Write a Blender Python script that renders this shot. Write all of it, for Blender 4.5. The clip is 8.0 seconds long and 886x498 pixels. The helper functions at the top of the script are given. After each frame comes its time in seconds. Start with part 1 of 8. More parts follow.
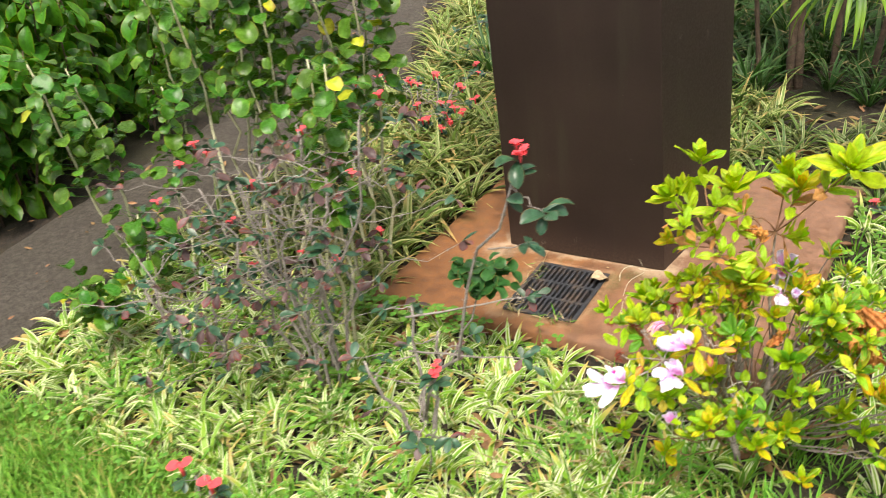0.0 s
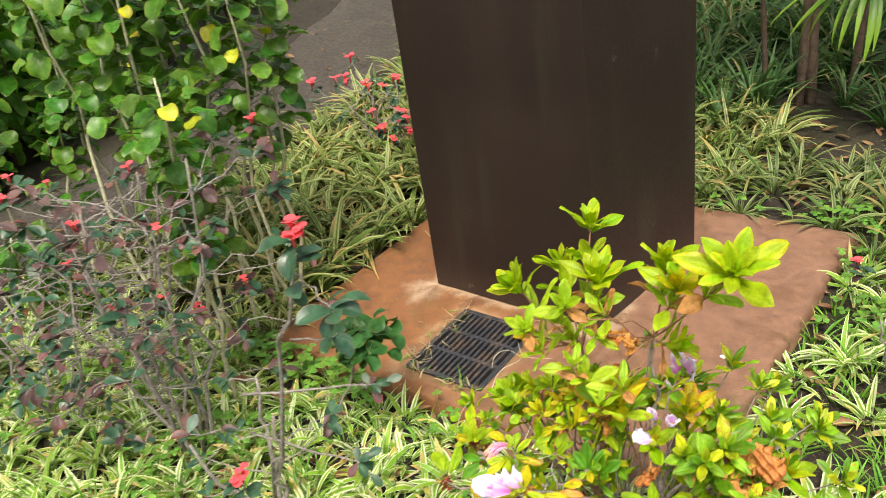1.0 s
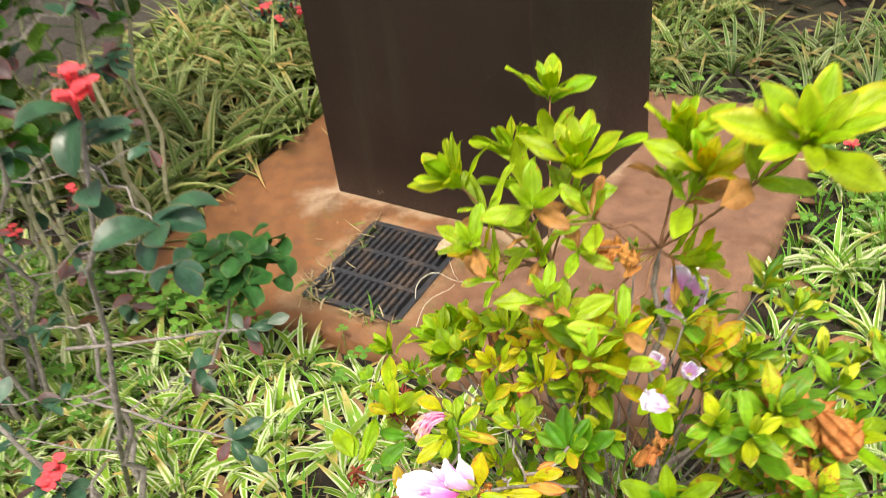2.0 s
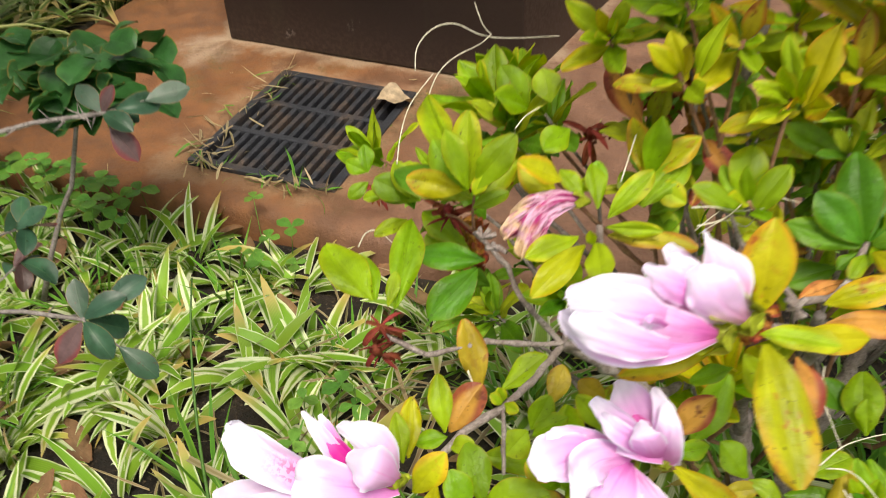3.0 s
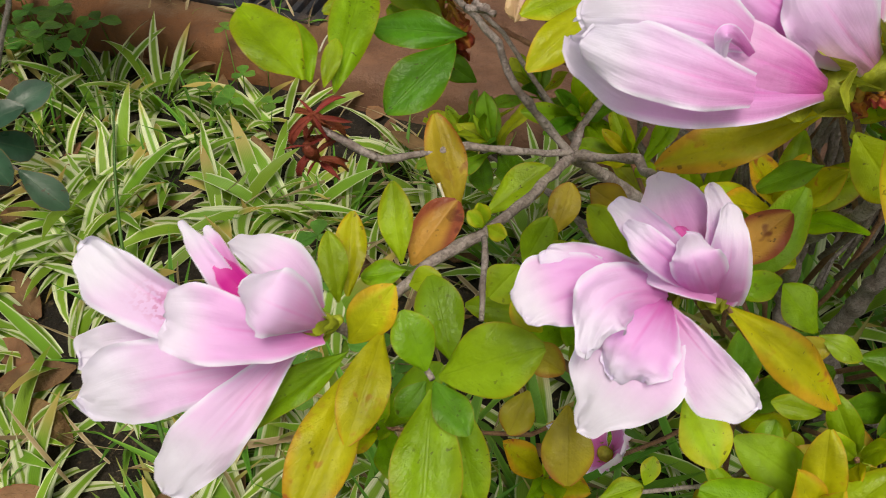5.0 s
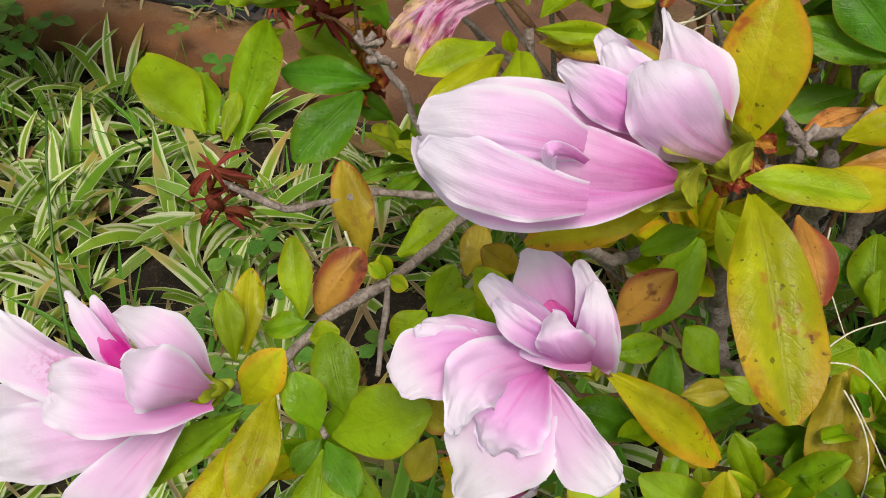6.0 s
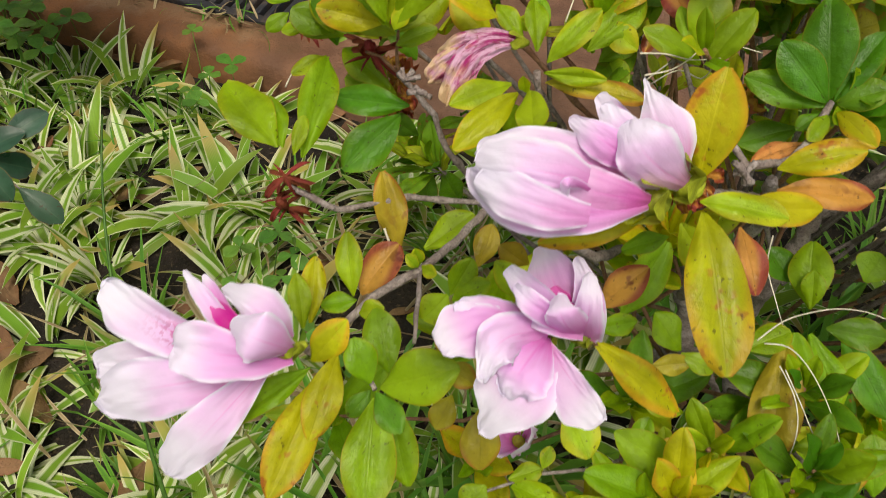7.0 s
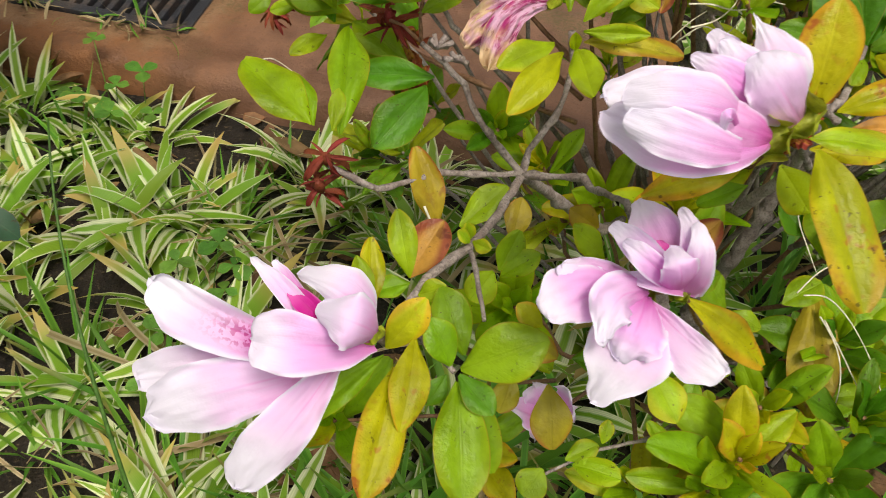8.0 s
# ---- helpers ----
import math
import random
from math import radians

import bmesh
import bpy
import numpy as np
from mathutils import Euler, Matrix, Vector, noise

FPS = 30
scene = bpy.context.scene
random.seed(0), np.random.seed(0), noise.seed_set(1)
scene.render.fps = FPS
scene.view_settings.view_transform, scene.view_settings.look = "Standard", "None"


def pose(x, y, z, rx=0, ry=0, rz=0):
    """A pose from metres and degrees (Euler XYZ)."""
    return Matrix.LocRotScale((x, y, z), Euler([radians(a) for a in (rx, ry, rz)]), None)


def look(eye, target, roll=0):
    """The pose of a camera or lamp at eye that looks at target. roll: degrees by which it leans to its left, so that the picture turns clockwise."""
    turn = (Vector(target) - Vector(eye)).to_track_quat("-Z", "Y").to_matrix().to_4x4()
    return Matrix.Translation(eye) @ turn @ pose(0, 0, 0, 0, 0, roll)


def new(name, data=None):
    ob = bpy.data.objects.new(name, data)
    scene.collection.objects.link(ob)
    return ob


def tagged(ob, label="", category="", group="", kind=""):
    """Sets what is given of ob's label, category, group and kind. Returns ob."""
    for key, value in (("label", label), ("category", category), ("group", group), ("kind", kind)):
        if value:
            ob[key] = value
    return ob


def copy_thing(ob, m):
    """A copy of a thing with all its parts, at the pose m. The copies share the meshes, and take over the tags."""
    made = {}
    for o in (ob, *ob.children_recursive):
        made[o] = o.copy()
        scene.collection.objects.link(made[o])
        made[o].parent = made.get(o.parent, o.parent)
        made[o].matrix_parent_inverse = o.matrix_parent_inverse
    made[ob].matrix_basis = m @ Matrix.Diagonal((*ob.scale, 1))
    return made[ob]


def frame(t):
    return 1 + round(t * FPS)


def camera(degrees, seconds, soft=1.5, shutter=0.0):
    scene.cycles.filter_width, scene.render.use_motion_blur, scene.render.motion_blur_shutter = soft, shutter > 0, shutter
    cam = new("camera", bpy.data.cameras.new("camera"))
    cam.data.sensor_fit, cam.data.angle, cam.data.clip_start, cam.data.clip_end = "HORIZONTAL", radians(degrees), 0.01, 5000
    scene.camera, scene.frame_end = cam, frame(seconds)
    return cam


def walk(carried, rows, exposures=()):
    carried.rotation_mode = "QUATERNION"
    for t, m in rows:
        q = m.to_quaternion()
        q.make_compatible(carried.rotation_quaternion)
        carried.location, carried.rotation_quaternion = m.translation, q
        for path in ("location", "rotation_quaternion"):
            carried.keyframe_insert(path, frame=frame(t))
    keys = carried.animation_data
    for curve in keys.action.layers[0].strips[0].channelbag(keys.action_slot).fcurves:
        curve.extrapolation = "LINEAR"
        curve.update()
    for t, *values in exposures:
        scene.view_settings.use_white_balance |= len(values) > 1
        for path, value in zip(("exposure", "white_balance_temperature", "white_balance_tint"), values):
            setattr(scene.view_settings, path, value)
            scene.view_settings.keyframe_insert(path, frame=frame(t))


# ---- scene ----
cam = camera(52.0, 8.0, soft=0.75, shutter=0.3)
# seconds, eye x y z, heading, tilt, lean
PATH = [
    (0.0, 1.4104, -2.4376, 1.6375, 30.71, -30.19, 7.43),
    (0.5, 1.5277, -2.0908, 1.5686, 32.91, -30.15, 7.55),
    (1.0, 1.5635, -1.7942, 1.5449, 35.63, -31.16, 7.72),
    (1.2, 1.5401, -1.7010, 1.5158, 34.97, -31.94, 8.20),
    (2.3, 1.1647, -1.4010, 1.0876, 26.31, -38.47, 5.07),
    (2.5, 1.0821, -1.3542, 0.9803, 24.02, -38.81, 4.65),
    (3.0, 0.9614, -1.2626, 0.7478, 22.08, -39.45, 2.05),
    (3.5, 0.9157, -1.2403, 0.7047, 23.41, -41.24, 0.25),
    (4.0, 0.9298, -1.2292, 0.6647, 23.56, -42.93, 0.98),
    (4.2, 0.9475, -1.2261, 0.6466, 23.92, -43.28, 1.41),
    (5.3, 0.9475, -1.1707, 0.6348, 21.75, -48.08, 1.96),
    (5.5, 0.9553, -1.1623, 0.6385, 20.53, -47.96, 1.88),
    (6.0, 0.9674, -1.1644, 0.6538, 21.89, -48.51, 1.44),
    (6.5, 0.9712, -1.1774, 0.6779, 22.23, -49.08, 0.66),
    (7.0, 0.9696, -1.2208, 0.7165, 21.99, -49.02, -0.69),
    (7.5, 0.9392, -1.2614, 0.7111, 18.17, -47.15, -2.61),
    (8.0, 0.8970, -1.2406, 0.6866, 13.36, -47.99, -3.64),
]
EXPOSURES = [(0.0, 1.1, 7000, 10), (1.2, 0.95, 7000, 10), (2.5, 0.88, 7000, 10), (3.0, 0.42, 7000, 10), (3.5, 0.2, 7000, 10), (4.2, -0.08, 7000, 10), (5.5, -0.2, 7000, 10), (7.0, -0.12, 7000, 10), (8.0, 0.02, 7000, 10)]
walk(cam, [(t, pose(x, y, z, 90 + tilt, lean, heading)) for t, x, y, z, heading, tilt, lean in PATH], EXPOSURES)

# ---- light: a bright overcast sky ----
world = bpy.data.worlds.new("overcast_sky")
scene.world = world
world.use_nodes = True
wn = world.node_tree.nodes
sky = wn.new("ShaderNodeTexSky")
sky.sky_type, sky.sun_disc = "NISHITA", False
sky.sun_elevation, sky.sun_rotation = radians(64.6), radians(147)
sky.air_density, sky.dust_density, sky.ozone_density = 1.0, 4.0, 1.0
wn["Background"].inputs[1].default_value = 0.132
cloud = wn.new("ShaderNodeHueSaturation")  # a veil of cloud takes most of the blue out
cloud.inputs["Saturation"].default_value = 0.22
world.node_tree.links.new(sky.outputs[0], cloud.inputs["Color"])
world.node_tree.links.new(cloud.outputs[0], wn["Background"].inputs[0])
sun = new("sun", bpy.data.lights.new("sun", "SUN"))
sun.data.energy, sun.data.angle, sun.data.color = 2.7, radians(18), (1.0, 0.94, 0.84)
sun.matrix_world = look((1.8, -2.8, 7.0), (0, 0, 0))

# ---- materials ----
def rgb(c):
    return (c[0], c[1], c[2], 1.0)


class Net:
    """A material with short ways to add and link nodes."""

    def __init__(self, name):
        self.mat = bpy.data.materials.new(name)
        self.mat.use_nodes = True
        self.nodes, self.links = self.mat.node_tree.nodes, self.mat.node_tree.links
        self.bsdf = self.nodes["Principled BSDF"]
        self.out = self.nodes["Material Output"]

    def put(self, socket, value):
        if isinstance(value, bpy.types.NodeSocket):
            self.links.new(value, socket)
        elif isinstance(value, (tuple, list)) and len(value) == 3 and len(socket.default_value) == 4:
            socket.default_value = rgb(value)
        else:
            socket.default_value = value

    def math(self, op, a, b=0.0, clamp=False):
        n = self.nodes.new("ShaderNodeMath")
        n.operation, n.use_clamp = op, clamp
        self.put(n.inputs[0], a)
        self.put(n.inputs[1], b)
        return n.outputs[0]

    def mix(self, f, a, b, blend="MIX"):
        n = self.nodes.new("ShaderNodeMix")
        n.data_type, n.blend_type = "RGBA", blend
        self.put(n.inputs[0], f)
        self.put(n.inputs[6], a)
        self.put(n.inputs[7], b)
        return n.outputs[2]

    def ramp(self, f, stops, smooth=True):
        n = self.nodes.new("ShaderNodeMapRange")
        n.interpolation_type = "SMOOTHSTEP" if smooth else "LINEAR"
        self.put(n.inputs[0], f)
        for k, v in enumerate(stops):
            n.inputs[k + 1].default_value = v
        return n.outputs[0]

    def noise(self, scale, detail=4.0, rough=0.55, vec=None, kind="ShaderNodeTexNoise"):
        n = self.nodes.new(kind)
        n.inputs["Scale"].default_value = scale
        if kind == "ShaderNodeTexNoise":
            n.inputs["Detail"].default_value, n.inputs["Roughness"].default_value = detail, rough
        if vec is not None:
            self.links.new(vec, n.inputs["Vector"])
        return n.outputs[0]

    def coords(self, which="Object", scale=None):
        n = self.nodes.new("ShaderNodeTexCoord")
        o = n.outputs[which]
        if scale:
            m = self.nodes.new("ShaderNodeMapping")
            m.inputs["Scale"].default_value = scale
            self.links.new(o, m.inputs["Vector"])
            o = m.outputs[0]
        return o

    def place(self):
        return self.nodes.new("ShaderNodeNewGeometry").outputs["Position"]

    def xyz(self, vec):
        n = self.nodes.new("ShaderNodeSeparateXYZ")
        self.links.new(vec, n.inputs[0])
        return n.outputs

    def chance(self, island):
        if island:
            return self.nodes.new("ShaderNodeNewGeometry").outputs["Random Per Island"]
        return self.nodes.new("ShaderNodeObjectInfo").outputs["Random"]

    def hsv(self, col, h=0.5, s=1.0, v=1.0):
        n = self.nodes.new("ShaderNodeHueSaturation")
        for k, x in zip(("Hue", "Saturation", "Value", "Color"), (h, s, v, col)):
            self.put(n.inputs[k], x)
        return n.outputs[0]

    def bump(self, height, strength, distance=0.01):
        n = self.nodes.new("ShaderNodeBump")
        n.inputs["Strength"].default_value, n.inputs["Distance"].default_value = strength, distance
        self.put(n.inputs["Height"], height)
        self.links.new(n.outputs[0], self.bsdf.inputs["Normal"])
        return n.outputs[0]

    def finish(self, col, rough=0.5, metal=0.0, see=0.0, normal=None, see_tint=None, gloss=0.5):
        b = self.bsdf
        self.put(b.inputs["Base Color"], col)
        self.put(b.inputs["Roughness"], rough)
        b.inputs["Metallic"].default_value = metal
        b.inputs["Specular IOR Level"].default_value = gloss
        if see > 0:
            t = self.nodes.new("ShaderNodeBsdfTranslucent")
            self.put(t.inputs[0], see_tint if see_tint is not None else col)
            m = self.nodes.new("ShaderNodeMixShader")
            m.inputs[0].default_value = see
            self.links.new(b.outputs[0], m.inputs[1])
            self.links.new(t.outputs[0], m.inputs[2])
            self.links.new(m.outputs[0], self.out.inputs[0])
            if normal is not None:
                self.links.new(normal, t.inputs["Normal"])
        return self.mat


def leaf_material(name, body, edge=None, vein=None, spots=None, island=False, rough=0.38, see=0.28, vary=0.25, veins=11.0, edge_from=0.62, relief=0.3, hue=0.03, palette=()):
    """Blade colour with a midrib, side veins, a margin tint and blotches; u runs across, v along."""
    n = Net(name)
    uv = n.coords("UV")
    u, v, _ = n.xyz(uv)
    side = n.math("MULTIPLY", n.math("ABSOLUTE", n.math("SUBTRACT", u, 0.5)), 2.0)
    r = n.chance(island)
    body_noise = n.noise(60.0, 3.0, 0.6, n.place())
    big = n.noise(22.0, 2.0, 0.5, n.place())
    if palette:
        pick = n.nodes.new("ShaderNodeValToRGB")
        pick.color_ramp.interpolation = "CONSTANT"
        while len(pick.color_ramp.elements) < len(palette):
            pick.color_ramp.elements.new(0.5)
        for k, c in enumerate(palette):
            pick.color_ramp.elements[k].position, pick.color_ramp.elements[k].color = k / len(palette), rgb(c)
        n.links.new(n.math("FRACT", n.math("MULTIPLY", r, 17.3)), pick.inputs[0])
        body = pick.outputs[0]
        col = n.mix(n.ramp(body_noise, (0.35, 0.7, 0.0, 0.5)), body, n.hsv(body, 0.5, 0.95, 1.4))
    else:
        col = n.mix(n.ramp(body_noise, (0.35, 0.7, 0.0, 0.35)), body, tuple(min(1, c * 1.5 + 0.01) for c in body))
    if edge is not None:
        m = n.math("ADD", side, n.math("MULTIPLY", n.math("SUBTRACT", big, 0.5), 0.9))
        m = n.math("ADD", m, n.math("MULTIPLY", n.math("SUBTRACT", v, 0.55), 0.7))
        m = n.math("ADD", m, n.math("MULTIPLY", n.math("SUBTRACT", r, 0.5), 0.5))
        col = n.mix(n.ramp(m, (edge_from, edge_from + 0.5, 0.0, 0.9)), col, edge)
    mid = n.ramp(side, (0.02, 0.085, 1.0, 0.0))
    # side veins slant forwards from the midrib
    slant = n.math("SUBTRACT", n.math("MULTIPLY", v, veins), n.math("MULTIPLY", side, veins * 0.28))
    slant = n.math("ADD", slant, n.math("MULTIPLY", n.math("SUBTRACT", big, 0.5), 1.6))
    saw = n.math("ABSOLUTE", n.math("SUBTRACT", n.math("FRACT", slant), 0.5))
    rib = n.ramp(saw, (0.0, 0.11, 1.0, 0.0))
    net = n.math("MAXIMUM", mid, n.math("MULTIPLY", rib, n.math("MULTIPLY", big, 0.4)))
    if vein is not None:
        col = n.mix(n.math("MULTIPLY", net, 0.15), col, vein)
    if spots is not None:
        s = n.noise(130.0, 2.0, 0.7, n.place())
        zone = n.ramp(n.math("ADD", big, n.math("MULTIPLY", v, 0.25)), (0.55, 0.8, 0.0, 1.0))
        col = n.mix(n.math("MULTIPLY", n.ramp(s, (0.56, 0.68, 0.0, 0.85)), zone), col, spots)
    patch = n.ramp(n.noise(38.0, 4.0, 0.65, n.place()), (0.35, 0.65, 0.78, 1.2))
    col = n.hsv(col, 0.5, 1.0, patch)
    speck = n.math("MULTIPLY", n.ramp(n.noise(420.0, 2.0, 0.5, n.place()), (0.66, 0.72, 0.0, 0.7)), n.ramp(big, (0.4, 0.6, 0.0, 1.0)))
    col = n.mix(speck, col, (0.06, 0.04, 0.012))
    col = n.mix(n.ramp(side, (0.93, 0.99, 0.0, 0.45)), col, (0.34, 0.17, 0.02))
    value = n.math("ADD", 1.0 - vary / 2, n.math("MULTIPLY", r, vary))
    h = n.math("ADD", 0.5 - hue / 2, n.math("MULTIPLY", n.math("FRACT", n.math("MULTIPLY", r, 7.31)), hue))
    col = n.hsv(col, h, 1.0, value)
    quilt = n.noise(300.0, 3.0, 0.6, n.place())
    dent = n.math("ADD", n.math("MULTIPLY", net, -0.4), n.math("ADD", n.math("MULTIPLY", body_noise, 0.6), n.math("MULTIPLY", quilt, 1.3)))
    nor = n.bump(dent, min(1.0, relief * 1.6), 0.0012)
    return n.finish(col, n.ramp(body_noise, (0.3, 0.7, rough - 0.1, rough + 0.08)), 0.0, see, nor, n.hsv(col, 0.49, 1.1, 1.2), 0.3)


def blade_material(name, body, margin, island=False, dry=None, margin_at=0.45):
    """Strap leaf: green heart, pale margins, tips that dry out."""
    n = Net(name)
    u, v, _ = n.xyz(n.coords("UV"))
    side = n.math("MULTIPLY", n.math("ABSOLUTE", n.math("SUBTRACT", u, 0.5)), 2.0)
    r = n.chance(island)
    fine = n.noise(90.0, 2.0, 0.5, n.place())
    wob = n.math("ADD", side, n.math("MULTIPLY", n.math("SUBTRACT", fine, 0.5), 0.25))
    wob = n.math("ADD", wob, n.math("MULTIPLY", n.math("SUBTRACT", r, 0.5), 0.7))
    col = n.mix(n.ramp(wob, (margin_at - 0.05, margin_at + 0.28, 0.0, 1.0)), body, margin)
    streak = n.math("ABSOLUTE", n.math("SUBTRACT", n.math("FRACT", n.math("MULTIPLY", u, 9.0)), 0.5))
    col = n.mix(n.ramp(streak, (0.0, 0.5, 0.0, 0.22)), col, tuple(c * 0.5 for c in body))
    if dry is not None:
        m = n.math("ADD", v, n.math("MULTIPLY", n.math("SUBTRACT", n.math("FRACT", n.math("MULTIPLY", r, 13.7)), 0.5), 1.2))
        col = n.mix(n.ramp(m, (0.95, 1.35, 0.0, 0.95)), col, dry)
    col = n.hsv(col, n.math("ADD", 0.49, n.math("MULTIPLY", n.math("FRACT", n.math("MULTIPLY", r, 5.3)), 0.025)), 1.0, n.math("ADD", 0.78, n.math("MULTIPLY", n.math("FRACT", n.math("MULTIPLY", r, 3.1)), 0.45)))
    nor = n.bump(streak, 0.25, 0.0008)
    return n.finish(col, 0.45, 0.0, 0.25, nor, n.hsv(col, 0.49, 1.1, 1.4), 0.3)


def petal_material(name, throat, body, rim, freckle=0.0, reach=0.42, pale=0.0):
    """Deep towards the throat, pale towards the rim, with fine veins and crinkles."""
    n = Net(name)
    u, v, _ = n.xyz(n.coords("UV"))
    side = n.math("MULTIPLY", n.math("ABSOLUTE", n.math("SUBTRACT", u, 0.5)), 2.0)
    veins = n.noise(1.0, 4.0, 0.6, n.coords("UV", (15.0, 1.8, 1.0)))
    soft, crinkle = n.noise(42.0, 2.0, 0.5, n.place()), n.noise(150.0, 3.0, 0.6, n.place())
    r = n.chance(False)
    m = n.math("ADD", v, n.math("MULTIPLY", side, 0.16))
    m = n.math("ADD", m, n.math("MULTIPLY", n.math("SUBTRACT", soft, 0.5), 0.6))
    m = n.math("ADD", m, n.math("MULTIPLY", n.math("SUBTRACT", veins, 0.5), 0.3))
    m = n.math("ADD", m, n.math("MULTIPLY", n.math("SUBTRACT", r, 0.5), 0.22))
    col = n.mix(n.ramp(m, (0.02, reach, 0.0, 1.0)), throat, body)
    lip = n.math("ADD", n.math("MAXIMUM", n.math("MULTIPLY", n.math("MULTIPLY", side, side), 0.93), v), n.math("MULTIPLY", n.math("SUBTRACT", soft, 0.5), 0.35))
    col = n.mix(n.ramp(lip, (0.62 - 0.25 * pale, 0.98 - 0.2 * pale, 0.0, 0.95)), col, rim)
    line = n.math("MULTIPLY", n.ramp(side, (0.0, 0.07, 1.0, 0.0)), n.ramp(v, (0.2, 0.8, 0.55, 0.0)))
    col = n.mix(line, col, throat)
    if freckle:
        dots = n.noise(620.0, 1.0, 0.4, n.place())
        zone = n.math("MULTIPLY", n.ramp(side, (0.2, 0.8, 1.0, 0.0)), n.ramp(v, (0.2, 0.72, 1.0, 0.0)))
        col = n.mix(n.math("MULTIPLY", n.ramp(dots, (0.48, 0.58, 0.0, freckle)), zone), col, (0.50, 0.012, 0.22))
    dent = n.math("ADD", n.math("MULTIPLY", veins, 0.25), n.math("ADD", n.math("MULTIPLY", soft, 1.6), n.math("MULTIPLY", crinkle, 0.45)))
    nor = n.bump(dent, 0.34, 0.0026)
    return n.finish(col, 0.5, 0.0, 0.28, nor, None, 0.25)


def wilted_material():
    """Papery old petals: lilac ground, magenta folds, cream and brown ends."""
    n = Net("azalea_petal_wilted")
    u, v, _ = n.xyz(n.coords("UV"))
    streak = n.noise(1.0, 5.0, 0.7, n.coords("UV", (2.2, 1.3, 1.0)))
    soft, fine = n.noise(70.0, 3.0, 0.6, n.place()), n.noise(330.0, 3.0, 0.65, n.place())
    col = n.mix(n.ramp(streak, (0.44, 0.58, 0.0, 1.0)), (0.74, 0.46, 0.64), (0.42, 0.035, 0.19))
    m = n.math("ADD", v, n.math("MULTIPLY", n.math("SUBTRACT", soft, 0.5), 1.5))
    col = n.mix(n.ramp(m, (0.55, 0.85, 0.0, 0.95)), col, (0.74, 0.55, 0.33))
    col = n.mix(n.ramp(fine, (0.56, 0.7, 0.0, 0.6)), col, (0.30, 0.10, 0.05))
    nor = n.bump(n.math("ADD", streak, n.math("MULTIPLY", fine, 0.4)), 0.8, 0.003)
    return n.finish(col, 0.75, 0.0, 0.25, nor, None, 0.1)


def bark_material(name, a, b, scale=1.0, rough=0.85):
    n = Net(name)
    p = n.place()
    big, fine = n.noise(70.0 * scale, 5.0, 0.65, p), n.noise(420.0 * scale, 3.0, 0.6, p)
    col = n.mix(n.ramp(big, (0.35, 0.65, 0.0, 1.0)), a, b)
    col = n.mix(n.ramp(fine, (0.45, 0.7, 0.0, 0.6)), col, tuple(c * 0.35 for c in a))
    n.bump(n.math("ADD", fine, big), 0.9, 0.0015)
    return n.finish(col, rough)


def soil_material():
    n = Net("shade_darkened_soil_and_litter")
    p = n.place()
    big, mid, fine = n.noise(2.0, 3.0, 0.5, p), n.noise(28.0, 5.0, 0.65, p), n.noise(160.0, 4.0, 0.65, p)
    # dark soil taken near black, so shade between the plants is in the colour
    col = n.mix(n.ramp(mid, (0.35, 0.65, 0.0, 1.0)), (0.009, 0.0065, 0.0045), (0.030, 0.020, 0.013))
    col = n.mix(n.ramp(fine, (0.55, 0.72, 0.0, 0.8)), col, (0.16, 0.11, 0.06))
    col = n.mix(n.ramp(big, (0.45, 0.65, 0.0, 0.4)), col, (0.05, 0.055, 0.02))
    n.bump(n.math("ADD", mid, n.math("MULTIPLY", fine, 0.5)), 1.0, 0.02)
    return n.finish(col, 0.95)


def path_material():
    n = Net("packed_dirt_path")
    p = n.place()
    big, mid, fine = n.noise(3.0, 4.0, 0.6, p), n.noise(45.0, 5.0, 0.7, p), n.noise(230.0, 3.0, 0.7, p)
    col = n.mix(n.ramp(mid, (0.3, 0.7, 0.0, 1.0)), (0.080, 0.067, 0.054), (0.165, 0.140, 0.115))
    col = n.mix(n.ramp(fine, (0.52, 0.7, 0.0, 0.75)), col, (0.05, 0.04, 0.03))
    col = n.mix(n.ramp(big, (0.45, 0.7, 0.0, 0.5)), col, (0.075, 0.058, 0.048))
    n.bump(n.math("ADD", mid, fine), 1.0, 0.03)
    return n.finish(col, 0.92)


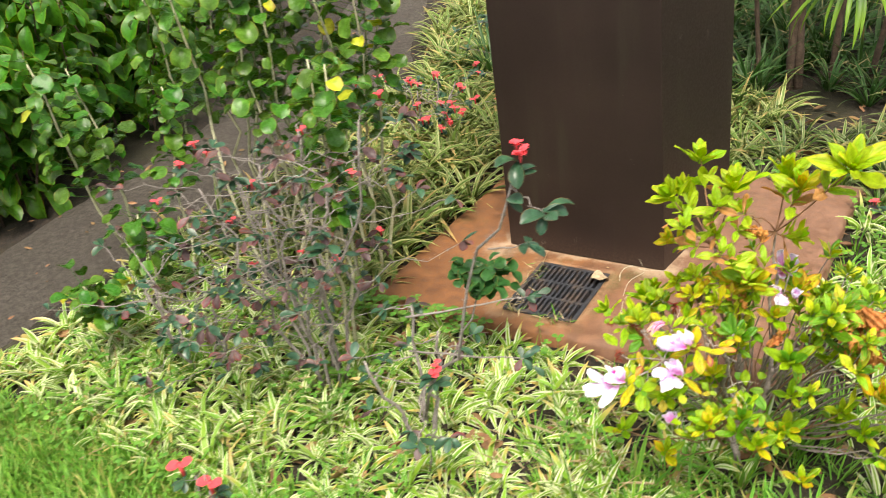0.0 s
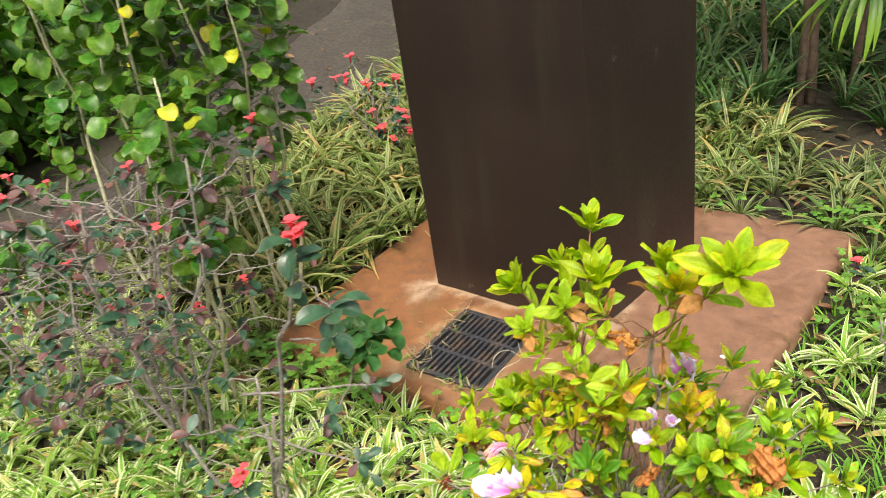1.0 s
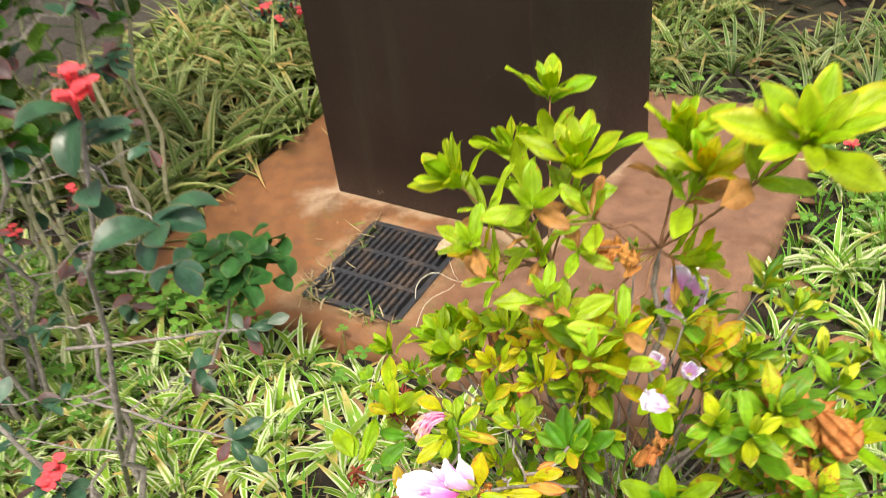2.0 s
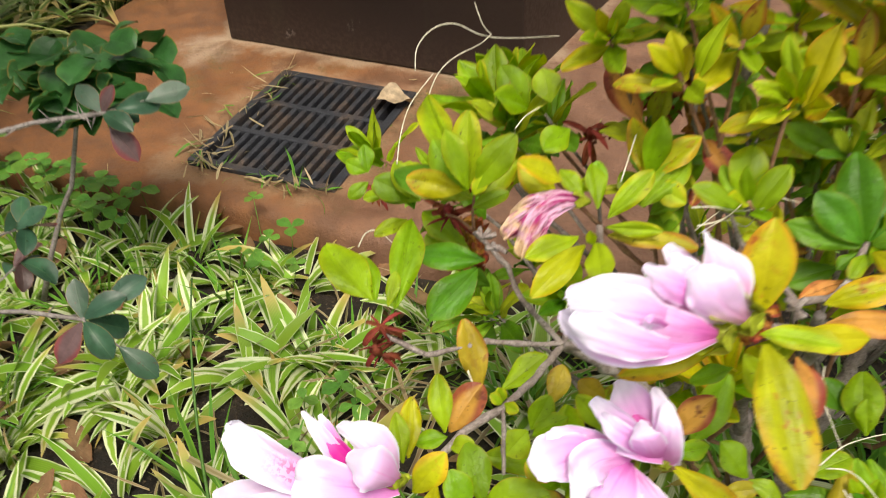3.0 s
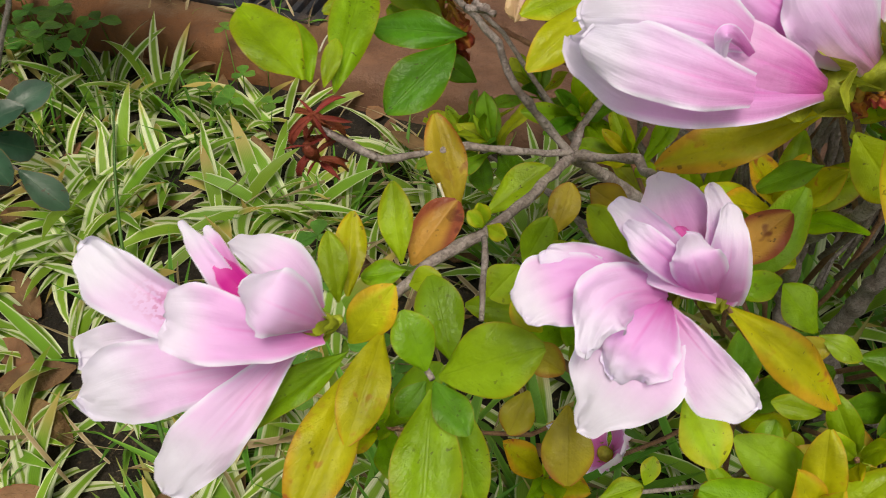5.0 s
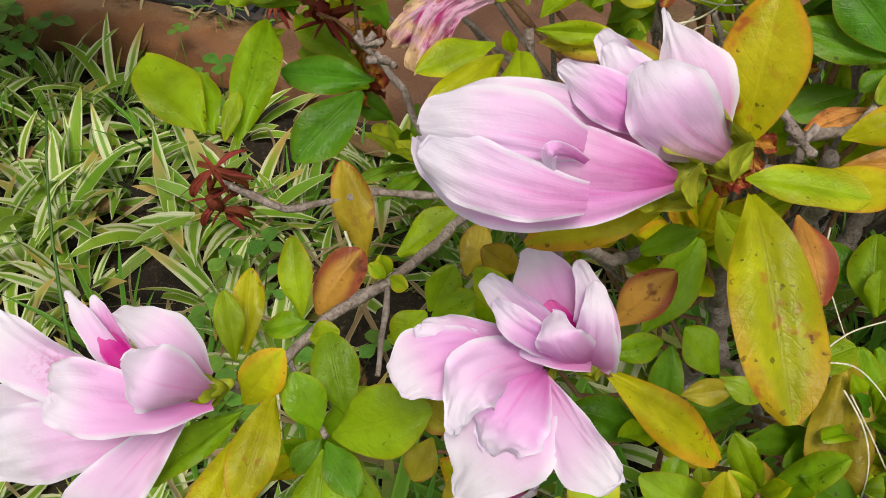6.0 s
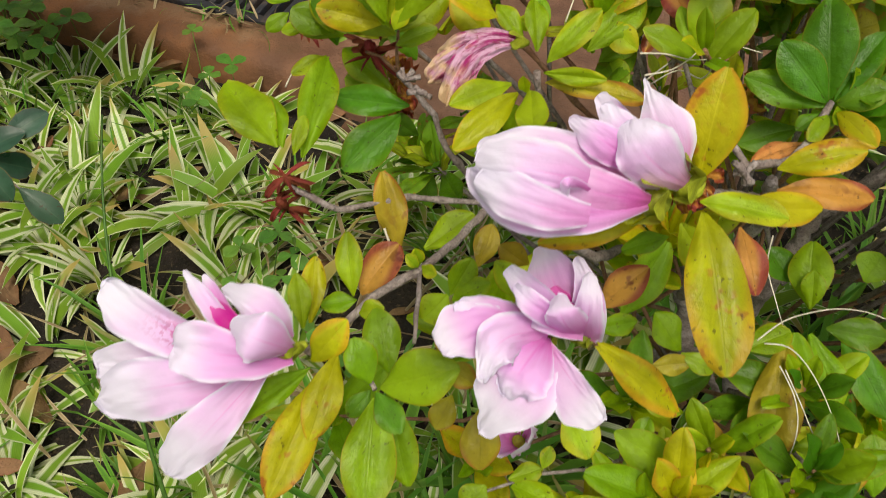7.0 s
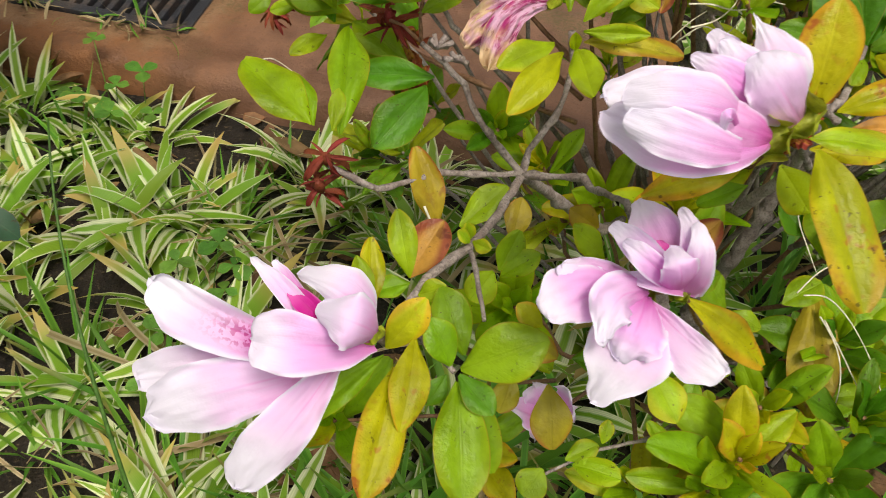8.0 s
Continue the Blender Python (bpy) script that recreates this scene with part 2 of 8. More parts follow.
def pad_material():
    """Concrete stained by red earth, worn pale along the pillar's foot."""
    n = Net("earth_stained_concrete")
    p = n.place()
    x, y, z = n.xyz(p)
    big, mid, fine = n.noise(4.5, 4.0, 0.6, p), n.noise(24.0, 5.0, 0.65, p), n.noise(210.0, 3.0, 0.65, p)
    warm = n.mix(n.ramp(mid, (0.3, 0.7, 0.0, 1.0)), (0.145, 0.055, 0.017), (0.225, 0.094, 0.033))
    dull = n.mix(n.ramp(mid, (0.3, 0.7, 0.0, 1.0)), (0.135, 0.066, 0.04), (0.215, 0.112, 0.068))
    right = n.ramp(n.math("ADD", x, n.math("MULTIPLY", n.math("SUBTRACT", big, 0.5), 0.5)), (0.25, 0.6, 0.0, 1.0))
    col = n.mix(right, warm, dull)
    # pale mortar band by the foot, broken up
    dx = n.math("MAXIMUM", n.math("SUBTRACT", 0.0, x), n.math("SUBTRACT", x, 0.57))
    dy = n.math("MAXIMUM", n.math("SUBTRACT", 0.0, y), n.math("SUBTRACT", y, 0.493))
    away = n.math("ADD", n.math("MAXIMUM", dx, dy), n.math("MULTIPLY", n.math("SUBTRACT", big, 0.5), 0.2))
    away = n.math("ADD", away, n.math("MULTIPLY", n.math("SUBTRACT", mid, 0.5), 0.1))
    col = n.mix(n.ramp(away, (0.0, 0.05, 0.65, 0.0)), col, (0.40, 0.30, 0.20))
    # a smear of mortar round the drain's frame
    gx = n.math("SUBTRACT", n.math("ABSOLUTE", n.math("SUBTRACT", x, 0.27)), 0.128)
    gy = n.math("SUBTRACT", n.math("ABSOLUTE", n.math("SUBTRACT", y, -0.22)), 0.15)
    ring = n.math("ADD", n.math("MAXIMUM", gx, gy), n.math("MULTIPLY", n.math("SUBTRACT", mid, 0.5), 0.12))
    ring = n.math("ADD", ring, n.math("MULTIPLY", n.math("SUBTRACT", big, 0.45), 0.16))
    col = n.mix(n.ramp(ring, (0.0, 0.06, 0.5, 0.0)), col, (0.36, 0.23, 0.13))
    corner = n.math("ADD", n.math("ABSOLUTE", n.math("ADD", x, 0.02)), n.math("ABSOLUTE", n.math("ADD", y, 0.04)))
    corner = n.math("ADD", corner, n.math("MULTIPLY", n.math("SUBTRACT", mid, 0.5), 0.16))
    col = n.mix(n.ramp(corner, (0.02, 0.11, 0.6, 0.0)), col, (0.42, 0.31, 0.21))
    col = n.mix(n.ramp(fine, (0.58, 0.7, 0.0, 0.55)), col, (0.09, 0.045, 0.02))
    col = n.mix(n.ramp(n.noise(9.0, 5.0, 0.7, p), (0.5, 0.66, 0.0, 0.7)), col, (0.115, 0.052, 0.024))
    moss = n.math("MULTIPLY", n.ramp(n.noise(3.2, 6.0, 0.7, p), (0.56, 0.68, 0.0, 0.7)), n.ramp(fine, (0.4, 0.6, 0.2, 1.0)))
    col = n.mix(moss, col, (0.07, 0.075, 0.02))
    n.bump(n.math("ADD", n.math("MULTIPLY", mid, 0.6), n.math("MULTIPLY", fine, 0.5)), 0.75, 0.006)
    return n.finish(col, n.ramp(mid, (0.3, 0.7, 0.55, 0.8)))


def pillar_material():
    """Dark brown painted steel, slightly chalky, with scuffs."""
    n = Net("dark_brown_painted_steel")
    p = n.place()
    x, y, z = n.xyz(p)
    stretched = n.coords("Object", (9.0, 9.0, 0.9))
    big, run, fine = n.noise(2.2, 4.0, 0.6, p), n.noise(1.6, 4.0, 0.6, stretched), n.noise(120.0, 4.0, 0.7, p)
    col = n.mix(n.ramp(big, (0.3, 0.7, 0.0, 1.0)), (0.017, 0.010, 0.0085), (0.027, 0.0165, 0.0135))
    col = n.mix(n.ramp(run, (0.5, 0.75, 0.0, 0.5)), col, (0.034, 0.029, 0.019))
    scuff = n.noise(9.0, 6.0, 0.72, n.coords("Object", (1.4, 1.4, 1.0)))
    col = n.mix(n.math("MULTIPLY", n.ramp(scuff, (0.63, 0.72, 0.0, 0.6)), n.ramp(fine, (0.42, 0.58, 0.0, 1.0))), col, (0.20, 0.17, 0.155))
    dust = n.ramp(n.math("ADD", z, n.math("MULTIPLY", big, 0.15)), (0.06, 0.2, 0.35, 0.0))
    col = n.mix(n.math("MULTIPLY", dust, n.ramp(fine, (0.4, 0.65, 0.2, 1.0))), col, (0.12, 0.075, 0.055))
    n.bump(n.math("ADD", n.math("MULTIPLY", fine, 0.4), run), 0.12, 0.004)
    return n.finish(col, n.ramp(fine, (0.3, 0.7, 0.42, 0.6)), 0.0, 0.0, None, None, 0.3)


def plain_material(name, col, rough=0.7, vary=0.3, scale=120.0, see=0.0, metal=0.0, relief=0.4):
    n = Net(name)
    f = n.noise(scale, 4.0, 0.65, n.place())
    c = n.mix(n.ramp(f, (0.3, 0.7, 0.0, 1.0)), tuple(x * (1 - vary) for x in col), tuple(min(1, x * (1 + vary)) for x in col))
    nor = n.bump(f, relief, 0.002)
    return n.finish(c, rough, metal, see, nor)


def iron_material():
    """Cast iron worn to grey, with red dust settled on it."""
    n = Net("black_cast_iron")
    p = n.place()
    big, fine = n.noise(16.0, 4.0, 0.65, p), n.noise(260.0, 4.0, 0.65, p)
    col = n.mix(n.ramp(fine, (0.35, 0.7, 0.0, 1.0)), (0.014, 0.015, 0.019), (0.040, 0.043, 0.052))
    col = n.mix(n.math("MULTIPLY", n.ramp(big, (0.45, 0.68, 0.0, 0.7)), n.ramp(fine, (0.4, 0.6, 0.25, 1.0))), col, (0.13, 0.085, 0.055))
    n.bump(fine, 0.5, 0.002)
    return n.finish(col, n.ramp(fine, (0.3, 0.7, 0.4, 0.65)))


SOIL, PATHWAY, PAD, STEEL = soil_material(), path_material(), pad_material(), pillar_material()
IRON = iron_material()
PIT = plain_material("near_black_pit", (0.012, 0.01, 0.009), 0.7)

# azalea
AZ_GREEN = leaf_material("azalea_leaf_green", (0.20, 0.36, 0.006), (0.27, 0.40, 0.008), (0.24, 0.40, 0.02), None, rough=0.42, see=0.4)
AZ_DEEP = leaf_material("azalea_leaf_deep_green", (0.082, 0.22, 0.008), (0.12, 0.26, 0.01), (0.15, 0.30, 0.02), None, rough=0.4, see=0.4)
AZ_LIME = leaf_material("azalea_leaf_lime", (0.28, 0.42, 0.010), (0.42, 0.45, 0.015), (0.34, 0.48, 0.02), None, rough=0.42, see=0.4)
AZ_WARM = leaf_material("azalea_leaf_warm", (0.3, 0.3, 0.02), None, (0.4, 0.4, 0.05), (0.4, 0.15, 0.04), island=True, vary=0.4, hue=0.02, palette=((0.28, 0.43, 0.012), (0.20, 0.37, 0.010), (0.31, 0.42, 0.012), (0.42, 0.40, 0.015), (0.15, 0.31, 0.010), (0.47, 0.27, 0.06), (0.24, 0.41, 0.012), (0.42, 0.21, 0.07), (0.36, 0.42, 0.015)), see=0.4)
AZ_YELLOW = leaf_material("azalea_leaf_yellowing", (0.43, 0.43, 0.008), (0.60, 0.36, 0.02), (0.44, 0.46, 0.03), (0.42, 0.12, 0.03), rough=0.42, veins=9.0, relief=0.25, see=0.4)
AZ_OCHRE = leaf_material("azalea_leaf_ochre", (0.42, 0.35, 0.025), (0.42, 0.16, 0.03), (0.38, 0.33, 0.05), (0.22, 0.05, 0.02), rough=0.4, see=0.4)
AZ_RUST = leaf_material("azalea_leaf_rust", (0.46, 0.23, 0.04), (0.26, 0.045, 0.03), (0.45, 0.25, 0.06), (0.12, 0.02, 0.015), rough=0.5, see=0.2, edge_from=0.4)
AZ_BROWN = leaf_material("azalea_leaf_withered", (0.50, 0.225, 0.06), (0.40, 0.14, 0.035), (0.5, 0.27, 0.1), (0.18, 0.06, 0.02), rough=0.7, see=0.15, relief=1.0)
AZ_MIX = leaf_material("azalea_leaf_mixed", (0.2, 0.33, 0.02), None, (0.28, 0.42, 0.06), (0.35, 0.12, 0.03), island=True, vary=0.6, hue=0.02, palette=((0.08, 0.21, 0.008), (0.13, 0.28, 0.009), (0.26, 0.39, 0.01), (0.09, 0.22, 0.007), (0.32, 0.41, 0.01), (0.14, 0.29, 0.008), (0.42, 0.38, 0.015), (0.14, 0.29, 0.008), (0.34, 0.41, 0.01), (0.44, 0.23, 0.05), (0.30, 0.41, 0.01)), see=0.28)
SEPAL = leaf_material("azalea_old_sepal", (0.24, 0.045, 0.025), (0.13, 0.03, 0.018), None, None, rough=0.6, see=0.15, relief=0.8)
PETAL = petal_material("azalea_petal", (0.76, 0.20, 0.62), (0.82, 0.46, 0.83), (0.84, 0.79, 0.95), 0.0, 0.7, 0.28)
PETAL_SPOT = petal_material("azalea_petal_freckled", (0.76, 0.20, 0.60), (0.80, 0.56, 0.86), (0.83, 0.82, 0.95), 0.85, 0.55, 0.5)
PETAL_PALE = petal_material("azalea_petal_pale", (0.80, 0.32, 0.70), (0.82, 0.57, 0.87), (0.84, 0.81, 0.95), 0.0, 0.58, 0.5)
PETAL_PINK = petal_material("azalea_bud_petal", (0.76, 0.15, 0.56), (0.88, 0.44, 0.80), (0.90, 0.72, 0.94), 0.0, 0.7, 0.2)
PETAL_IN = petal_material("azalea_throat", (0.34, 0.003, 0.14), (0.55, 0.015, 0.28), (0.72, 0.16, 0.48), 0.9, 0.7)
PETAL_OLD = wilted_material()
CALYX = plain_material("azalea_calyx", (0.36, 0.42, 0.03), 0.45, 0.35, 200.0, 0.2)
AZ_BARK = bark_material("azalea_bark", (0.21, 0.165, 0.150), (0.38, 0.33, 0.31), 1.6)
AZ_TWIG = bark_material("azalea_young_twig", (0.24, 0.11, 0.06), (0.30, 0.17, 0.09), 1.6, 0.7)
# border and other plants
LIRIOPE_NEAR = blade_material("striped_strap_leaf", (0.20, 0.36, 0.028), (0.68, 0.72, 0.46), dry=(0.46, 0.34, 0.10), margin_at=0.5)
LIRIOPE_CREAM = blade_material("striped_strap_leaf_pale", (0.17, 0.31, 0.03), (0.60, 0.64, 0.38), dry=(0.44, 0.34, 0.12), island=True, margin_at=0.5)
# darkened copy of the striped leaf: overhead shade is put into its colour
LIRIOPE_SHADED = blade_material("striped_strap_leaf_shaded", (0.058, 0.118, 0.018), (0.235, 0.26, 0.12), dry=(0.28, 0.22, 0.08), island=True)
# duller, straw-tan copy; part of its darkness stands for shadow in the left bed
LIRIOPE_BACK = blade_material("striped_strap_leaf_dull_shaded", (0.095, 0.165, 0.025), (0.34, 0.36, 0.15), dry=(0.40, 0.29, 0.11), island=True, margin_at=0.5)
# tuft green lowered in place of the shade from trees overhead
TUFT_SHADED = blade_material("shaded_green_tuft_leaf", (0.035, 0.095, 0.02), (0.11, 0.18, 0.06), dry=(0.25, 0.2, 0.09), island=True, margin_at=0.75)
LAWN = blade_material("lawn_blade", (0.11, 0.27, 0.03), (0.17, 0.36, 0.045), dry=(0.3, 0.28, 0.08), island=True, margin_at=0.6)
DRY = blade_material("dry_straw", (0.33, 0.25, 0.13), (0.46, 0.38, 0.23), island=True)
THORN_LEAF = leaf_material("crown_of_thorns_leaf", (0.026, 0.075, 0.04), (0.04, 0.08, 0.055), (0.13, 0.2, 0.1), None, rough=0.36, see=0.12, vary=0.5, relief=0.08)
THORN_LEAF_RED = leaf_material("crown_of_thorns_reddened_leaf", (0.085, 0.05, 0.05), (0.15, 0.03, 0.03), (0.2, 0.12, 0.1), None, rough=0.38, see=0.12, vary=0.6)
RED = plain_material("scarlet_bract", (0.82, 0.085, 0.105), 0.45, 0.25, 300.0, 0.25)
THORN_BARK = bark_material("thorny_grey_bark", (0.19, 0.165, 0.15), (0.32, 0.285, 0.265), 1.2)
ROUND_LEAF = leaf_material("round_glossy_leaf", (0.045, 0.135, 0.014), (0.07, 0.18, 0.02), (0.16, 0.30, 0.07), None, island=True, rough=0.28, see=0.25, vary=0.6, veins=5.0, hue=0.05)
ROUND_YELLOW = leaf_material("round_yellowed_leaf", (0.42, 0.46, 0.03), (0.46, 0.35, 0.04), (0.46, 0.5, 0.1), None, island=True, rough=0.35, veins=5.0)
PALE_STEM = bark_material("pale_green_stem", (0.34, 0.33, 0.20), (0.48, 0.47, 0.32), 0.8, 0.7)
BUSH_LEAF = leaf_material("broad_pointed_leaf", (0.034, 0.125, 0.007), (0.06, 0.18, 0.009), (0.07, 0.19, 0.03), None, island=True, rough=0.36, see=0.3, vary=0.6, veins=8.0, hue=0.03)
WEED_LEAF = leaf_material("weed_leaf", (0.02, 0.085, 0.02), (0.035, 0.12, 0.03), (0.06, 0.16, 0.05), None, island=True, rough=0.4, vary=0.5)
CLOVER = leaf_material("clover_leaf", (0.095, 0.23, 0.03), (0.13, 0.28, 0.05), (0.17, 0.33, 0.1), None, island=True, rough=0.5, vary=0.5)
LITTER = leaf_material("dead_leaf", (0.20, 0.115, 0.055), (0.2, 0.1, 0.05), (0.34, 0.24, 0.14), None, island=True, rough=0.75, see=0.1, vary=0.7, relief=1.0)
# frond green painted dim, as it looks under tree shade
FROND_SHADED = blade_material("fan_frond_shaded", (0.022, 0.075, 0.009), (0.036, 0.10, 0.014), dry=(0.11, 0.22, 0.02), island=True, margin_at=0.6)
CANE = bark_material("brown_cane", (0.05, 0.032, 0.02), (0.10, 0.065, 0.045), 0.5)

# ---- mesh tools ----
rnd = random.Random(11)


def raw_blade(length, width, profile, rows=8, cols=2, fold=0.25, bend=0.4, twist=0.0, wave=0.0, seed=0.0):
    """A leaf along +y from the origin, facing +z. profile(v) gives the half width, bend its droop in radians."""
    vs, uvs, fs = [], [], []
    y = z = 0.0
    step = length / rows
    for i in range(rows + 1):
        v = i / rows
        a = -bend * (v - 0.15)
        if i:
            y += step * math.cos(a)
            z += step * math.sin(a)
        h = profile(v) * width
        for j in range(-cols, cols + 1):
            s = j / cols
            ripple = wave * width * math.sin(9.0 * v + 2.0 * seed + (2.4 if j > 0 else 0.0)) * abs(s) * s * s
            dx, dz = h * s, abs(s) * h * fold + ripple
            ta = twist * v
            dx, dz = dx * math.cos(ta) - dz * math.sin(ta), dx * math.sin(ta) + dz * math.cos(ta)
            vs.append((dx, y - dz * math.sin(a), z + dz * math.cos(a)))
            uvs.append((0.5 + s / 2, v))
    w = 2 * cols + 1
    for i in range(rows):
        for j in range(w - 1):
            k = i * w + j
            fs.append((k, k + 1, k + w + 1, k + w))
    return np.array(vs), fs, np.array(uvs)


def raw_tube(points, radii, sides=7):
    """A tapered, slightly kinked stem along points."""
    pts = [Vector(p) for p in points]
    vs, uvs, fs = [], [], []
    side = None
    for i, p in enumerate(pts):
        d = (pts[min(i + 1, len(pts) - 1)] - pts[max(i - 1, 0)]).normalized()
        if side is None:
            side = d.orthogonal().normalized()
        side = (side - d * side.dot(d)).normalized()
        up = d.cross(side)
        for j in range(sides):
            a = 2 * math.pi * j / sides
            vs.append(p + (side * math.cos(a) + up * math.sin(a)) * radii[i])
            uvs.append((j / sides, i / len(pts)))
    for i in range(len(pts) - 1):
        for j in range(sides):
            a, b = i * sides + j, i * sides + (j + 1) % sides
            fs.append((a, b, b + sides, a + sides))
    fs.append(tuple(reversed(range(sides))))
    fs.append(tuple(range(len(vs) - sides, len(vs))))
    return np.array([tuple(v) for v in vs]), fs, np.array(uvs)


def moved(raw, m):
    a = np.array(m)
    return raw[0] @ a[:3, :3].T + a[:3, 3], raw[1], raw[2]


def joined(raws):
    vs, fs, uvs, mats, k = [], [], [], [], 0
    for item in raws:
        raw, mat = item if len(item) == 2 else (item, 0)
        vs.append(raw[0])
        uvs.append(raw[2])
        fs.extend(tuple(i + k for i in f) for f in raw[1])
        mats.extend([mat] * len(raw[1]))
        k += len(raw[0])
    return np.concatenate(vs), fs, np.concatenate(uvs), mats


def mesh(name, raw, *materials, smooth=True):
    me = bpy.data.meshes.new(name)
    me.from_pydata([tuple(v) for v in raw[0]], [], raw[1])
    uv = me.uv_layers.new(name="UVMap")
    idx = np.empty(len(me.loops), dtype=np.int32)
    me.loops.foreach_get("vertex_index", idx)
    uv.data.foreach_set("uv", raw[2][idx].astype(np.float32).ravel())
    for m in materials:
        me.materials.append(m)
    if len(raw) > 3:
        me.polygons.foreach_set("material_index", np.array(raw[3], dtype=np.int32))
    me.polygons.foreach_set("use_smooth", np.full(len(me.polygons), smooth))
    me.update()
    return me


def thing(name, label, category, group="", kind="", at=(0, 0, 0), data=None):
    ob = new(name, data)
    ob.location = at
    return tagged(ob, label, category, group, kind)


def part(name, data, parent, label="", m=None):
    """A mesh as a part under parent; m is its pose in the world."""
    ob = new(name, data)
    ob.parent = parent
    base = Matrix.Translation(parent.location) if parent.parent is None else WORLD[parent]
    WORLD[ob] = m if m is not None else Matrix.Identity(4)
    ob.matrix_parent_inverse = base.inverted()
    ob.matrix_basis = WORLD[ob]
    return tagged(ob, label)


WORLD = {}


def frame_of(base, tip, facing=(0, 0, 1)):
    """Pose of a leaf: y from base to tip, z as near facing as it can be, scaled by the length."""
    base, tip = Vector(base), Vector(tip)
    y = tip - base
    size = y.length
    y.normalize()
    z = Vector(facing)
    z = z - y * z.dot(y)
    if z.length < 1e-4:
        z = y.orthogonal()
    z.normalize()
    x = y.cross(z)
    m = Matrix((x, y, z)).transposed().to_4x4()
    return Matrix.Translation(base) @ m @ Matrix.Diagonal((size, size, size, 1))


def aimed(base, yaw, lift, size, roll=0.0):
    """Pose of a leaf that leaves base at heading yaw and elevation lift, radians."""
    return Matrix.Translation(base) @ Matrix.Rotation(yaw, 4, "Z") @ Matrix.Rotation(lift, 4, "X") @ Matrix.Rotation(roll, 4, "Y") @ Matrix.Diagonal((size, size, size, 1))


def oval(v):
    return max(0.02, math.sin(math.pi * min(1.0, v * 0.965 + 0.012)) ** 0.72)


def lance(v):
    return max(0.025, math.sin(math.pi * min(1.0, v ** 1.28 * 0.972 + 0.010)) ** 0.72)


def obovate(v):
    return max(0.03, (math.sin(math.pi * min(1.0, v ** 1.25 * 0.96 + 0.02)) ** 0.75) * (0.75 + 0.25 * v))


def roundish(v):
    return max(0.04, math.sqrt(max(0.0, 1 - (2 * v - 1) ** 2)) ** 0.9)


def strap(v):
    return max(0.02, min(1.0, 0.55 + v * 2.2) * (1 - max(0.0, v - 0.45) ** 2 * 3.2))


def heart(v):
    return max(0.02, (1 - v) ** 0.62 * min(1.0, v * 7 + 0.15))


def bezier(a, b, c, d, n):
    a, b, c, d = Vector(a), Vector(b), Vector(c), Vector(d)
    out = []
    for i in range(n + 1):
        t = i / n
        out.append(a * (1 - t) ** 3 + b * 3 * t * (1 - t) ** 2 + c * 3 * t * t * (1 - t) + d * t ** 3)
    return out


def wander(a, d, n, amount, r):
    """Points from a to d with small kinks."""
    a, d = Vector(a), Vector(d)
    size = (d - a).length
    out = []
    for i in range(n + 1):
        t = i / n
        k = math.sin(math.pi * t) if 0 < i < n else 0.0
        out.append(a.lerp(d, t) + Vector((r.uniform(-1, 1), r.uniform(-1, 1), r.uniform(-1, 1))) * amount * size * (0.35 + k) * (0 < i < n))
    return out

# ---- the setting ----
GROUND = -0.045


def ground_height(x, y):
    return GROUND + 0.02 * noise.noise((x * 1.3, y * 1.3, 0.3)) + 0.006 * noise.noise((x * 7, y * 7, 1.3))


def grid_raw(xs, ys, height):
    vs = np.array([(x, y, height(x, y)) for y in ys for x in xs])
    w = len(xs)
    fs = [(j * w + i, j * w + i + 1, (j + 1) * w + i + 1, (j + 1) * w + i) for j in range(len(ys) - 1) for i in range(w - 1)]
    return vs, fs, vs[:, :2].copy()


def spread(lo, hi, n, far):
    inner = [lo + (hi - lo) * i / n for i in range(n + 1)]
    return [-far, -40.0, -15.0, -8.0] + [v for v in inner if v > -7.9] + [8.0, 15.0, 40.0, far]


def blend_far(x, y):
    d = max(abs(x), abs(y))
    return ground_height(x, y) if d < 7 else GROUND


thing("ground", "dark soil with leaf litter under the planting, darkened further for shade", "ground", kind="structure",
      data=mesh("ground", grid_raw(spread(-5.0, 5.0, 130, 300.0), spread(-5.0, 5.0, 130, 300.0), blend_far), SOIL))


def path_side(y, left):
    if left:
        return -2.22 - 0.17 * max(0.0, y - 0.5) ** 1.5 - 0.03 * min(y, 0) + 0.06 * noise.noise((y * 2.0, 3.1, 0))
    return -1.33 - 0.35 * max(0.0, y - 1.0) ** 1.3 + 0.04 * y + 0.09 * noise.noise((y * 2.6, 7.7, 0))


def path_raw():
    vs, fs = [], []
    rows, cols = 110, 16
    for j in range(rows + 1):
        y = -4.5 + 11.0 * j / rows
        a, b = path_side(y, True), path_side(y, False)
        for i in range(cols + 1):
            s = i / cols
            x = a + (b - a) * s
            crown = 0.026 - 0.05 * abs(s - 0.5) ** 3 * 8
            vs.append((x, y, ground_height(x, y) + crown + 0.004 * noise.noise((x * 14, y * 14, 2))))
    w = cols + 1
    for j in range(rows):
        for i in range(cols):
            k = j * w + i
            fs.append((k, k + 1, k + w + 1, k + w))
    vs = np.array(vs)
    return vs, fs, vs[:, :2].copy()


thing("path", "packed grey-brown dirt footpath with fine gravel", "path", kind="structure", data=mesh("path", path_raw(), PATHWAY))

# concrete pad with an opening for the drain
GX0, GX1, GY0, GY1 = 0.152, 0.408, -0.371, -0.070


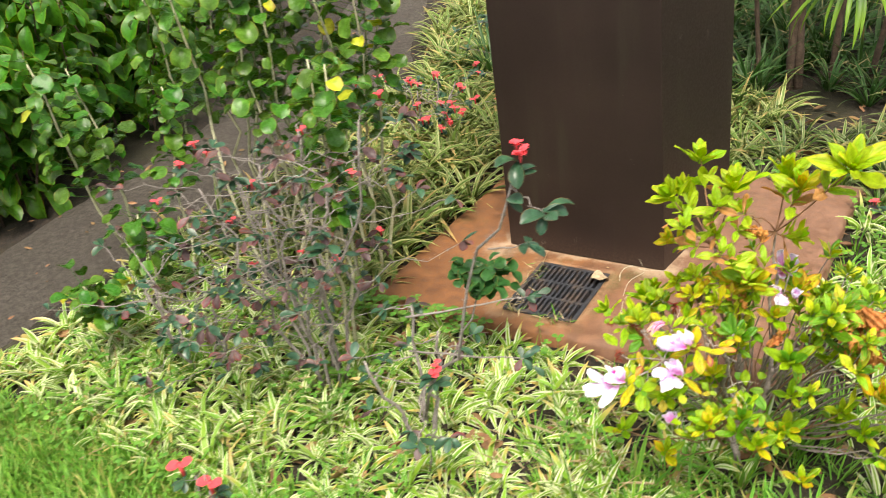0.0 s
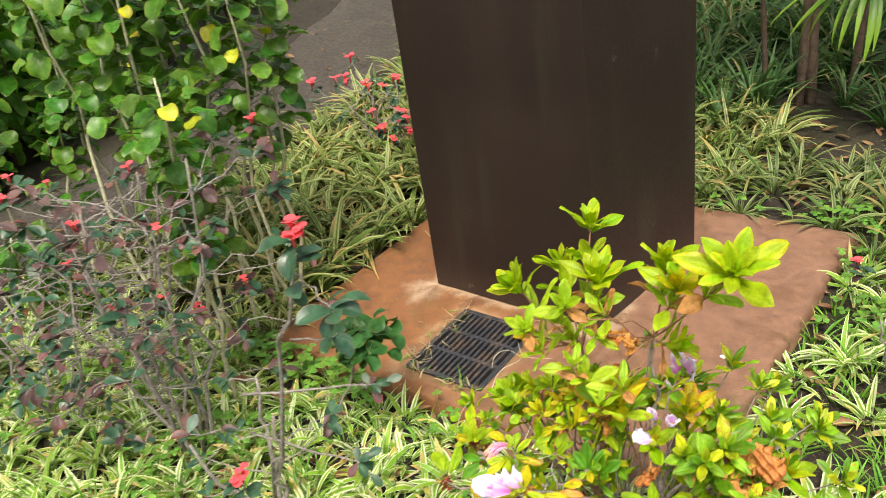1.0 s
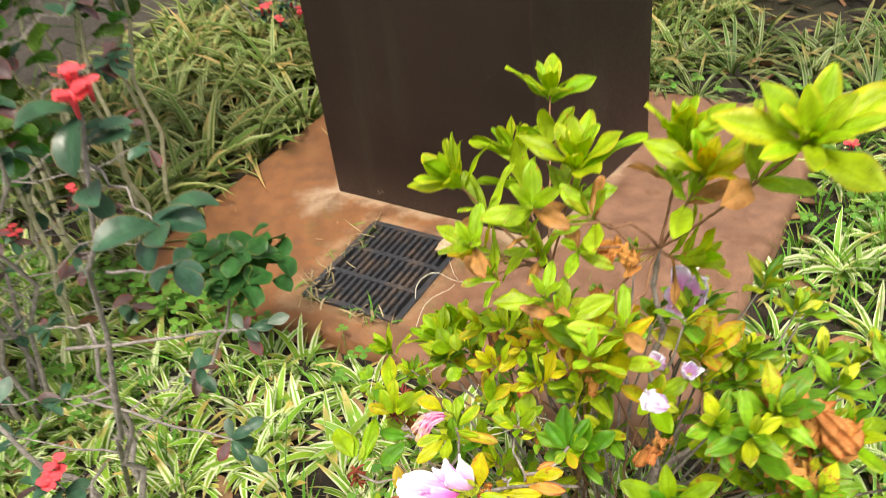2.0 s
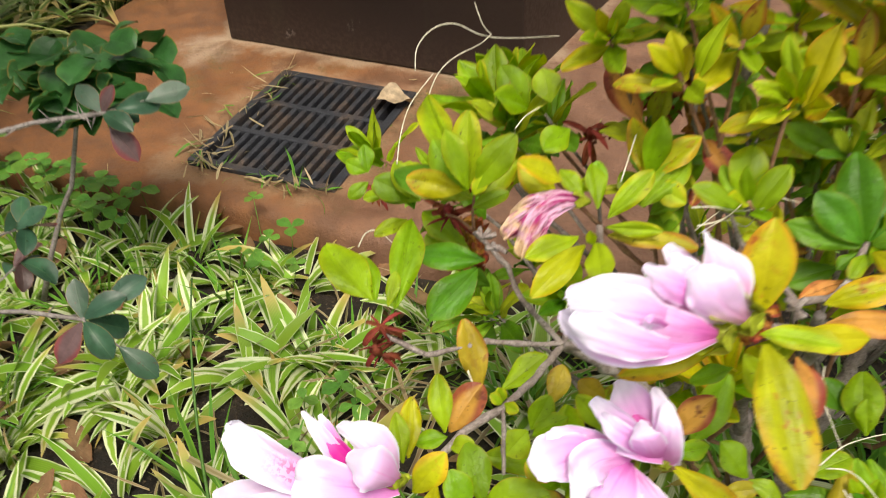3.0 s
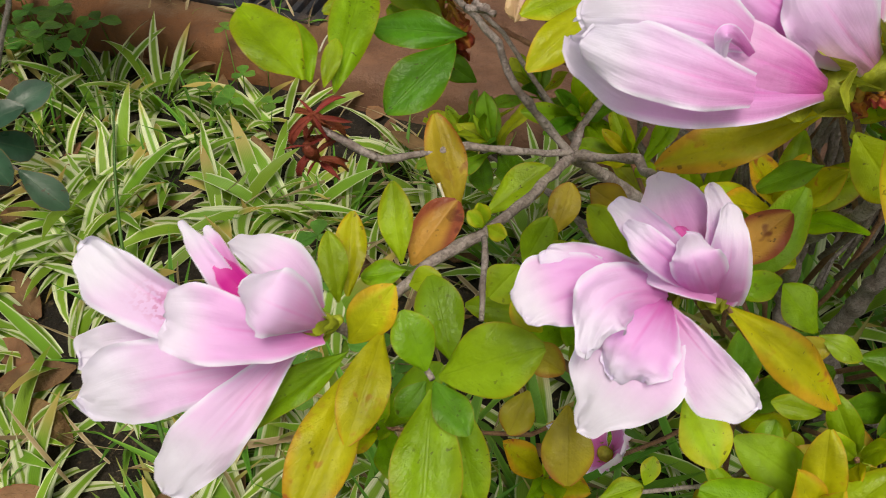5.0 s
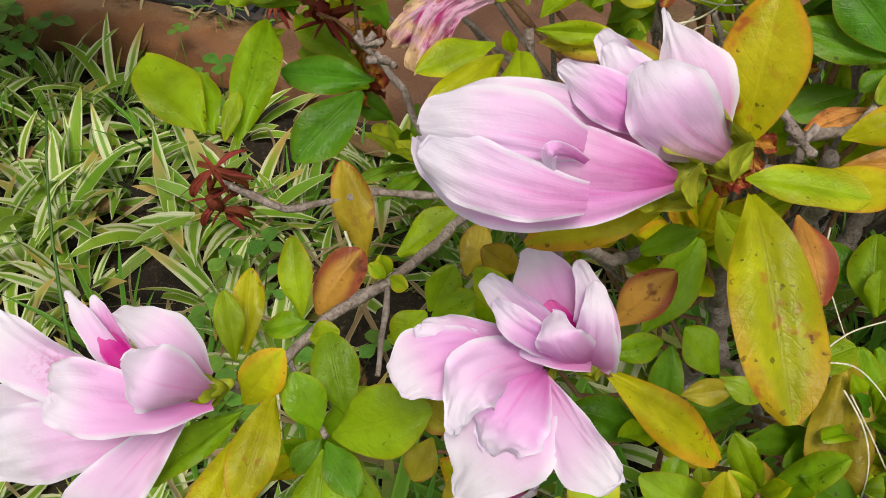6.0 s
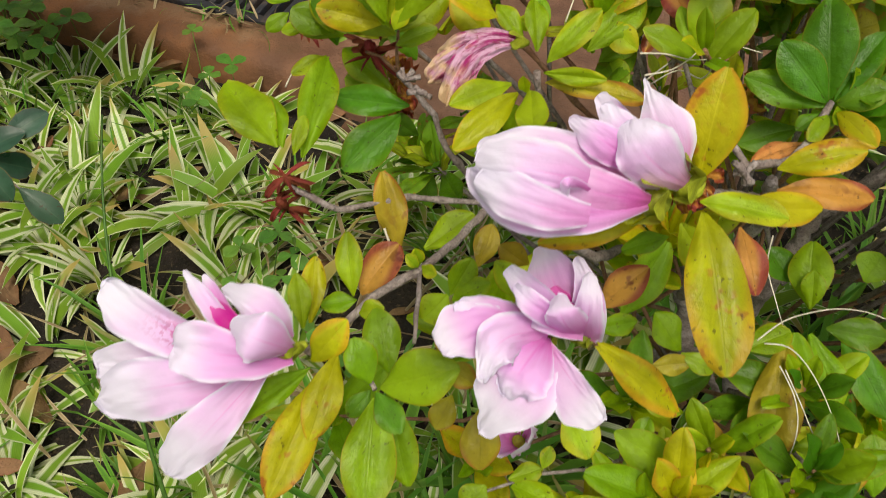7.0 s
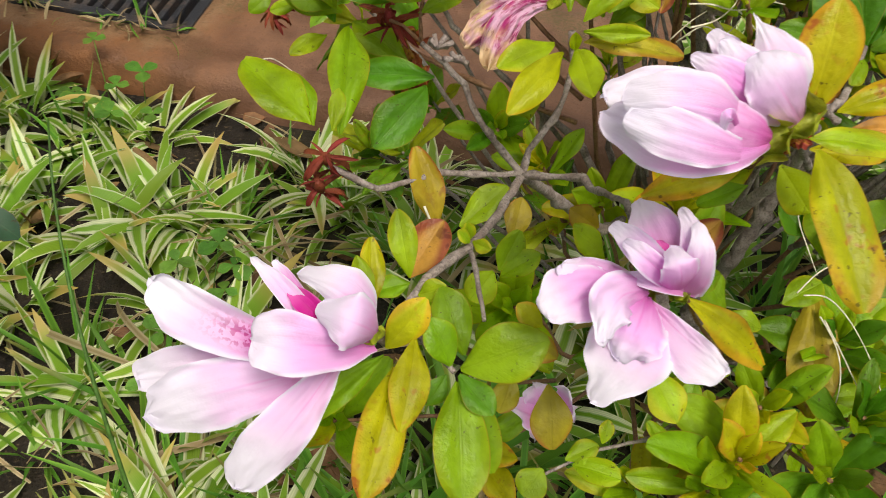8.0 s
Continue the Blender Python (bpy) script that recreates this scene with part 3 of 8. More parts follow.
def pad_raw():
    """Slab with rounded, chipped edges and a square opening."""
    def lines(lo, hi, cuts, n):
        base = [lo + (hi - lo) * i / n for i in range(n + 1)]
        base = [b for b in base if all(abs(b - c) > 0.012 for c in cuts)]
        return sorted(base + list(cuts))
    xs = lines(-0.30, 1.02, (GX0, GX1, -0.285, 1.005), 60)
    ys = lines(-0.446, 0.752, (GY0, GY1, -0.432, 0.738), 54)
    vs, fs, index = [], [], {}

    def vert(x, y, z):
        key = (round(x, 5), round(y, 5), round(z, 5))
        if key not in index:
            index[key] = len(vs)
            vs.append((x, y, z))
        return index[key]

    def bent(x, y, z):
        rim = min(x - xs[0], xs[-1] - x, y - ys[0], ys[-1] - y)
        e = 0.012 * noise.noise((x * 9, y * 9, 5)) if rim < 0.001 else 0.0
        top = z if z < -0.01 else z + 0.0025 * noise.noise((x * 6, y * 6, 0)) - (0.012 if rim < 0.001 else 0.0)
        skew = 0.03 * (x - 0.3)
        return vert(x + e - 0.025 * (y - 0.1) * -1.0, y + e * 0.7 + skew, top)

    nx, ny = len(xs), len(ys)
    for j in range(ny - 1):
        for i in range(nx - 1):
            cx, cy = (xs[i] + xs[i + 1]) / 2, (ys[j] + ys[j + 1]) / 2
            if GX0 < cx < GX1 and GY0 < cy < GY1:
                continue
            fs.append((bent(xs[i], ys[j], 0), bent(xs[i + 1], ys[j], 0), bent(xs[i + 1], ys[j + 1], 0), bent(xs[i], ys[j + 1], 0)))
    for i in range(nx - 1):
        for y, flip in ((ys[0], False), (ys[-1], True)):
            q = (bent(xs[i], y, -0.09), bent(xs[i + 1], y, -0.09), bent(xs[i + 1], y, 0), bent(xs[i], y, 0))
            fs.append(q[::-1] if flip else q)
        if GX0 - 1e-6 <= xs[i] < GX1 - 1e-6:
            for y, flip in ((GY0, True), (GY1, False)):
                q = (bent(xs[i], y, -0.16), bent(xs[i + 1], y, -0.16), bent(xs[i + 1], y, 0), bent(xs[i], y, 0))
                fs.append(q[::-1] if flip else q)
    for j in range(ny - 1):
        for x, flip in ((xs[0], True), (xs[-1], False)):
            q = (bent(x, ys[j], -0.09), bent(x, ys[j + 1], -0.09), bent(x, ys[j + 1], 0), bent(x, ys[j], 0))
            fs.append(q[::-1] if flip else q)
        if GY0 - 1e-6 <= ys[j] < GY1 - 1e-6:
            for x, flip in ((GX0, False), (GX1, True)):
                q = (bent(x, ys[j], -0.16), bent(x, ys[j + 1], -0.16), bent(x, ys[j + 1], 0), bent(x, ys[j], 0))
                fs.append(q[::-1] if flip else q)
    va = np.array(vs)
    return va, fs, va[:, :2].copy()


thing("concrete_pad", "red-earth stained concrete pad with worn edges round the pillar", "concrete pad", kind="structure", data=mesh("concrete_pad", pad_raw(), PAD))


def box_bm(bm, lo, hi, bevel=0.0):
    """Adds a box; bevelled where bevel is given."""
    res = bmesh.ops.create_cube(bm, size=1.0)
    c = [(a + b) / 2 for a, b in zip(lo, hi)]
    s = [b - a for a, b in zip(lo, hi)]
    bmesh.ops.transform(bm, matrix=Matrix.Translation(c) @ Matrix.Diagonal((*s, 1)), verts=res["verts"])
    if bevel:
        edges = list({e for v in res["verts"] for e in v.link_edges})
        bmesh.ops.bevel(bm, geom=edges, offset=bevel, segments=2, affect="EDGES", profile=0.6)


def bm_mesh(name, bm, *materials, smooth=False):
    me = bpy.data.meshes.new(name)
    bm.to_mesh(me)
    bm.free()
    for m in materials:
        me.materials.append(m)
    me.polygons.foreach_set("use_smooth", np.full(len(me.polygons), smooth))
    return me


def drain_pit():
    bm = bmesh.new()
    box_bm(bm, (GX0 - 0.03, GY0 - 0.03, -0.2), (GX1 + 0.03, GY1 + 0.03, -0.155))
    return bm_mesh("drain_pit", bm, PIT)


# one near-black slab closes the drain below the slots
thing("drain_pit", "near-black bottom of the drain under the grate", "drain pit", kind="structure", data=drain_pit())

# ---- the pillar ----
pillar = thing("pillar", "dark brown painted steel pillar standing on a concrete pad", "pillar")


def pillar_body():
    bm = bmesh.new()
    box_bm(bm, (0.0, 0.0, 0.002), (0.632, 0.493, 2.4), 0.004)
    for v in bm.verts:  # the front is narrower than the back
        if v.co.x > 0.3 and v.co.y < 0.2:
            v.co.x -= 0.07
    return bm_mesh("pillar_body", bm, STEEL)


part("pillar_body", pillar_body(), pillar)


# ---- the drain grate ----
def drain_grate():
    grate = thing("drain_grate", "black cast-iron drain grate with three rows of slots, set in concrete", "drain grate")
    x0, x1, y0, y1 = GX0 + 0.004, GX1 - 0.004, GY0 + 0.004, GY1 - 0.004
    rim, top, low = 0.014, 0.004, -0.022

    def bar(name, lo, hi):
        bm = bmesh.new()
        box_bm(bm, lo, hi, 0.0018)
        part(name, bm_mesh(name, bm, IRON), grate)
    bar("frame_bar", (x0, y0, low), (x0 + rim, y1, top))
    bar("frame_bar", (x1 - rim, y0, low), (x1, y1, top))
    bar("frame_bar", (x0 + rim, y0, low), (x1 - rim, y0 + rim, top))
    bar("frame_bar", (x0 + rim, y1 - rim, low), (x1 - rim, y1, top))
    third = (y1 - y0 - 2 * rim) / 3
    for k in (1, 2):
        y = y0 + rim + third * k
        bar("cross_bar", (x0 + rim, y - 0.006, low), (x1 - rim, y + 0.006, top - 0.001))
    count = 13
    pitch = (x1 - x0 - 2 * rim) / count
    for row in range(3):
        ya = y0 + rim + third * row + (0.006 if row else 0.0)
        yb = y0 + rim + third * (row + 1) - (0.006 if row < 2 else 0.0)
        for i in range(1, count):
            x = x0 + rim + pitch * i
            bar("slat", (x - 0.0042, ya, low), (x + 0.0042, yb, top - 0.0015))
    return grate


drain_grate()

# ---- strap-leaved border ----
def raw_clump(n, length, width, seed, lift=(0.45, 1.35), bend=(0.7, 1.7), rows=7, radius=0.022):
    r = random.Random(seed)
    out = []
    for i in range(n):
        size = length * r.uniform(0.55, 1.1)
        b = raw_blade(1.0, width / size * r.uniform(0.75, 1.2), strap, rows, 1, r.uniform(0.2, 0.55), r.uniform(*bend), r.uniform(-0.5, 0.5))
        a = 2 * math.pi * (i / n) + r.uniform(-0.5, 0.5)
        base = (radius * r.uniform(0, 1) * math.cos(a), radius * r.uniform(0, 1) * math.sin(a), -0.01)
        out.append((moved(b, aimed(base, a - math.pi / 2, r.uniform(*lift), size, r.uniform(-0.4, 0.4))), 0))
    return joined(out)


def on_pad(x, y, margin=0.0):
    return -0.315 - margin < x < 1.04 + margin and -0.455 - margin < y < 0.77 + margin


def on_path(x, y, margin=0.0):
    return path_side(y, True) - margin < x < path_side(y, False) + margin


def jittered(x0, x1, y0, y1, gap, r):
    nx, ny = max(1, int((x1 - x0) / gap)), max(1, int((y1 - y0) / gap))
    for j in range(ny):
        for i in range(nx):
            yield x0 + (i + r.uniform(0.05, 0.95)) * (x1 - x0) / nx, y0 + (j + r.uniform(0.05, 0.95)) * (y1 - y0) / ny


def sited(x, y, r, size=(0.8, 1.2)):
    s = r.uniform(*size)
    return Matrix.Translation((x, y, ground_height(x, y))) @ Matrix.Rotation(r.uniform(0, 6.28), 4, "Z") @ Matrix.Rotation(r.uniform(-0.15, 0.15), 4, "X") @ Matrix.Diagonal((s, s, s, 1))


def blade_set(n, seed, lengths, half):
    r = random.Random(seed)
    return [raw_blade(1.0, half * r.uniform(0.8, 1.2), strap, 7, 1, r.uniform(0.05, 0.3), r.uniform(0.7, 2.3), r.uniform(-1.0, 1.0)) for _ in range(n)]


STRAPS = [mesh("strap_leaf", raw, LIRIOPE_NEAR) for raw in blade_set(14, 39, 0.13, 0.070)]


def liriope_template(seed, n, length):
    """One clump with every blade a part of its own."""
    r = random.Random(seed)
    ob = thing("liriope_clump", "cream-and-green striped strap-leaf clump in soil", "border grass", "striped border grass before the pad")
    for i in range(n):
        a = 2.4 * i + r.uniform(-0.4, 0.4)
        q = 0.024 * r.random()
        leaf = new("strap_leaf", STRAPS[r.randrange(14)])
        leaf.parent = ob
        leaf.matrix_basis = aimed((q * math.cos(a), q * math.sin(a), -0.006), a - math.pi / 2, r.uniform(0.3, 1.35), length * r.uniform(0.6, 1.15), r.uniform(-0.4, 0.4))
    return ob


templates = [liriope_template(40 + k, 21 + k % 3, 0.092 + 0.010 * (k % 3)) for k in range(6)]
front_rnd = random.Random(5)
count = 0
sites = []
for x, y in jittered(0.0, 1.35, -1.40, -0.47, 0.079, front_rnd):
    bare = 0.3 if 0.52 < x < 0.86 and y > -0.86 else 0.0
    thin = 0.04 + 0.35 * (x > 1.05) + bare + 0.4 * ((x - 1.02) ** 2 + (y + 0.78) ** 2 < 0.05)
    if not (on_pad(x, y, 0.012) or on_path(x, y, 0.02)) and front_rnd.random() > thin:
        sites.append(sited(x, y, front_rnd, (0.75, 1.25) if y > -1.05 else (0.65, 0.9)))
for k, m in enumerate(sites[6:]):
    copy_thing(templates[k % 6], m)
for ob, m in zip(templates, sites[:6]):
    ob.matrix_basis = m

BACK_RAW = [raw_clump(30, 0.25, 0.0078, 60 + k, (0.6, 1.4), (0.8, 1.8), 6) for k in range(5)]
FRONT_RAW = [raw_clump(24, 0.21, 0.0062, 50 + k, rows=6) for k in range(4)]
TUFT_RAW = [raw_clump(34, 0.36, 0.0075, 70 + k, (0.8, 1.45), (0.6, 1.5), 6, 0.04) for k in range(4)]


def bed(name, label, raws, material, zones, seed, keep, size=(0.8, 1.2)):
    r = random.Random(seed)
    out = []
    for x0, x1, y0, y1, gap in zones:
        for x, y in jittered(x0, x1, y0, y1, gap, r):
            if not on_pad(x, y, 0.02) and not on_path(x, y, 0.03) and keep(x, y, r):
                out.append((moved(raws[r.randrange(len(raws))], sited(x, y, r, size)), 0))
    return thing(name, label, "border grass", kind="stuff", data=mesh(name, joined([((a[0], a[1], a[2]), k) for a, k in out]), material))


LEFT_RAW = [raw_clump(24, 0.12, 0.0068, 55 + k, (0.35, 1.4), (0.6, 1.9), 6) for k in range(5)]
bed("liriope_bed_front", "pale cream-striped grass clumps filling the bed beside the lawn", LEFT_RAW, LIRIOPE_CREAM,
    [(-1.35, 0.0, -1.42, -0.47, 0.085)], 13, lambda x, y, r: y > -1.36 - 0.05 * x and r.random() < 0.95, (0.8, 1.3))
bed("liriope_bed_side", "pale cream-striped grass clumps between weeds beside the pad", LEFT_RAW, LIRIOPE_CREAM,
    [(1.06, 1.75, -0.5, 0.7, 0.11)], 14, lambda x, y, r: r.random() < 0.55, (0.75, 1.2))
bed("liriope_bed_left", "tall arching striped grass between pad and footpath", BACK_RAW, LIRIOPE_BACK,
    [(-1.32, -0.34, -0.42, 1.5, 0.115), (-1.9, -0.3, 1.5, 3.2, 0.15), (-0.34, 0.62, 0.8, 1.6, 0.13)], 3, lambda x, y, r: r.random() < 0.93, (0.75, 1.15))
bed("liriope_bed_right", "striped grass in dark soil beside the pad", FRONT_RAW, LIRIOPE_SHADED,
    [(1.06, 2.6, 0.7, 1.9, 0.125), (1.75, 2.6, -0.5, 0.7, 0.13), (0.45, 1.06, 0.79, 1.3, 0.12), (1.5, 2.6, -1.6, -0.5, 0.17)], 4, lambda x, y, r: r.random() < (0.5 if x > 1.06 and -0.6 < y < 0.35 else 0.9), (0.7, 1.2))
bed("green_tuft_bed", "dark green strap-leaved tufts behind the pillar, shade put into their colour", TUFT_RAW, TUFT_SHADED,
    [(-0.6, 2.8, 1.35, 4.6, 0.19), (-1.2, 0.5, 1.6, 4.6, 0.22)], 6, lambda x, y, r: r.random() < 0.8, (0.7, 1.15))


def lawn_raw():
    r = random.Random(8)
    tufts = [raw_clump(16, 0.09, 0.0022, 90 + k, (0.7, 1.5), (0.2, 1.0), 3, 0.02) for k in range(6)]
    out = []
    for x, y in jittered(-1.5, 0.1, -2.1, -1.25, 0.027, r):
        edge = -1.33 + 0.05 * noise.noise((x * 11, 4, 0)) + 0.12 * noise.noise((x * 3, 1, 0)) - 0.22 * max(0.0, x + 0.45)
        if y < edge and not on_path(x, y):
            out.append((moved(tufts[r.randrange(6)][:3], sited(x, y, r)), 0))
    for x, y in jittered(-1.5, 2.5, -3.1, -1.35, 0.075, r):
        if not on_path(x, y) and noise.noise((x * 1.7, y * 1.7, 3)) > -0.25 - 0.3 * (y > -2.2):
            out.append((moved(tufts[r.randrange(6)][:3], sited(x, y, r, (1.0, 1.7))), 0))
    for x, y in jittered(-0.9, 1.9, -1.6, -0.5, 0.06, r):
        if r.random() < 0.3:
            out.append((moved(tufts[r.randrange(6)][:3], sited(x, y, r, (0.8, 1.5))), 0))
    for x, y in jittered(0.76, 1.5, -1.2, -0.55, 0.055, r):
        if r.random() < 0.2:
            out.append((moved(tufts[r.randrange(6)][:3], sited(x, y, r, (1.3, 2.4))), 0))
    for x, y in jittered(1.06, 2.3, -0.5, 1.4, 0.07, r):
        if r.random() < 0.75 and not on_pad(x, y, 0.01):
            out.append((moved(tufts[r.randrange(6)][:3], sited(x, y, r, (0.8, 1.4))), 0))
    return joined(out)


thing("lawn_grass", "short bright green grass along the bed's edge", "grass", kind="stuff", data=mesh("lawn_grass", lawn_raw(), LAWN))


def clover_raw():
    """Low trefoil weeds between the clumps."""
    r = random.Random(9)
    leaf = raw_blade(1.0, 0.5, obovate, 4, 1, 0.15, 0.3)
    out = []

    def sprig(x, y, s):
        z = ground_height(x, y)
        h = r.uniform(0.04, 0.085) * s
        top = Vector((x + r.uniform(-0.02, 0.02), y + r.uniform(-0.02, 0.02), max(z, GROUND) + h))
        out.append((raw_tube([(x, y, z), top], [0.0008, 0.0006], 3), 0))
        a = r.uniform(0, 6.28)
        for k in range(3):
            out.append((moved(leaf, aimed(top, a + k * 2.094, r.uniform(-0.15, 0.35), r.uniform(0.014, 0.024) * s)), 0))
    for x, y in jittered(-1.1, 0.9, -1.45, -0.46, 0.042, r):
        if not on_pad(x, y, 0.005) and noise.noise((x * 3.1, y * 3.1, 4)) > (0.05 if x < 0.25 else 0.3):
            sprig(x, y, 0.95)
    for x, y in jittered(0.5, 2.2, 0.3, 1.3, 0.04, r):
        if not on_pad(x, y, 0.006) and (noise.noise((x * 3, y * 3, 9)) > 0.28 or on_pad(x, y, 0.05)):
            sprig(x, y, 1.0)
    for x, y in jittered(-0.36, 0.16, -0.56, -0.44, 0.028, r):
        if not on_pad(x, y, 0.0):
            sprig(x, y, 1.2)
    return joined(out)


thing("clover", "low clover and small weeds between the grass clumps", "weeds", kind="stuff", data=mesh("clover", clover_raw(), CLOVER))


def litter_raw():
    r = random.Random(10)
    leaf = [raw_blade(1.0, 0.2, oval, 5, 1, r.uniform(-0.6, 0.8), r.uniform(-0.8, 1.2), r.uniform(-0.8, 0.8)) for _ in range(5)]
    out = []
    for x, y in jittered(-1.3, 2.2, -1.6, 1.6, 0.075, r):
        if not on_pad(x, y, -0.01) and not on_path(x, y) and r.random() < 0.6:
            out.append((moved(leaf[r.randrange(5)], aimed((x, y, ground_height(x, y) + 0.012), r.uniform(0, 6.28), r.uniform(-0.2, 0.3), r.uniform(0.03, 0.075), r.uniform(-0.6, 0.6))), 0))
    for x, y in jittered(-2.3, -1.2, -1.5, 2.2, 0.1, r):
        if r.random() < 0.35:
            out.append((moved(leaf[r.randrange(5)], aimed((x, y, ground_height(x, y) + 0.033), r.uniform(0, 6.28), r.uniform(-0.1, 0.1), r.uniform(0.015, 0.05), r.uniform(-0.4, 0.4))), 0))
    return joined(out)


thing("leaf_litter", "curled dead brown leaves lying on the soil", "leaf litter", kind="stuff", data=mesh("leaf_litter", litter_raw(), LITTER))


def straw_raw():
    """Dead strap leaves and stalks lying through the bed."""
    r = random.Random(12)
    out = []
    for x, y in jittered(-0.9, 1.5, -1.4, -0.47, 0.06, r):
        if on_pad(x, y, 0.02) or r.random() < 0.75:
            continue
        b = raw_blade(1.0, r.uniform(0.008, 0.022), strap, 6, 1, 0.3, r.uniform(-0.6, 1.4), r.uniform(-1, 1))
        out.append((moved(b, aimed((x, y, ground_height(x, y) + 0.02), r.uniform(0, 6.28), r.uniform(-0.05, 0.6), r.uniform(0.08, 0.2), r.uniform(-1, 1))), 0))
    for x, y in jittered(0.42, 0.95, -1.0, -0.47, 0.046, r):
        b = raw_blade(1.0, r.uniform(0.012, 0.03), strap, 6, 1, 0.3, r.uniform(-0.3, 1.6), r.uniform(-1, 1))
        out.append((moved(b, aimed((x, y, ground_height(x, y) + 0.015), r.uniform(0, 6.28), r.uniform(0.0, 0.8), r.uniform(0.06, 0.14), r.uniform(-1, 1))), 0))
    return joined(out)


thing("dead_grass_blades", "dry straw-coloured dead blades among the clumps", "dry grass", kind="stuff", data=mesh("dead_grass_blades", straw_raw(), DRY))

# ---- shrubs ----
ROUND_RAW = [raw_blade(1.0, 0.47, roundish, 7, 2, 0.12 + 0.1 * k, 0.3 + 0.3 * k, 0.0, 0.1, k) for k in range(4)]
POINT_RAW = [raw_blade(1.0, 0.25, lance, 8, 2, 0.2 + 0.12 * k, 0.6 + 0.35 * k, 0.0, 0.12, k) for k in range(4)]
SPOON_RAW = [raw_blade(1.0, 0.30, obovate, 6, 2, 0.1 + 0.12 * k, 0.2 + 0.3 * k) for k in range(4)]
SPOONS = [[mesh("spoon_leaf", raw, m) for raw in SPOON_RAW] for m in (THORN_LEAF, THORN_LEAF_RED)]
BRACT_RAW = raw_blade(1.0, 0.55, roundish, 4, 2, 0.1, 0.2)


def bract_raw(at, size, r, pairs=2):
    out = []
    for p in range(pairs):
        c = Vector(at) + Vector((r.uniform(-1, 1), r.uniform(-1, 1), r.uniform(-0.5, 1))) * size * 0.7
        a = r.uniform(0, 3.14)
        for k in range(2):
            out.append((moved(BRACT_RAW, aimed(c, a + k * math.pi, r.uniform(0.0, 0.5), size)), 0))
        out.append((raw_tube([c - Vector((0, 0, size)), c + Vector((0, 0, size * 0.15))], [size * 0.12, size * 0.2], 5), 0))
    return joined(out)


def thorn_twig(shrub, start, end, radius, r, leaves=4, red=0, reddened=0.3, size=0.04, spines=True, kink=0.05, bract=0.0165):
    """One thorny twig with a leaf cluster and maybe a flower at its end."""
    pts = wander(start, end, 6, kink, r)
    out = [(raw_tube(pts, [radius * (1 - 0.5 * i / 6) for i in range(7)], 6), 0)]
    if spines:
        for i in range(int((Vector(end) - Vector(start)).length / 0.012)):
            k = r.random() * 5.99
            p = pts[int(k)].lerp(pts[int(k) + 1], k % 1)
            d = Vector((r.uniform(-1, 1), r.uniform(-1, 1), r.uniform(-1, 1))).normalized()
            out.append((raw_tube([p, p + d * (radius + r.uniform(0.006, 0.012))], [0.0011, 0.0002], 3), 0))
    part("twig", mesh("twig", joined(out), THORN_BARK), shrub)
    tip = pts[-1]
    d = (pts[-1] - pts[-2]).normalized()
    if leaves:
        for i in range(leaves):
            k = r.uniform(0.72, 1.0) if i > 1 else 1.0
            p = pts[-1].lerp(pts[-2], (1 - k) * 3 if k < 1 else 0)
            yaw = math.atan2(d.y, d.x) - math.pi / 2 + (i - leaves / 2) * 2.4 / max(1, leaves) * 1.6 + r.uniform(-0.3, 0.3)
            m = aimed(p, yaw, r.uniform(-0.5, 0.7), size * r.uniform(0.75, 1.2), r.uniform(-0.5, 0.5))
            part("leaf", SPOONS[r.random() < reddened][r.randrange(4)], shrub, m=m)
    if red:
        part("flower", mesh("flower", bract_raw(tip + d * 0.012 + Vector((0, 0, 0.015)), bract, r, red), RED), shrub, "small scarlet flower bracts")


def thorn_shrub(at, label, main, spread_r, height, twigs, seed, red_share=0.25, reddened=0.4, radius=0.008, bract=0.0165):
    r = random.Random(seed)
    shrub = thing("crown_of_thorns", label, "shrub", "thorny flowering shrubs", at=at)
    base = Vector(at)
    for s in range(main):
        a = 6.28 * s / main + r.uniform(-0.4, 0.4)
        top = base + Vector((math.cos(a) * spread_r * r.uniform(0.15, 0.6), math.sin(a) * spread_r * r.uniform(0.15, 0.6), height * r.uniform(0.75, 1.0)))
        foot = base + Vector((math.cos(a) * 0.03, math.sin(a) * 0.03, -0.02))
        pts = wander(foot, top, 8, 0.03, r)
        spikes = [(raw_tube(pts, [radius * (1.15 - 0.6 * i / 8) for i in range(9)], 7), 0)]
        for i in range(int(height / 0.012)):
            k = r.random() * 7.99
            p = pts[int(k)].lerp(pts[int(k) + 1], k % 1)
            d = Vector((r.uniform(-1, 1), r.uniform(-1, 1), r.uniform(-0.4, 0.6))).normalized()
            spikes.append((raw_tube([p, p + d * (radius + r.uniform(0.006, 0.014))], [0.0013, 0.0002], 3), 0))
        part("stem", mesh("stem", joined(spikes), THORN_BARK), shrub)
        for t in range(twigs):
            k = r.uniform(2.4, 7.99)
            p = pts[int(k)].lerp(pts[int(k) + 1], k % 1)
            b = r.uniform(0, 6.28)
            reach = spread_r * r.uniform(0.25, 0.75)
            end = p + Vector((math.cos(b) * reach, math.sin(b) * reach, r.uniform(-0.1, 0.5) * reach))
            thorn_twig(shrub, p, end, radius * 0.36, r, r.randrange(3, 9), r.randrange(1, 3) if r.random() < red_share else 0, reddened, r.uniform(0.03, 0.046), bract=bract)
    return shrub


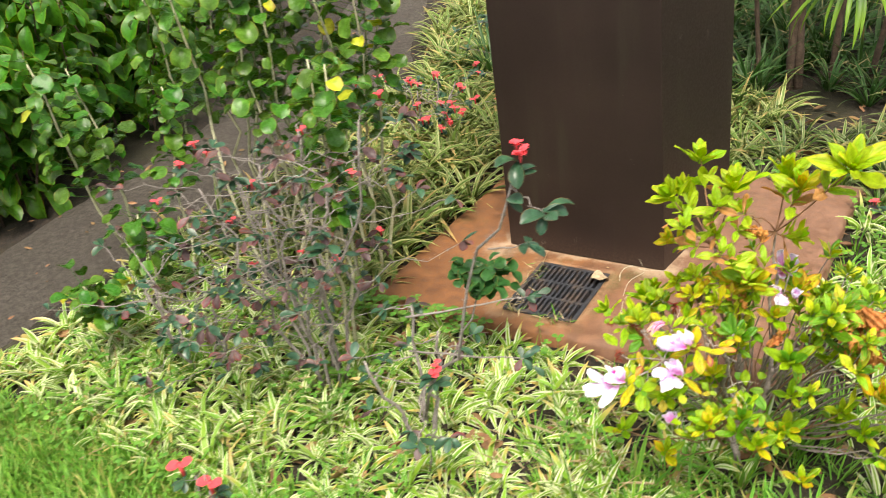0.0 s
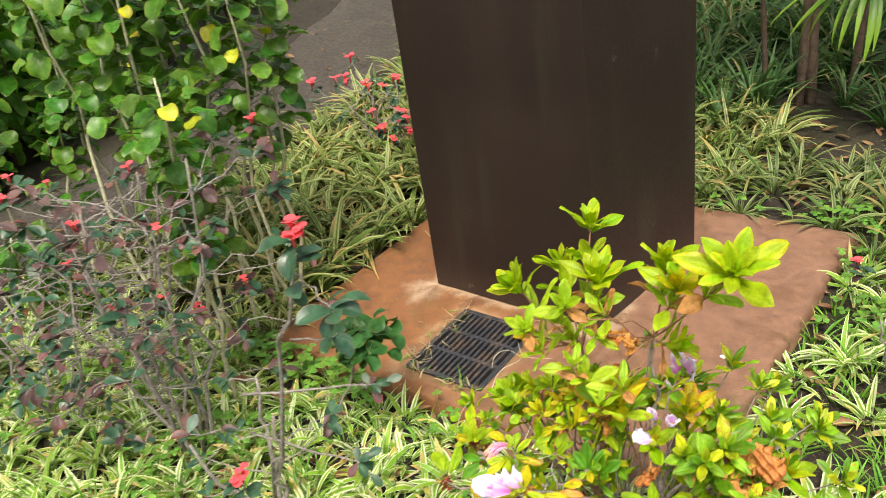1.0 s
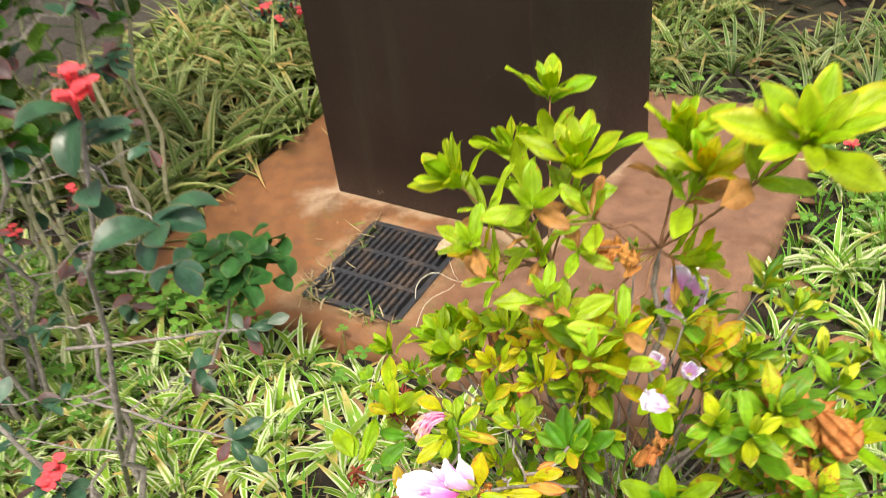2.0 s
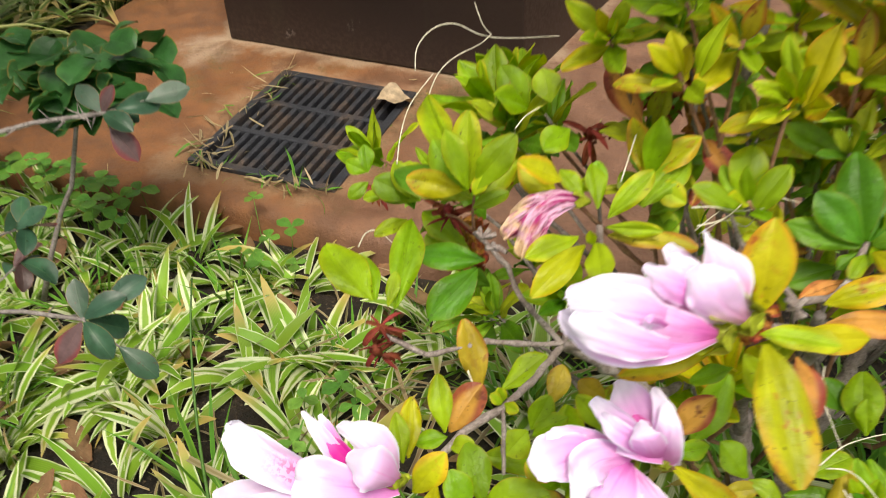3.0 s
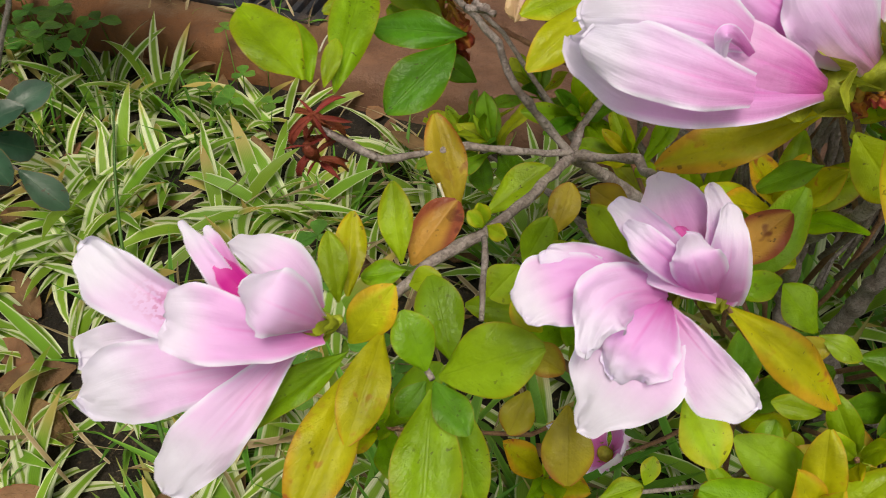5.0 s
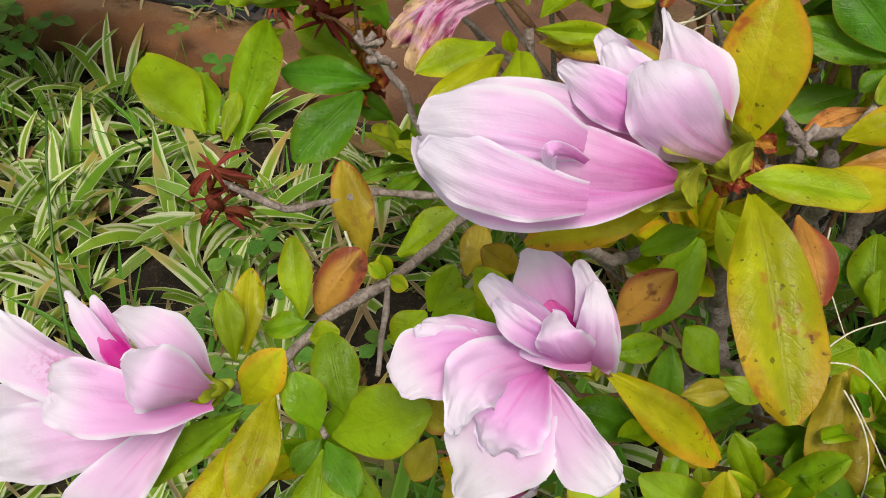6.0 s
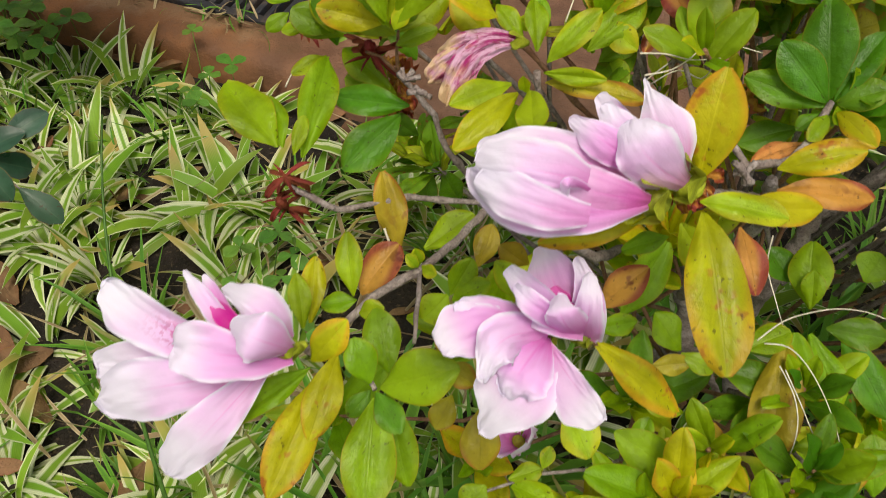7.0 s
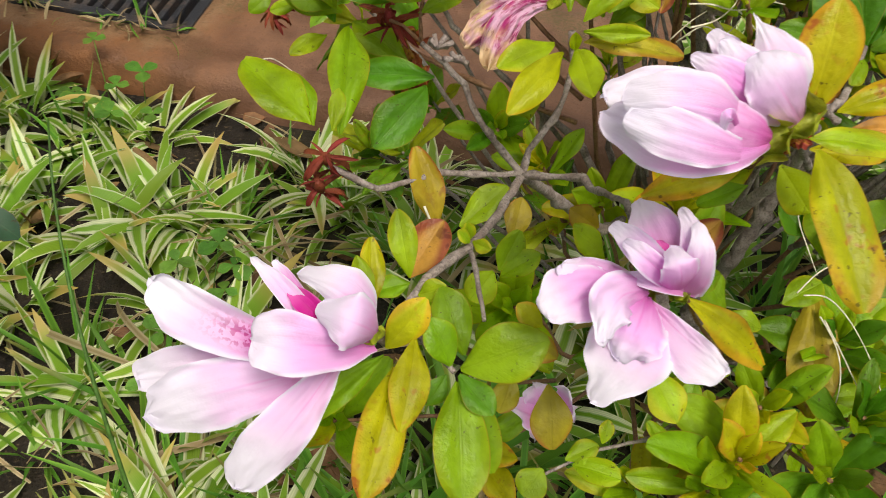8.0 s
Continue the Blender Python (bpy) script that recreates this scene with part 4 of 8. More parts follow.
thorn_shrub((-0.18, -0.85, GROUND), "grey thorny crown-of-thorns with sparse purplish leaves and red flowers", 9, 0.44, 0.86, 14, 21, 0.09, 0.4, 0.0048)
# a second plant whose long shoots reach over the bed
shoot_rnd = random.Random(33)
reaching = thorn_shrub((0.20, -0.93, GROUND), "crown-of-thorns with long thorny shoots ending in round leaves", 3, 0.24, 0.38, 3, 34, 0.2, 0.3, 0.006)
thorn_twig(reaching, (0.22, -0.94, 0.02), (0.63, -1.03, 0.885), 0.0048, shoot_rnd, 7, 7, 0.0, 0.05, kink=0.05)
thorn_twig(reaching, (0.60, -1.02, 0.82), (0.68, -1.03, 0.775), 0.002, shoot_rnd, 5, 0, 0.0, 0.055)
thorn_twig(reaching, (0.52, -1.0, 0.65), (0.60, -0.97, 0.66), 0.002, shoot_rnd, 4, 0, 0.0, 0.05)
thorn_twig(reaching, (0.30, -1.06, -0.03), (0.405, -1.11, 0.345), 0.003, shoot_rnd, 6, 4, 0.2, 0.042, kink=0.02)
thorn_twig(reaching, (0.30, -1.05, 0.08), (0.44, -1.14, 0.20), 0.003, shoot_rnd, 5, 0, 0.4, 0.042)
thorn_twig(reaching, (0.25, -0.97, 0.15), (0.36, -1.16, 0.16), 0.003, shoot_rnd, 5, 0, 0.5, 0.042)

thorn_shrub((-0.85, 0.82, GROUND), "low crown-of-thorns with scarlet flowers in the grass", 5, 0.36, 0.30, 5, 22, 0.8, 0.0, 0.005, 0.026)
thorn_shrub((-0.45, 1.25, GROUND), "thorny shrub with dark thin branches behind the pillar", 6, 0.50, 0.75, 7, 24, 0.2, 0.0, 0.005)
thorn_shrub((1.30, 0.20, GROUND), "small crown-of-thorns with red flowers beside the pad", 3, 0.34, 0.20, 4, 23, 0.6, 0.2, 0.004)
thorn_shrub((-0.62, -0.95, GROUND), "low thorny shoots with a few red flowers", 5, 0.45, 0.36, 6, 25, 0.12, 0.25, 0.005)
thorn_shrub((-0.16, -1.40, GROUND), "short thorny shoot topped by a red flower", 2, 0.05, 0.15, 1, 26, 1.0, 0.3, 0.004, 0.036)


def leaf_cushion(at, label, seed, n, radius, size, stalk_from):
    """A dense ball of small round leaves on one stalk, each leaf a part."""
    r = random.Random(seed)
    shrub = thing("seedling", label, "plant", at=stalk_from)
    part("stalk", mesh("stalk", raw_tube(wander(stalk_from, at, 5, 0.04, r), [0.004, 0.0035, 0.003, 0.003, 0.0025, 0.002], 6), THORN_BARK), shrub)
    for i in range(n):
        d = Vector((r.gauss(0, 1), r.gauss(0, 1), r.gauss(0.2, 0.7))).normalized()
        p = Vector(at) + Vector((d.x * radius, d.y * radius, d.z * radius * 0.6)) * r.uniform(0.3, 1.0)
        m = aimed(p, r.uniform(0, 6.28), r.uniform(-0.4, 0.5), size * r.uniform(0.7, 1.2), r.uniform(-0.5, 0.5))
        part("leaf", WEEDS[r.randrange(4)], shrub, m=m)


WEEDS = [mesh("weed_leaf", raw, WEED_LEAF) for raw in ROUND_RAW]
leaf_cushion((0.235, -0.585, 0.27), "young shrub with small round dark green leaves", 35, 60, 0.085, 0.052, (0.12, -0.66, GROUND))


def leafy_shrub(name, at, label, stems, height, lean, leaf_raws, leaf, size, per_stem, seed, bark, materials, yellow=0.05, radius=0.009, low=0.1, droop=(-0.5, 0.4), group="", footprint=0.12):
    """Upright stems with leaves set round them."""
    r = random.Random(seed)
    shrub = thing(name, label, "shrub", group, at=at)
    base = Vector(at)
    for s in range(stems):
        a = r.uniform(0, 6.28)
        foot = base + Vector((math.cos(a), math.sin(a), 0)) * footprint * r.uniform(0.2, 1)
        foot.z = ground_height(foot.x, foot.y) - 0.02
        top = foot + Vector((math.cos(a) * lean * r.uniform(0.2, 1), math.sin(a) * lean * r.uniform(0.2, 1), height * r.uniform(0.75, 1.08)))
        pts = wander(foot, top, 9, 0.02, r)
        stem = part("stem", mesh("stem", raw_tube(pts, [radius * (1.2 - 0.75 * i / 9) for i in range(10)], 7), bark), shrub)
        out = []
        for i in range(per_stem):
            k = 9 * (low + (1 - low) * (i + r.random()) / per_stem) * 0.999
            p = pts[int(k)].lerp(pts[int(k) + 1], k % 1)
            yaw = i * 2.4 + r.uniform(-0.5, 0.5)
            stalk = r.uniform(0.01, 0.075)
            lift = r.uniform(*droop)
            q = p + Vector((-math.sin(yaw) * stalk, math.cos(yaw) * stalk, stalk * 0.5))
            out.append((raw_tube([p, q], [0.0014, 0.001], 3), 0))
            out.append((moved(leaf_raws[r.randrange(len(leaf_raws))], aimed(q, yaw, lift, size * r.uniform(0.55, 1.2), r.uniform(-0.4, 0.4))), 1 if r.random() < yellow else 0))
        part("foliage", mesh("foliage", joined(out), *materials), shrub)
    return shrub


ROUND = (ROUND_LEAF, ROUND_YELLOW)
for k, (x, y, h, n) in enumerate(((-0.62, -0.50, 1.5, 2), (-0.40, -0.46, 1.45, 3), (-0.85, -0.42, 1.45, 2), (-0.42, -0.30, 1.4, 3), (-0.30, -0.66, 1.15, 2), (-0.75, -0.30, 1.5, 2), (-1.08, -0.62, 0.95, 3), (-1.05, -0.30, 1.2, 2), (-0.55, -0.22, 1.35, 2), (-0.95, -0.85, 0.45, 2))):
    leafy_shrub("round_leaf_shrub", (x, y, GROUND), "glossy round-leaved shrub on pale upright stems", n, h, 0.16, ROUND_RAW, None, 0.058, 54, 100 + k, PALE_STEM, ROUND, 0.02, 0.0058, 0.48, (-0.7, 0.5), "round-leaved shrubs", 0.1)
for k, (x, y, h) in enumerate(((-2.45, -1.2, 0.9), (-2.55, -0.75, 1.0), (-2.45, -0.35, 0.95), (-2.6, 0.05, 1.05), (-2.5, 0.5, 1.0), (-2.75, 0.9, 1.1), (-3.0, -0.5, 1.3), (-3.1, 0.3, 1.3), (-3.05, 1.2, 1.3), (-3.2, 2.0, 1.3), (-3.6, 0.8, 1.5), (-3.6, -0.1, 1.5), (-3.9, 2.0, 1.6))):
    leafy_shrub("broad_leaf_bush", (x, y, GROUND), "lush bright green bush with drooping pointed leaves", 8, h, 0.34, POINT_RAW, None, 0.15, 42, 130 + k, CANE, (BUSH_LEAF, BUSH_LEAF), 0.0, 0.006, 0.08, (-0.9, 0.35), "bushes beyond the footpath", 0.2)


# ---- canes in the back ----
def cane_clump(at, label, seed, stems):
    r = random.Random(seed)
    clump = thing("cane_palm", label, "palm", "cane palms behind the pillar", at=at)
    for dx, dy, rad, lean in stems:
        foot = Vector(at) + Vector((dx, dy, -0.03))
        top = foot + Vector((lean, lean * 0.3, 1.5))
        pts, radii = [], []
        for i in range(31):
            t = i / 30
            pts.append(foot.lerp(top, t) + Vector((0.006 * math.sin(5 * t + dx * 40), 0.006 * math.cos(4 * t), 0)))
            radii.append(rad * (1.1 - 0.25 * t) * (1.14 if i % 4 == 0 else 1.0))
        part("cane", mesh("cane", raw_tube(pts, radii, 9), CANE), clump)
        out = []
        for i in range(18):
            b = raw_blade(1.0, r.uniform(0.02, 0.035), strap, 8, 1, 0.35, r.uniform(1.2, 2.3), r.uniform(-0.5, 0.5))
            out.append((moved(b, aimed(foot.lerp(top, r.uniform(0.55, 0.98)), r.uniform(0, 6.28), r.uniform(0.0, 0.9), r.uniform(0.4, 0.75))), 0))
        tagged(part("fronds", mesh("fronds", joined(out), FROND_SHADED), clump), kind="stuff")


cane_clump((0.50, 1.72, GROUND), "brown ringed canes with long hanging green blades", 41, [(-0.06, 0.0, 0.010, -0.1), (0.05, 0.02, 0.017, 0.06), (0.10, 0.05, 0.020, -0.04), (0.2, 0.2, 0.014, 0.12)])
cane_clump((0.88, 1.82, GROUND), "slender brown canes with long hanging green blades", 42, [(0.0, 0.0, 0.013, 0.2), (0.2, 0.15, 0.016, 0.05), (0.36, 0.0, 0.014, -0.1)])


def hanging_fan(at, reach, n, seed):
    """A fan of long pointed blades bending down from one stalk."""
    r = random.Random(seed)
    hub = Vector(at)
    fan = thing("fan_palm_leaf", "green fan leaf with long drooping pointed fingers, darkened as if shaded", "palm leaf", "fan leaves behind the pillar", at=at)
    part("stalk", mesh("stalk", raw_tube(wander(hub + Vector((0.10, 0.22, 0.5)), hub, 5, 0.02, r), [0.006, 0.0055, 0.005, 0.005, 0.0045, 0.004], 6), PALE_STEM), fan)
    for i in range(n):
        a = -1.5 + 3.0 * i / (n - 1) + r.uniform(-0.1, 0.1)
        b = raw_blade(1.0, r.uniform(0.030, 0.042), strap, 9, 1, 0.5, r.uniform(0.9, 1.5), r.uniform(-0.2, 0.2))
        part("finger", mesh("finger", b, FROND_SHADED), fan, m=aimed(hub, math.pi + a, r.uniform(-0.7, 0.0), reach * r.uniform(0.8, 1.1), r.uniform(-0.3, 0.3)))


hanging_fan((0.83, 1.55, 0.56), 0.36, 13, 61)
hanging_fan((1.06, 1.62, 0.66), 0.38, 13, 62)
# leaf clusters at the ends of the two long shoots
thorn_twig(reaching, (0.2, -0.92, 0.34), (0.5045, -0.8285, 0.4128), 0.0034, shoot_rnd, 0, kink=0.012)
part("leaf", SPOONS[0][0], reaching, m=frame_of((0.5045, -0.8285, 0.4128), (0.4816, -0.8223, 0.4297), (0.93, -0.78, 0.92)))
part("leaf", SPOONS[1][1], reaching, m=frame_of((0.5045, -0.8285, 0.4128), (0.5112, -0.8209, 0.4328), (0.27, -0.37, 0.92)))
part("leaf", SPOONS[0][2], reaching, m=frame_of((0.5045, -0.8285, 0.4128), (0.5334, -0.836, 0.4145), (0.35, -0.38, 0.96)))
thorn_twig(reaching, (0.5045, -0.8285, 0.4128), (0.5129, -0.8234, 0.4143), 0.0014, shoot_rnd, 0, spines=False)
part("leaf", SPOONS[0][3], reaching, m=frame_of((0.5129, -0.8234, 0.4143), (0.5415, -0.8058, 0.4196), (0.97, -0.61, 0.95)))
thorn_twig(reaching, (0.5045, -0.8285, 0.4128), (0.5273, -0.8082, 0.4165), 0.0014, shoot_rnd, 0, spines=False)
part("leaf", SPOONS[0][0], reaching, m=frame_of((0.5273, -0.8082, 0.4165), (0.5524, -0.7857, 0.4205), (0.17, -0.97, 0.94)))
thorn_twig(reaching, (0.5045, -0.8285, 0.4128), (0.5111, -0.831, 0.4072), 0.0014, shoot_rnd, 0, spines=False)
part("leaf", SPOONS[1][1], reaching, m=frame_of((0.5111, -0.831, 0.4072), (0.536, -0.8404, 0.386), (0.36, -0.69, 1)))
part("leaf", SPOONS[0][2], reaching, m=frame_of((0.5045, -0.8285, 0.4128), (0.5209, -0.8018, 0.4029), (0.68, -0.38, 0.96)))
thorn_twig(reaching, (0.2, -0.93, 0.24), (0.54, -0.9365, 0.314), 0.0030, shoot_rnd, 0, kink=0.012)
part("leaf", SPOONS[0][0], reaching, m=frame_of((0.54, -0.9365, 0.314), (0.5266, -0.9216, 0.3358), (0.51, -0.73, 1.09)))
thorn_twig(reaching, (0.54, -0.9365, 0.314), (0.5503, -0.9235, 0.3203), 0.0014, shoot_rnd, 0, spines=False)
part("leaf", SPOONS[0][1], reaching, m=frame_of((0.5503, -0.9235, 0.3203), (0.57, -0.8986, 0.3324), (0.61, -0.78, 1.11)))
part("leaf", SPOONS[0][2], reaching, m=frame_of((0.5403, -0.9363, 0.3143), (0.5637, -0.9215, 0.334), (0.25, -0.5, 1.12)))
part("leaf", SPOONS[0][3], reaching, m=frame_of((0.5419, -0.9375, 0.3135), (0.5713, -0.9527, 0.3056), (0.73, -0.74, 1.16)))
part("leaf", SPOONS[1][0], reaching, m=frame_of((0.5395, -0.9381, 0.3127), (0.5304, -0.9627, 0.2911), (0.57, -0.32, 1.16)))
thorn_twig(reaching, (0.54, -0.9365, 0.314), (0.5698, -0.9401, 0.3004), 0.0014, shoot_rnd, 0, spines=False)
part("leaf", SPOONS[0][1], reaching, m=frame_of((0.5698, -0.9401, 0.3004), (0.6005, -0.9439, 0.2863), (0.73, -0.56, 1.2)))
part("leaf", SPOONS[0][2], reaching, m=frame_of((0.5424, -0.9346, 0.312), (0.5644, -0.9166, 0.2934), (0.87, -0.71, 1.15)))

# ---- the azalea ----
AZ_SHAPES = [(0.19, 0.14, 0.35), (0.21, 0.2, 0.2), (0.18, 0.08, 0.5), (0.22, 0.16, 0.3)]


def puckered(raw, w, seed):
    """Swells each half of a leaf between midrib and margin, with shallow dimples between the side veins."""
    v, uv = raw[0].copy(), raw[2]
    s = np.abs(uv[:, 0] - 0.5) * 2
    room = np.sin(np.pi * np.clip(uv[:, 1], 0, 1)) ** 0.6
    v[:, 2] += w * room * (0.22 * np.sin(np.pi * s ** 0.8) + 0.05 * np.sin(44 * uv[:, 1] - 9 * s + seed) * np.sin(np.pi * s))
    v[:, 2] += 0.012 * np.sin(6.0 * uv[:, 1] + seed * 1.9)
    return v, raw[1], uv


def levelled(raw):
    """Turns and scales a blade so that its tip lies one unit along +y."""
    v = raw[0].copy()
    tip = v[len(v) - (len(v) // 15) // 2 - 1]
    a, size = math.atan2(tip[2], tip[1]), math.hypot(tip[1], tip[2])
    c, s = math.cos(a) / size, math.sin(a) / size
    y, z = v[:, 1] * c + v[:, 2] * s, -v[:, 1] * s + v[:, 2] * c
    v[:, 1], v[:, 2] = y, z
    return v, raw[1], raw[2]


AZ_RAW = [levelled(puckered(raw_blade(1.0, w * 1.04, lance, 14, 4, f, b, (0.25, -0.3, 0.12, -0.1)[k], 0.2, k), w, k)) for k, (w, f, b) in enumerate(AZ_SHAPES)]
TONES = {"green": AZ_GREEN, "deep": AZ_DEEP, "lime": AZ_LIME, "yellow": AZ_YELLOW, "ochre": AZ_OCHRE, "rust": AZ_RUST, "brown": AZ_BROWN}
AZ_MESH = {(tone, k): mesh("azalea_leaf", AZ_RAW[k], mat) for tone, mat in TONES.items() for k in range(4)}
AZ_FOOT = Vector((1.0, -0.72, GROUND))
azalea = thing("azalea", "azalea shrub with pale pink blooms and lime to yellowing leaves", "shrub", at=AZ_FOOT)


def az_leaf(base, tip, tone="lime", facing=(0, -0.3, 1), kind=0, wide=1.0, parent=None):
    m = frame_of(base, tip, facing) @ Matrix.Diagonal((wide, 1, 1, 1))
    return part("leaf", AZ_MESH[tone, kind], parent or azalea, m=m)


def az_rosette(at, axis, n, size, tones, seed, flat=0.8, joined_to=None):
    """Whorl of leaves at a shoot's end: wide ones below, small upright ones in the middle."""
    r = random.Random(seed)
    at, axis = Vector(at), Vector(axis).normalized()
    side = axis.orthogonal().normalized()
    for i in range(n):
        age = 1 - i / n
        out = Matrix.Rotation(2.4 * i + r.uniform(-0.25, 0.25), 3, axis) @ side
        f = flat * (0.25 + 0.85 * age) * r.uniform(0.8, 1.25)
        d = (out * f + axis * (1.15 - 0.7 * age)).normalized()
        s = size * (0.55 + 0.55 * age) * r.uniform(0.85, 1.12)
        base = at - axis * 0.016 * age + out * 0.0015
        az_leaf(base, base + d * s, r.choice(tones), axis - out * 0.15, r.randrange(4), r.uniform(0.8, 1.1))


def whorl_raw(at, axis, n, size, r):
    """The same, as loose leaves to be joined."""
    at, axis = Vector(at), Vector(axis).normalized()
    side = axis.orthogonal().normalized()
    turn = r.uniform(0, 6.28)
    out = []
    for i in range(n):
        age = 1 - i / n
        q = Matrix.Rotation(2.4 * i + turn + r.uniform(-0.25, 0.25), 3, axis) @ side
        d = (q * (0.25 + 0.95 * age) * r.uniform(0.8, 1.2) + axis * (1.1 - 0.85 * age)).normalized()
        s = size * (0.55 + 0.55 * age) * r.uniform(0.8, 1.15)
        base = at - axis * 0.016 * age
        m = frame_of(base, base + d * s, axis - q * 0.15) @ Matrix.Diagonal((r.uniform(0.7, 1.0), 1, 1, 1))
        out.append((moved(AZ_RAW[r.randrange(4)], m), 0))
    return out


def az_branch(name, pts, r0, r1, bark=None):
    """A limb with knots, leaf scars and slight kinks along it."""
    pts = [Vector(p) for p in pts]
    fine, k = [pts[0]], 0
    for a, b in zip(pts, pts[1:]):
        n = max(1, int((b - a).length / 0.005))
        for i in range(1, n + 1):
            k += 1
            q = a.lerp(b, i / n)
            fine.append(q + noise.noise_vector(q * 160) * min(r0, r1) * 0.45)
    n, radii = len(fine), []
    for i, q in enumerate(fine):
        knot = max(0.0, noise.noise(q * 95) - 0.12)
        radii.append((r0 + (r1 - r0) * i / (n - 1)) * (0.88 + 0.22 * noise.noise(q * 210) + 0.95 * knot))
    return part(name, mesh(name, raw_tube(fine, radii, 8), bark or AZ_BARK), azalea)


def petal_outline(v, kind):
    """Half-width along a petal: round lobe, pointed flap, spreading fan or deep-bellied bud lobe."""
    peak, foot, blunt = {"r": (0.66, 0.28, 2.6), "p": (0.5, 0.34, 1.25), "f": (0.80, 0.24, 3.4), "b": (0.5, 0.36, 2.0), "c": (0.62, 0.34, 2.6)}[kind]
    grow = min(1.0, v / peak)
    end = max(0.0, 1 - max(0.0, (v - peak) / (1 - peak)) ** blunt) ** (0.75 if kind == "p" else 0.5)
    return max(0.03, (foot + (1 - foot) * grow * grow * (3 - 2 * grow)) * end)


def raw_petal(wide, cup, bend, seed, kind="r"):
    """Petal along +y: rounded across by cup, curled along by bend, creased, with a ruffled rim."""
    rows, cols = 22, 8
    vs, uvs, fs = [], [], []
    for i in range(rows + 1):
        v = i / rows
        h = petal_outline(v, kind) * wide / 2
        lift = bend * 0.18 * math.sin(math.pi * min(1.0, v * 1.02))
        for j in range(-cols, cols + 1):
            s = j / cols
            rim = (0.4 if kind == "c" else 1.0) * max(abs(s) ** 4 * min(1.0, v * 1.6), max(0.0, v - 0.72) * 1.7)
            q = (h * s * 5.0 + seed * 3.1, v * 4.0, seed)
            wave = (0.085 if kind == "f" else 0.05) * rim * math.sin(11.0 * v * (1 if s > 0 else 1.35) + 2.0 * s + seed * 2.1)
            wave += 0.034 * rim * noise.noise((s * 5.5 + seed, v * 9.0, seed * 1.7))
            fold = (0.5 if kind in "bc" else 1.8 if kind == "f" else 1.0) * 0.042 * v * noise.noise((s * 3.2 + seed * 2.3, v * 0.9, seed)) + 0.02 * v * noise.noise((s * 8.0, v * 1.4, seed + 5))
            crumple = (0.5 if kind in "bc" else 1.0) * 0.05 * noise.noise(q) * (0.3 + v) + 0.02 * noise.noise((q[0] * 3.0, q[1] * 3.0, seed)) * v
            crease = (-0.012 if kind in "bc" else -0.03) * math.exp(-(s * 5) ** 2) * min(1.0, v * 2) * (1 - 0.5 * v)
            notch = (0.03 if kind == "c" else 0.07) * max(0.0, v - 0.6) * (math.sin(4.6 * s + seed * 1.9) + 1.2 * noise.noise((s * 6, seed, 1.0)))
            side = h * s * (1 + 0.09 * noise.noise((seed, v * 5.0, 3.0 if s > 0 else 8.0)))
            vs.append((side, v + notch - 0.05 * s * s * max(0.0, v - 0.6), lift + cup * h * s * s * 0.9 + wave + fold + crumple + crease))
            uvs.append((0.5 + s / 2, v))
    w = 2 * cols + 1
    for i in range(rows):
        for j in range(w - 1):
            k = i * w + j
            fs.append((k, k + 1, k + w + 1, k + w))
    return np.array(vs), fs, np.array(uvs)


PETALS = {"N": PETAL, "S": PETAL_SPOT, "I": PETAL_IN, "D": PETAL_PINK, "L": PETAL_PALE, "W": PETAL_OLD}


def az_bloom(foot, mouth, label, big=1.0):
    """The calyx and tube of a bloom; its petals hang under it."""
    foot, mouth = Vector(foot), Vector(mouth)
    d = (mouth - foot).normalized()
    out = [(raw_tube([foot - d * 0.004, foot, foot.lerp(mouth, 0.5), mouth], [0.0016 * big, 0.0035 * big, 0.004 * big, 0.003], 9), 0)]
    side = d.orthogonal().normalized()
    for i in range(5):
        q = Matrix.Rotation(i * 1.257, 3, d) @ side
        out.append((moved(SPOON_RAW[1], frame_of(foot + q * 0.002 * big, foot + q * 0.007 * big + d * 0.011 * big, q)), 0))
    return part("bloom", mesh("bloom", joined(out), CALYX), azalea, label)


petal_count = [0]


def az_petal(bloom, base, tip, wide, facing, look_of, cup, bend, kind="r"):
    petal_count[0] += 1
    raw = raw_petal(wide, cup, bend, petal_count[0] * 1.37, kind)
    me = mesh("petal", raw, PETALS[look_of])
    return part("petal", me, bloom, m=frame_of(base, tip, facing))


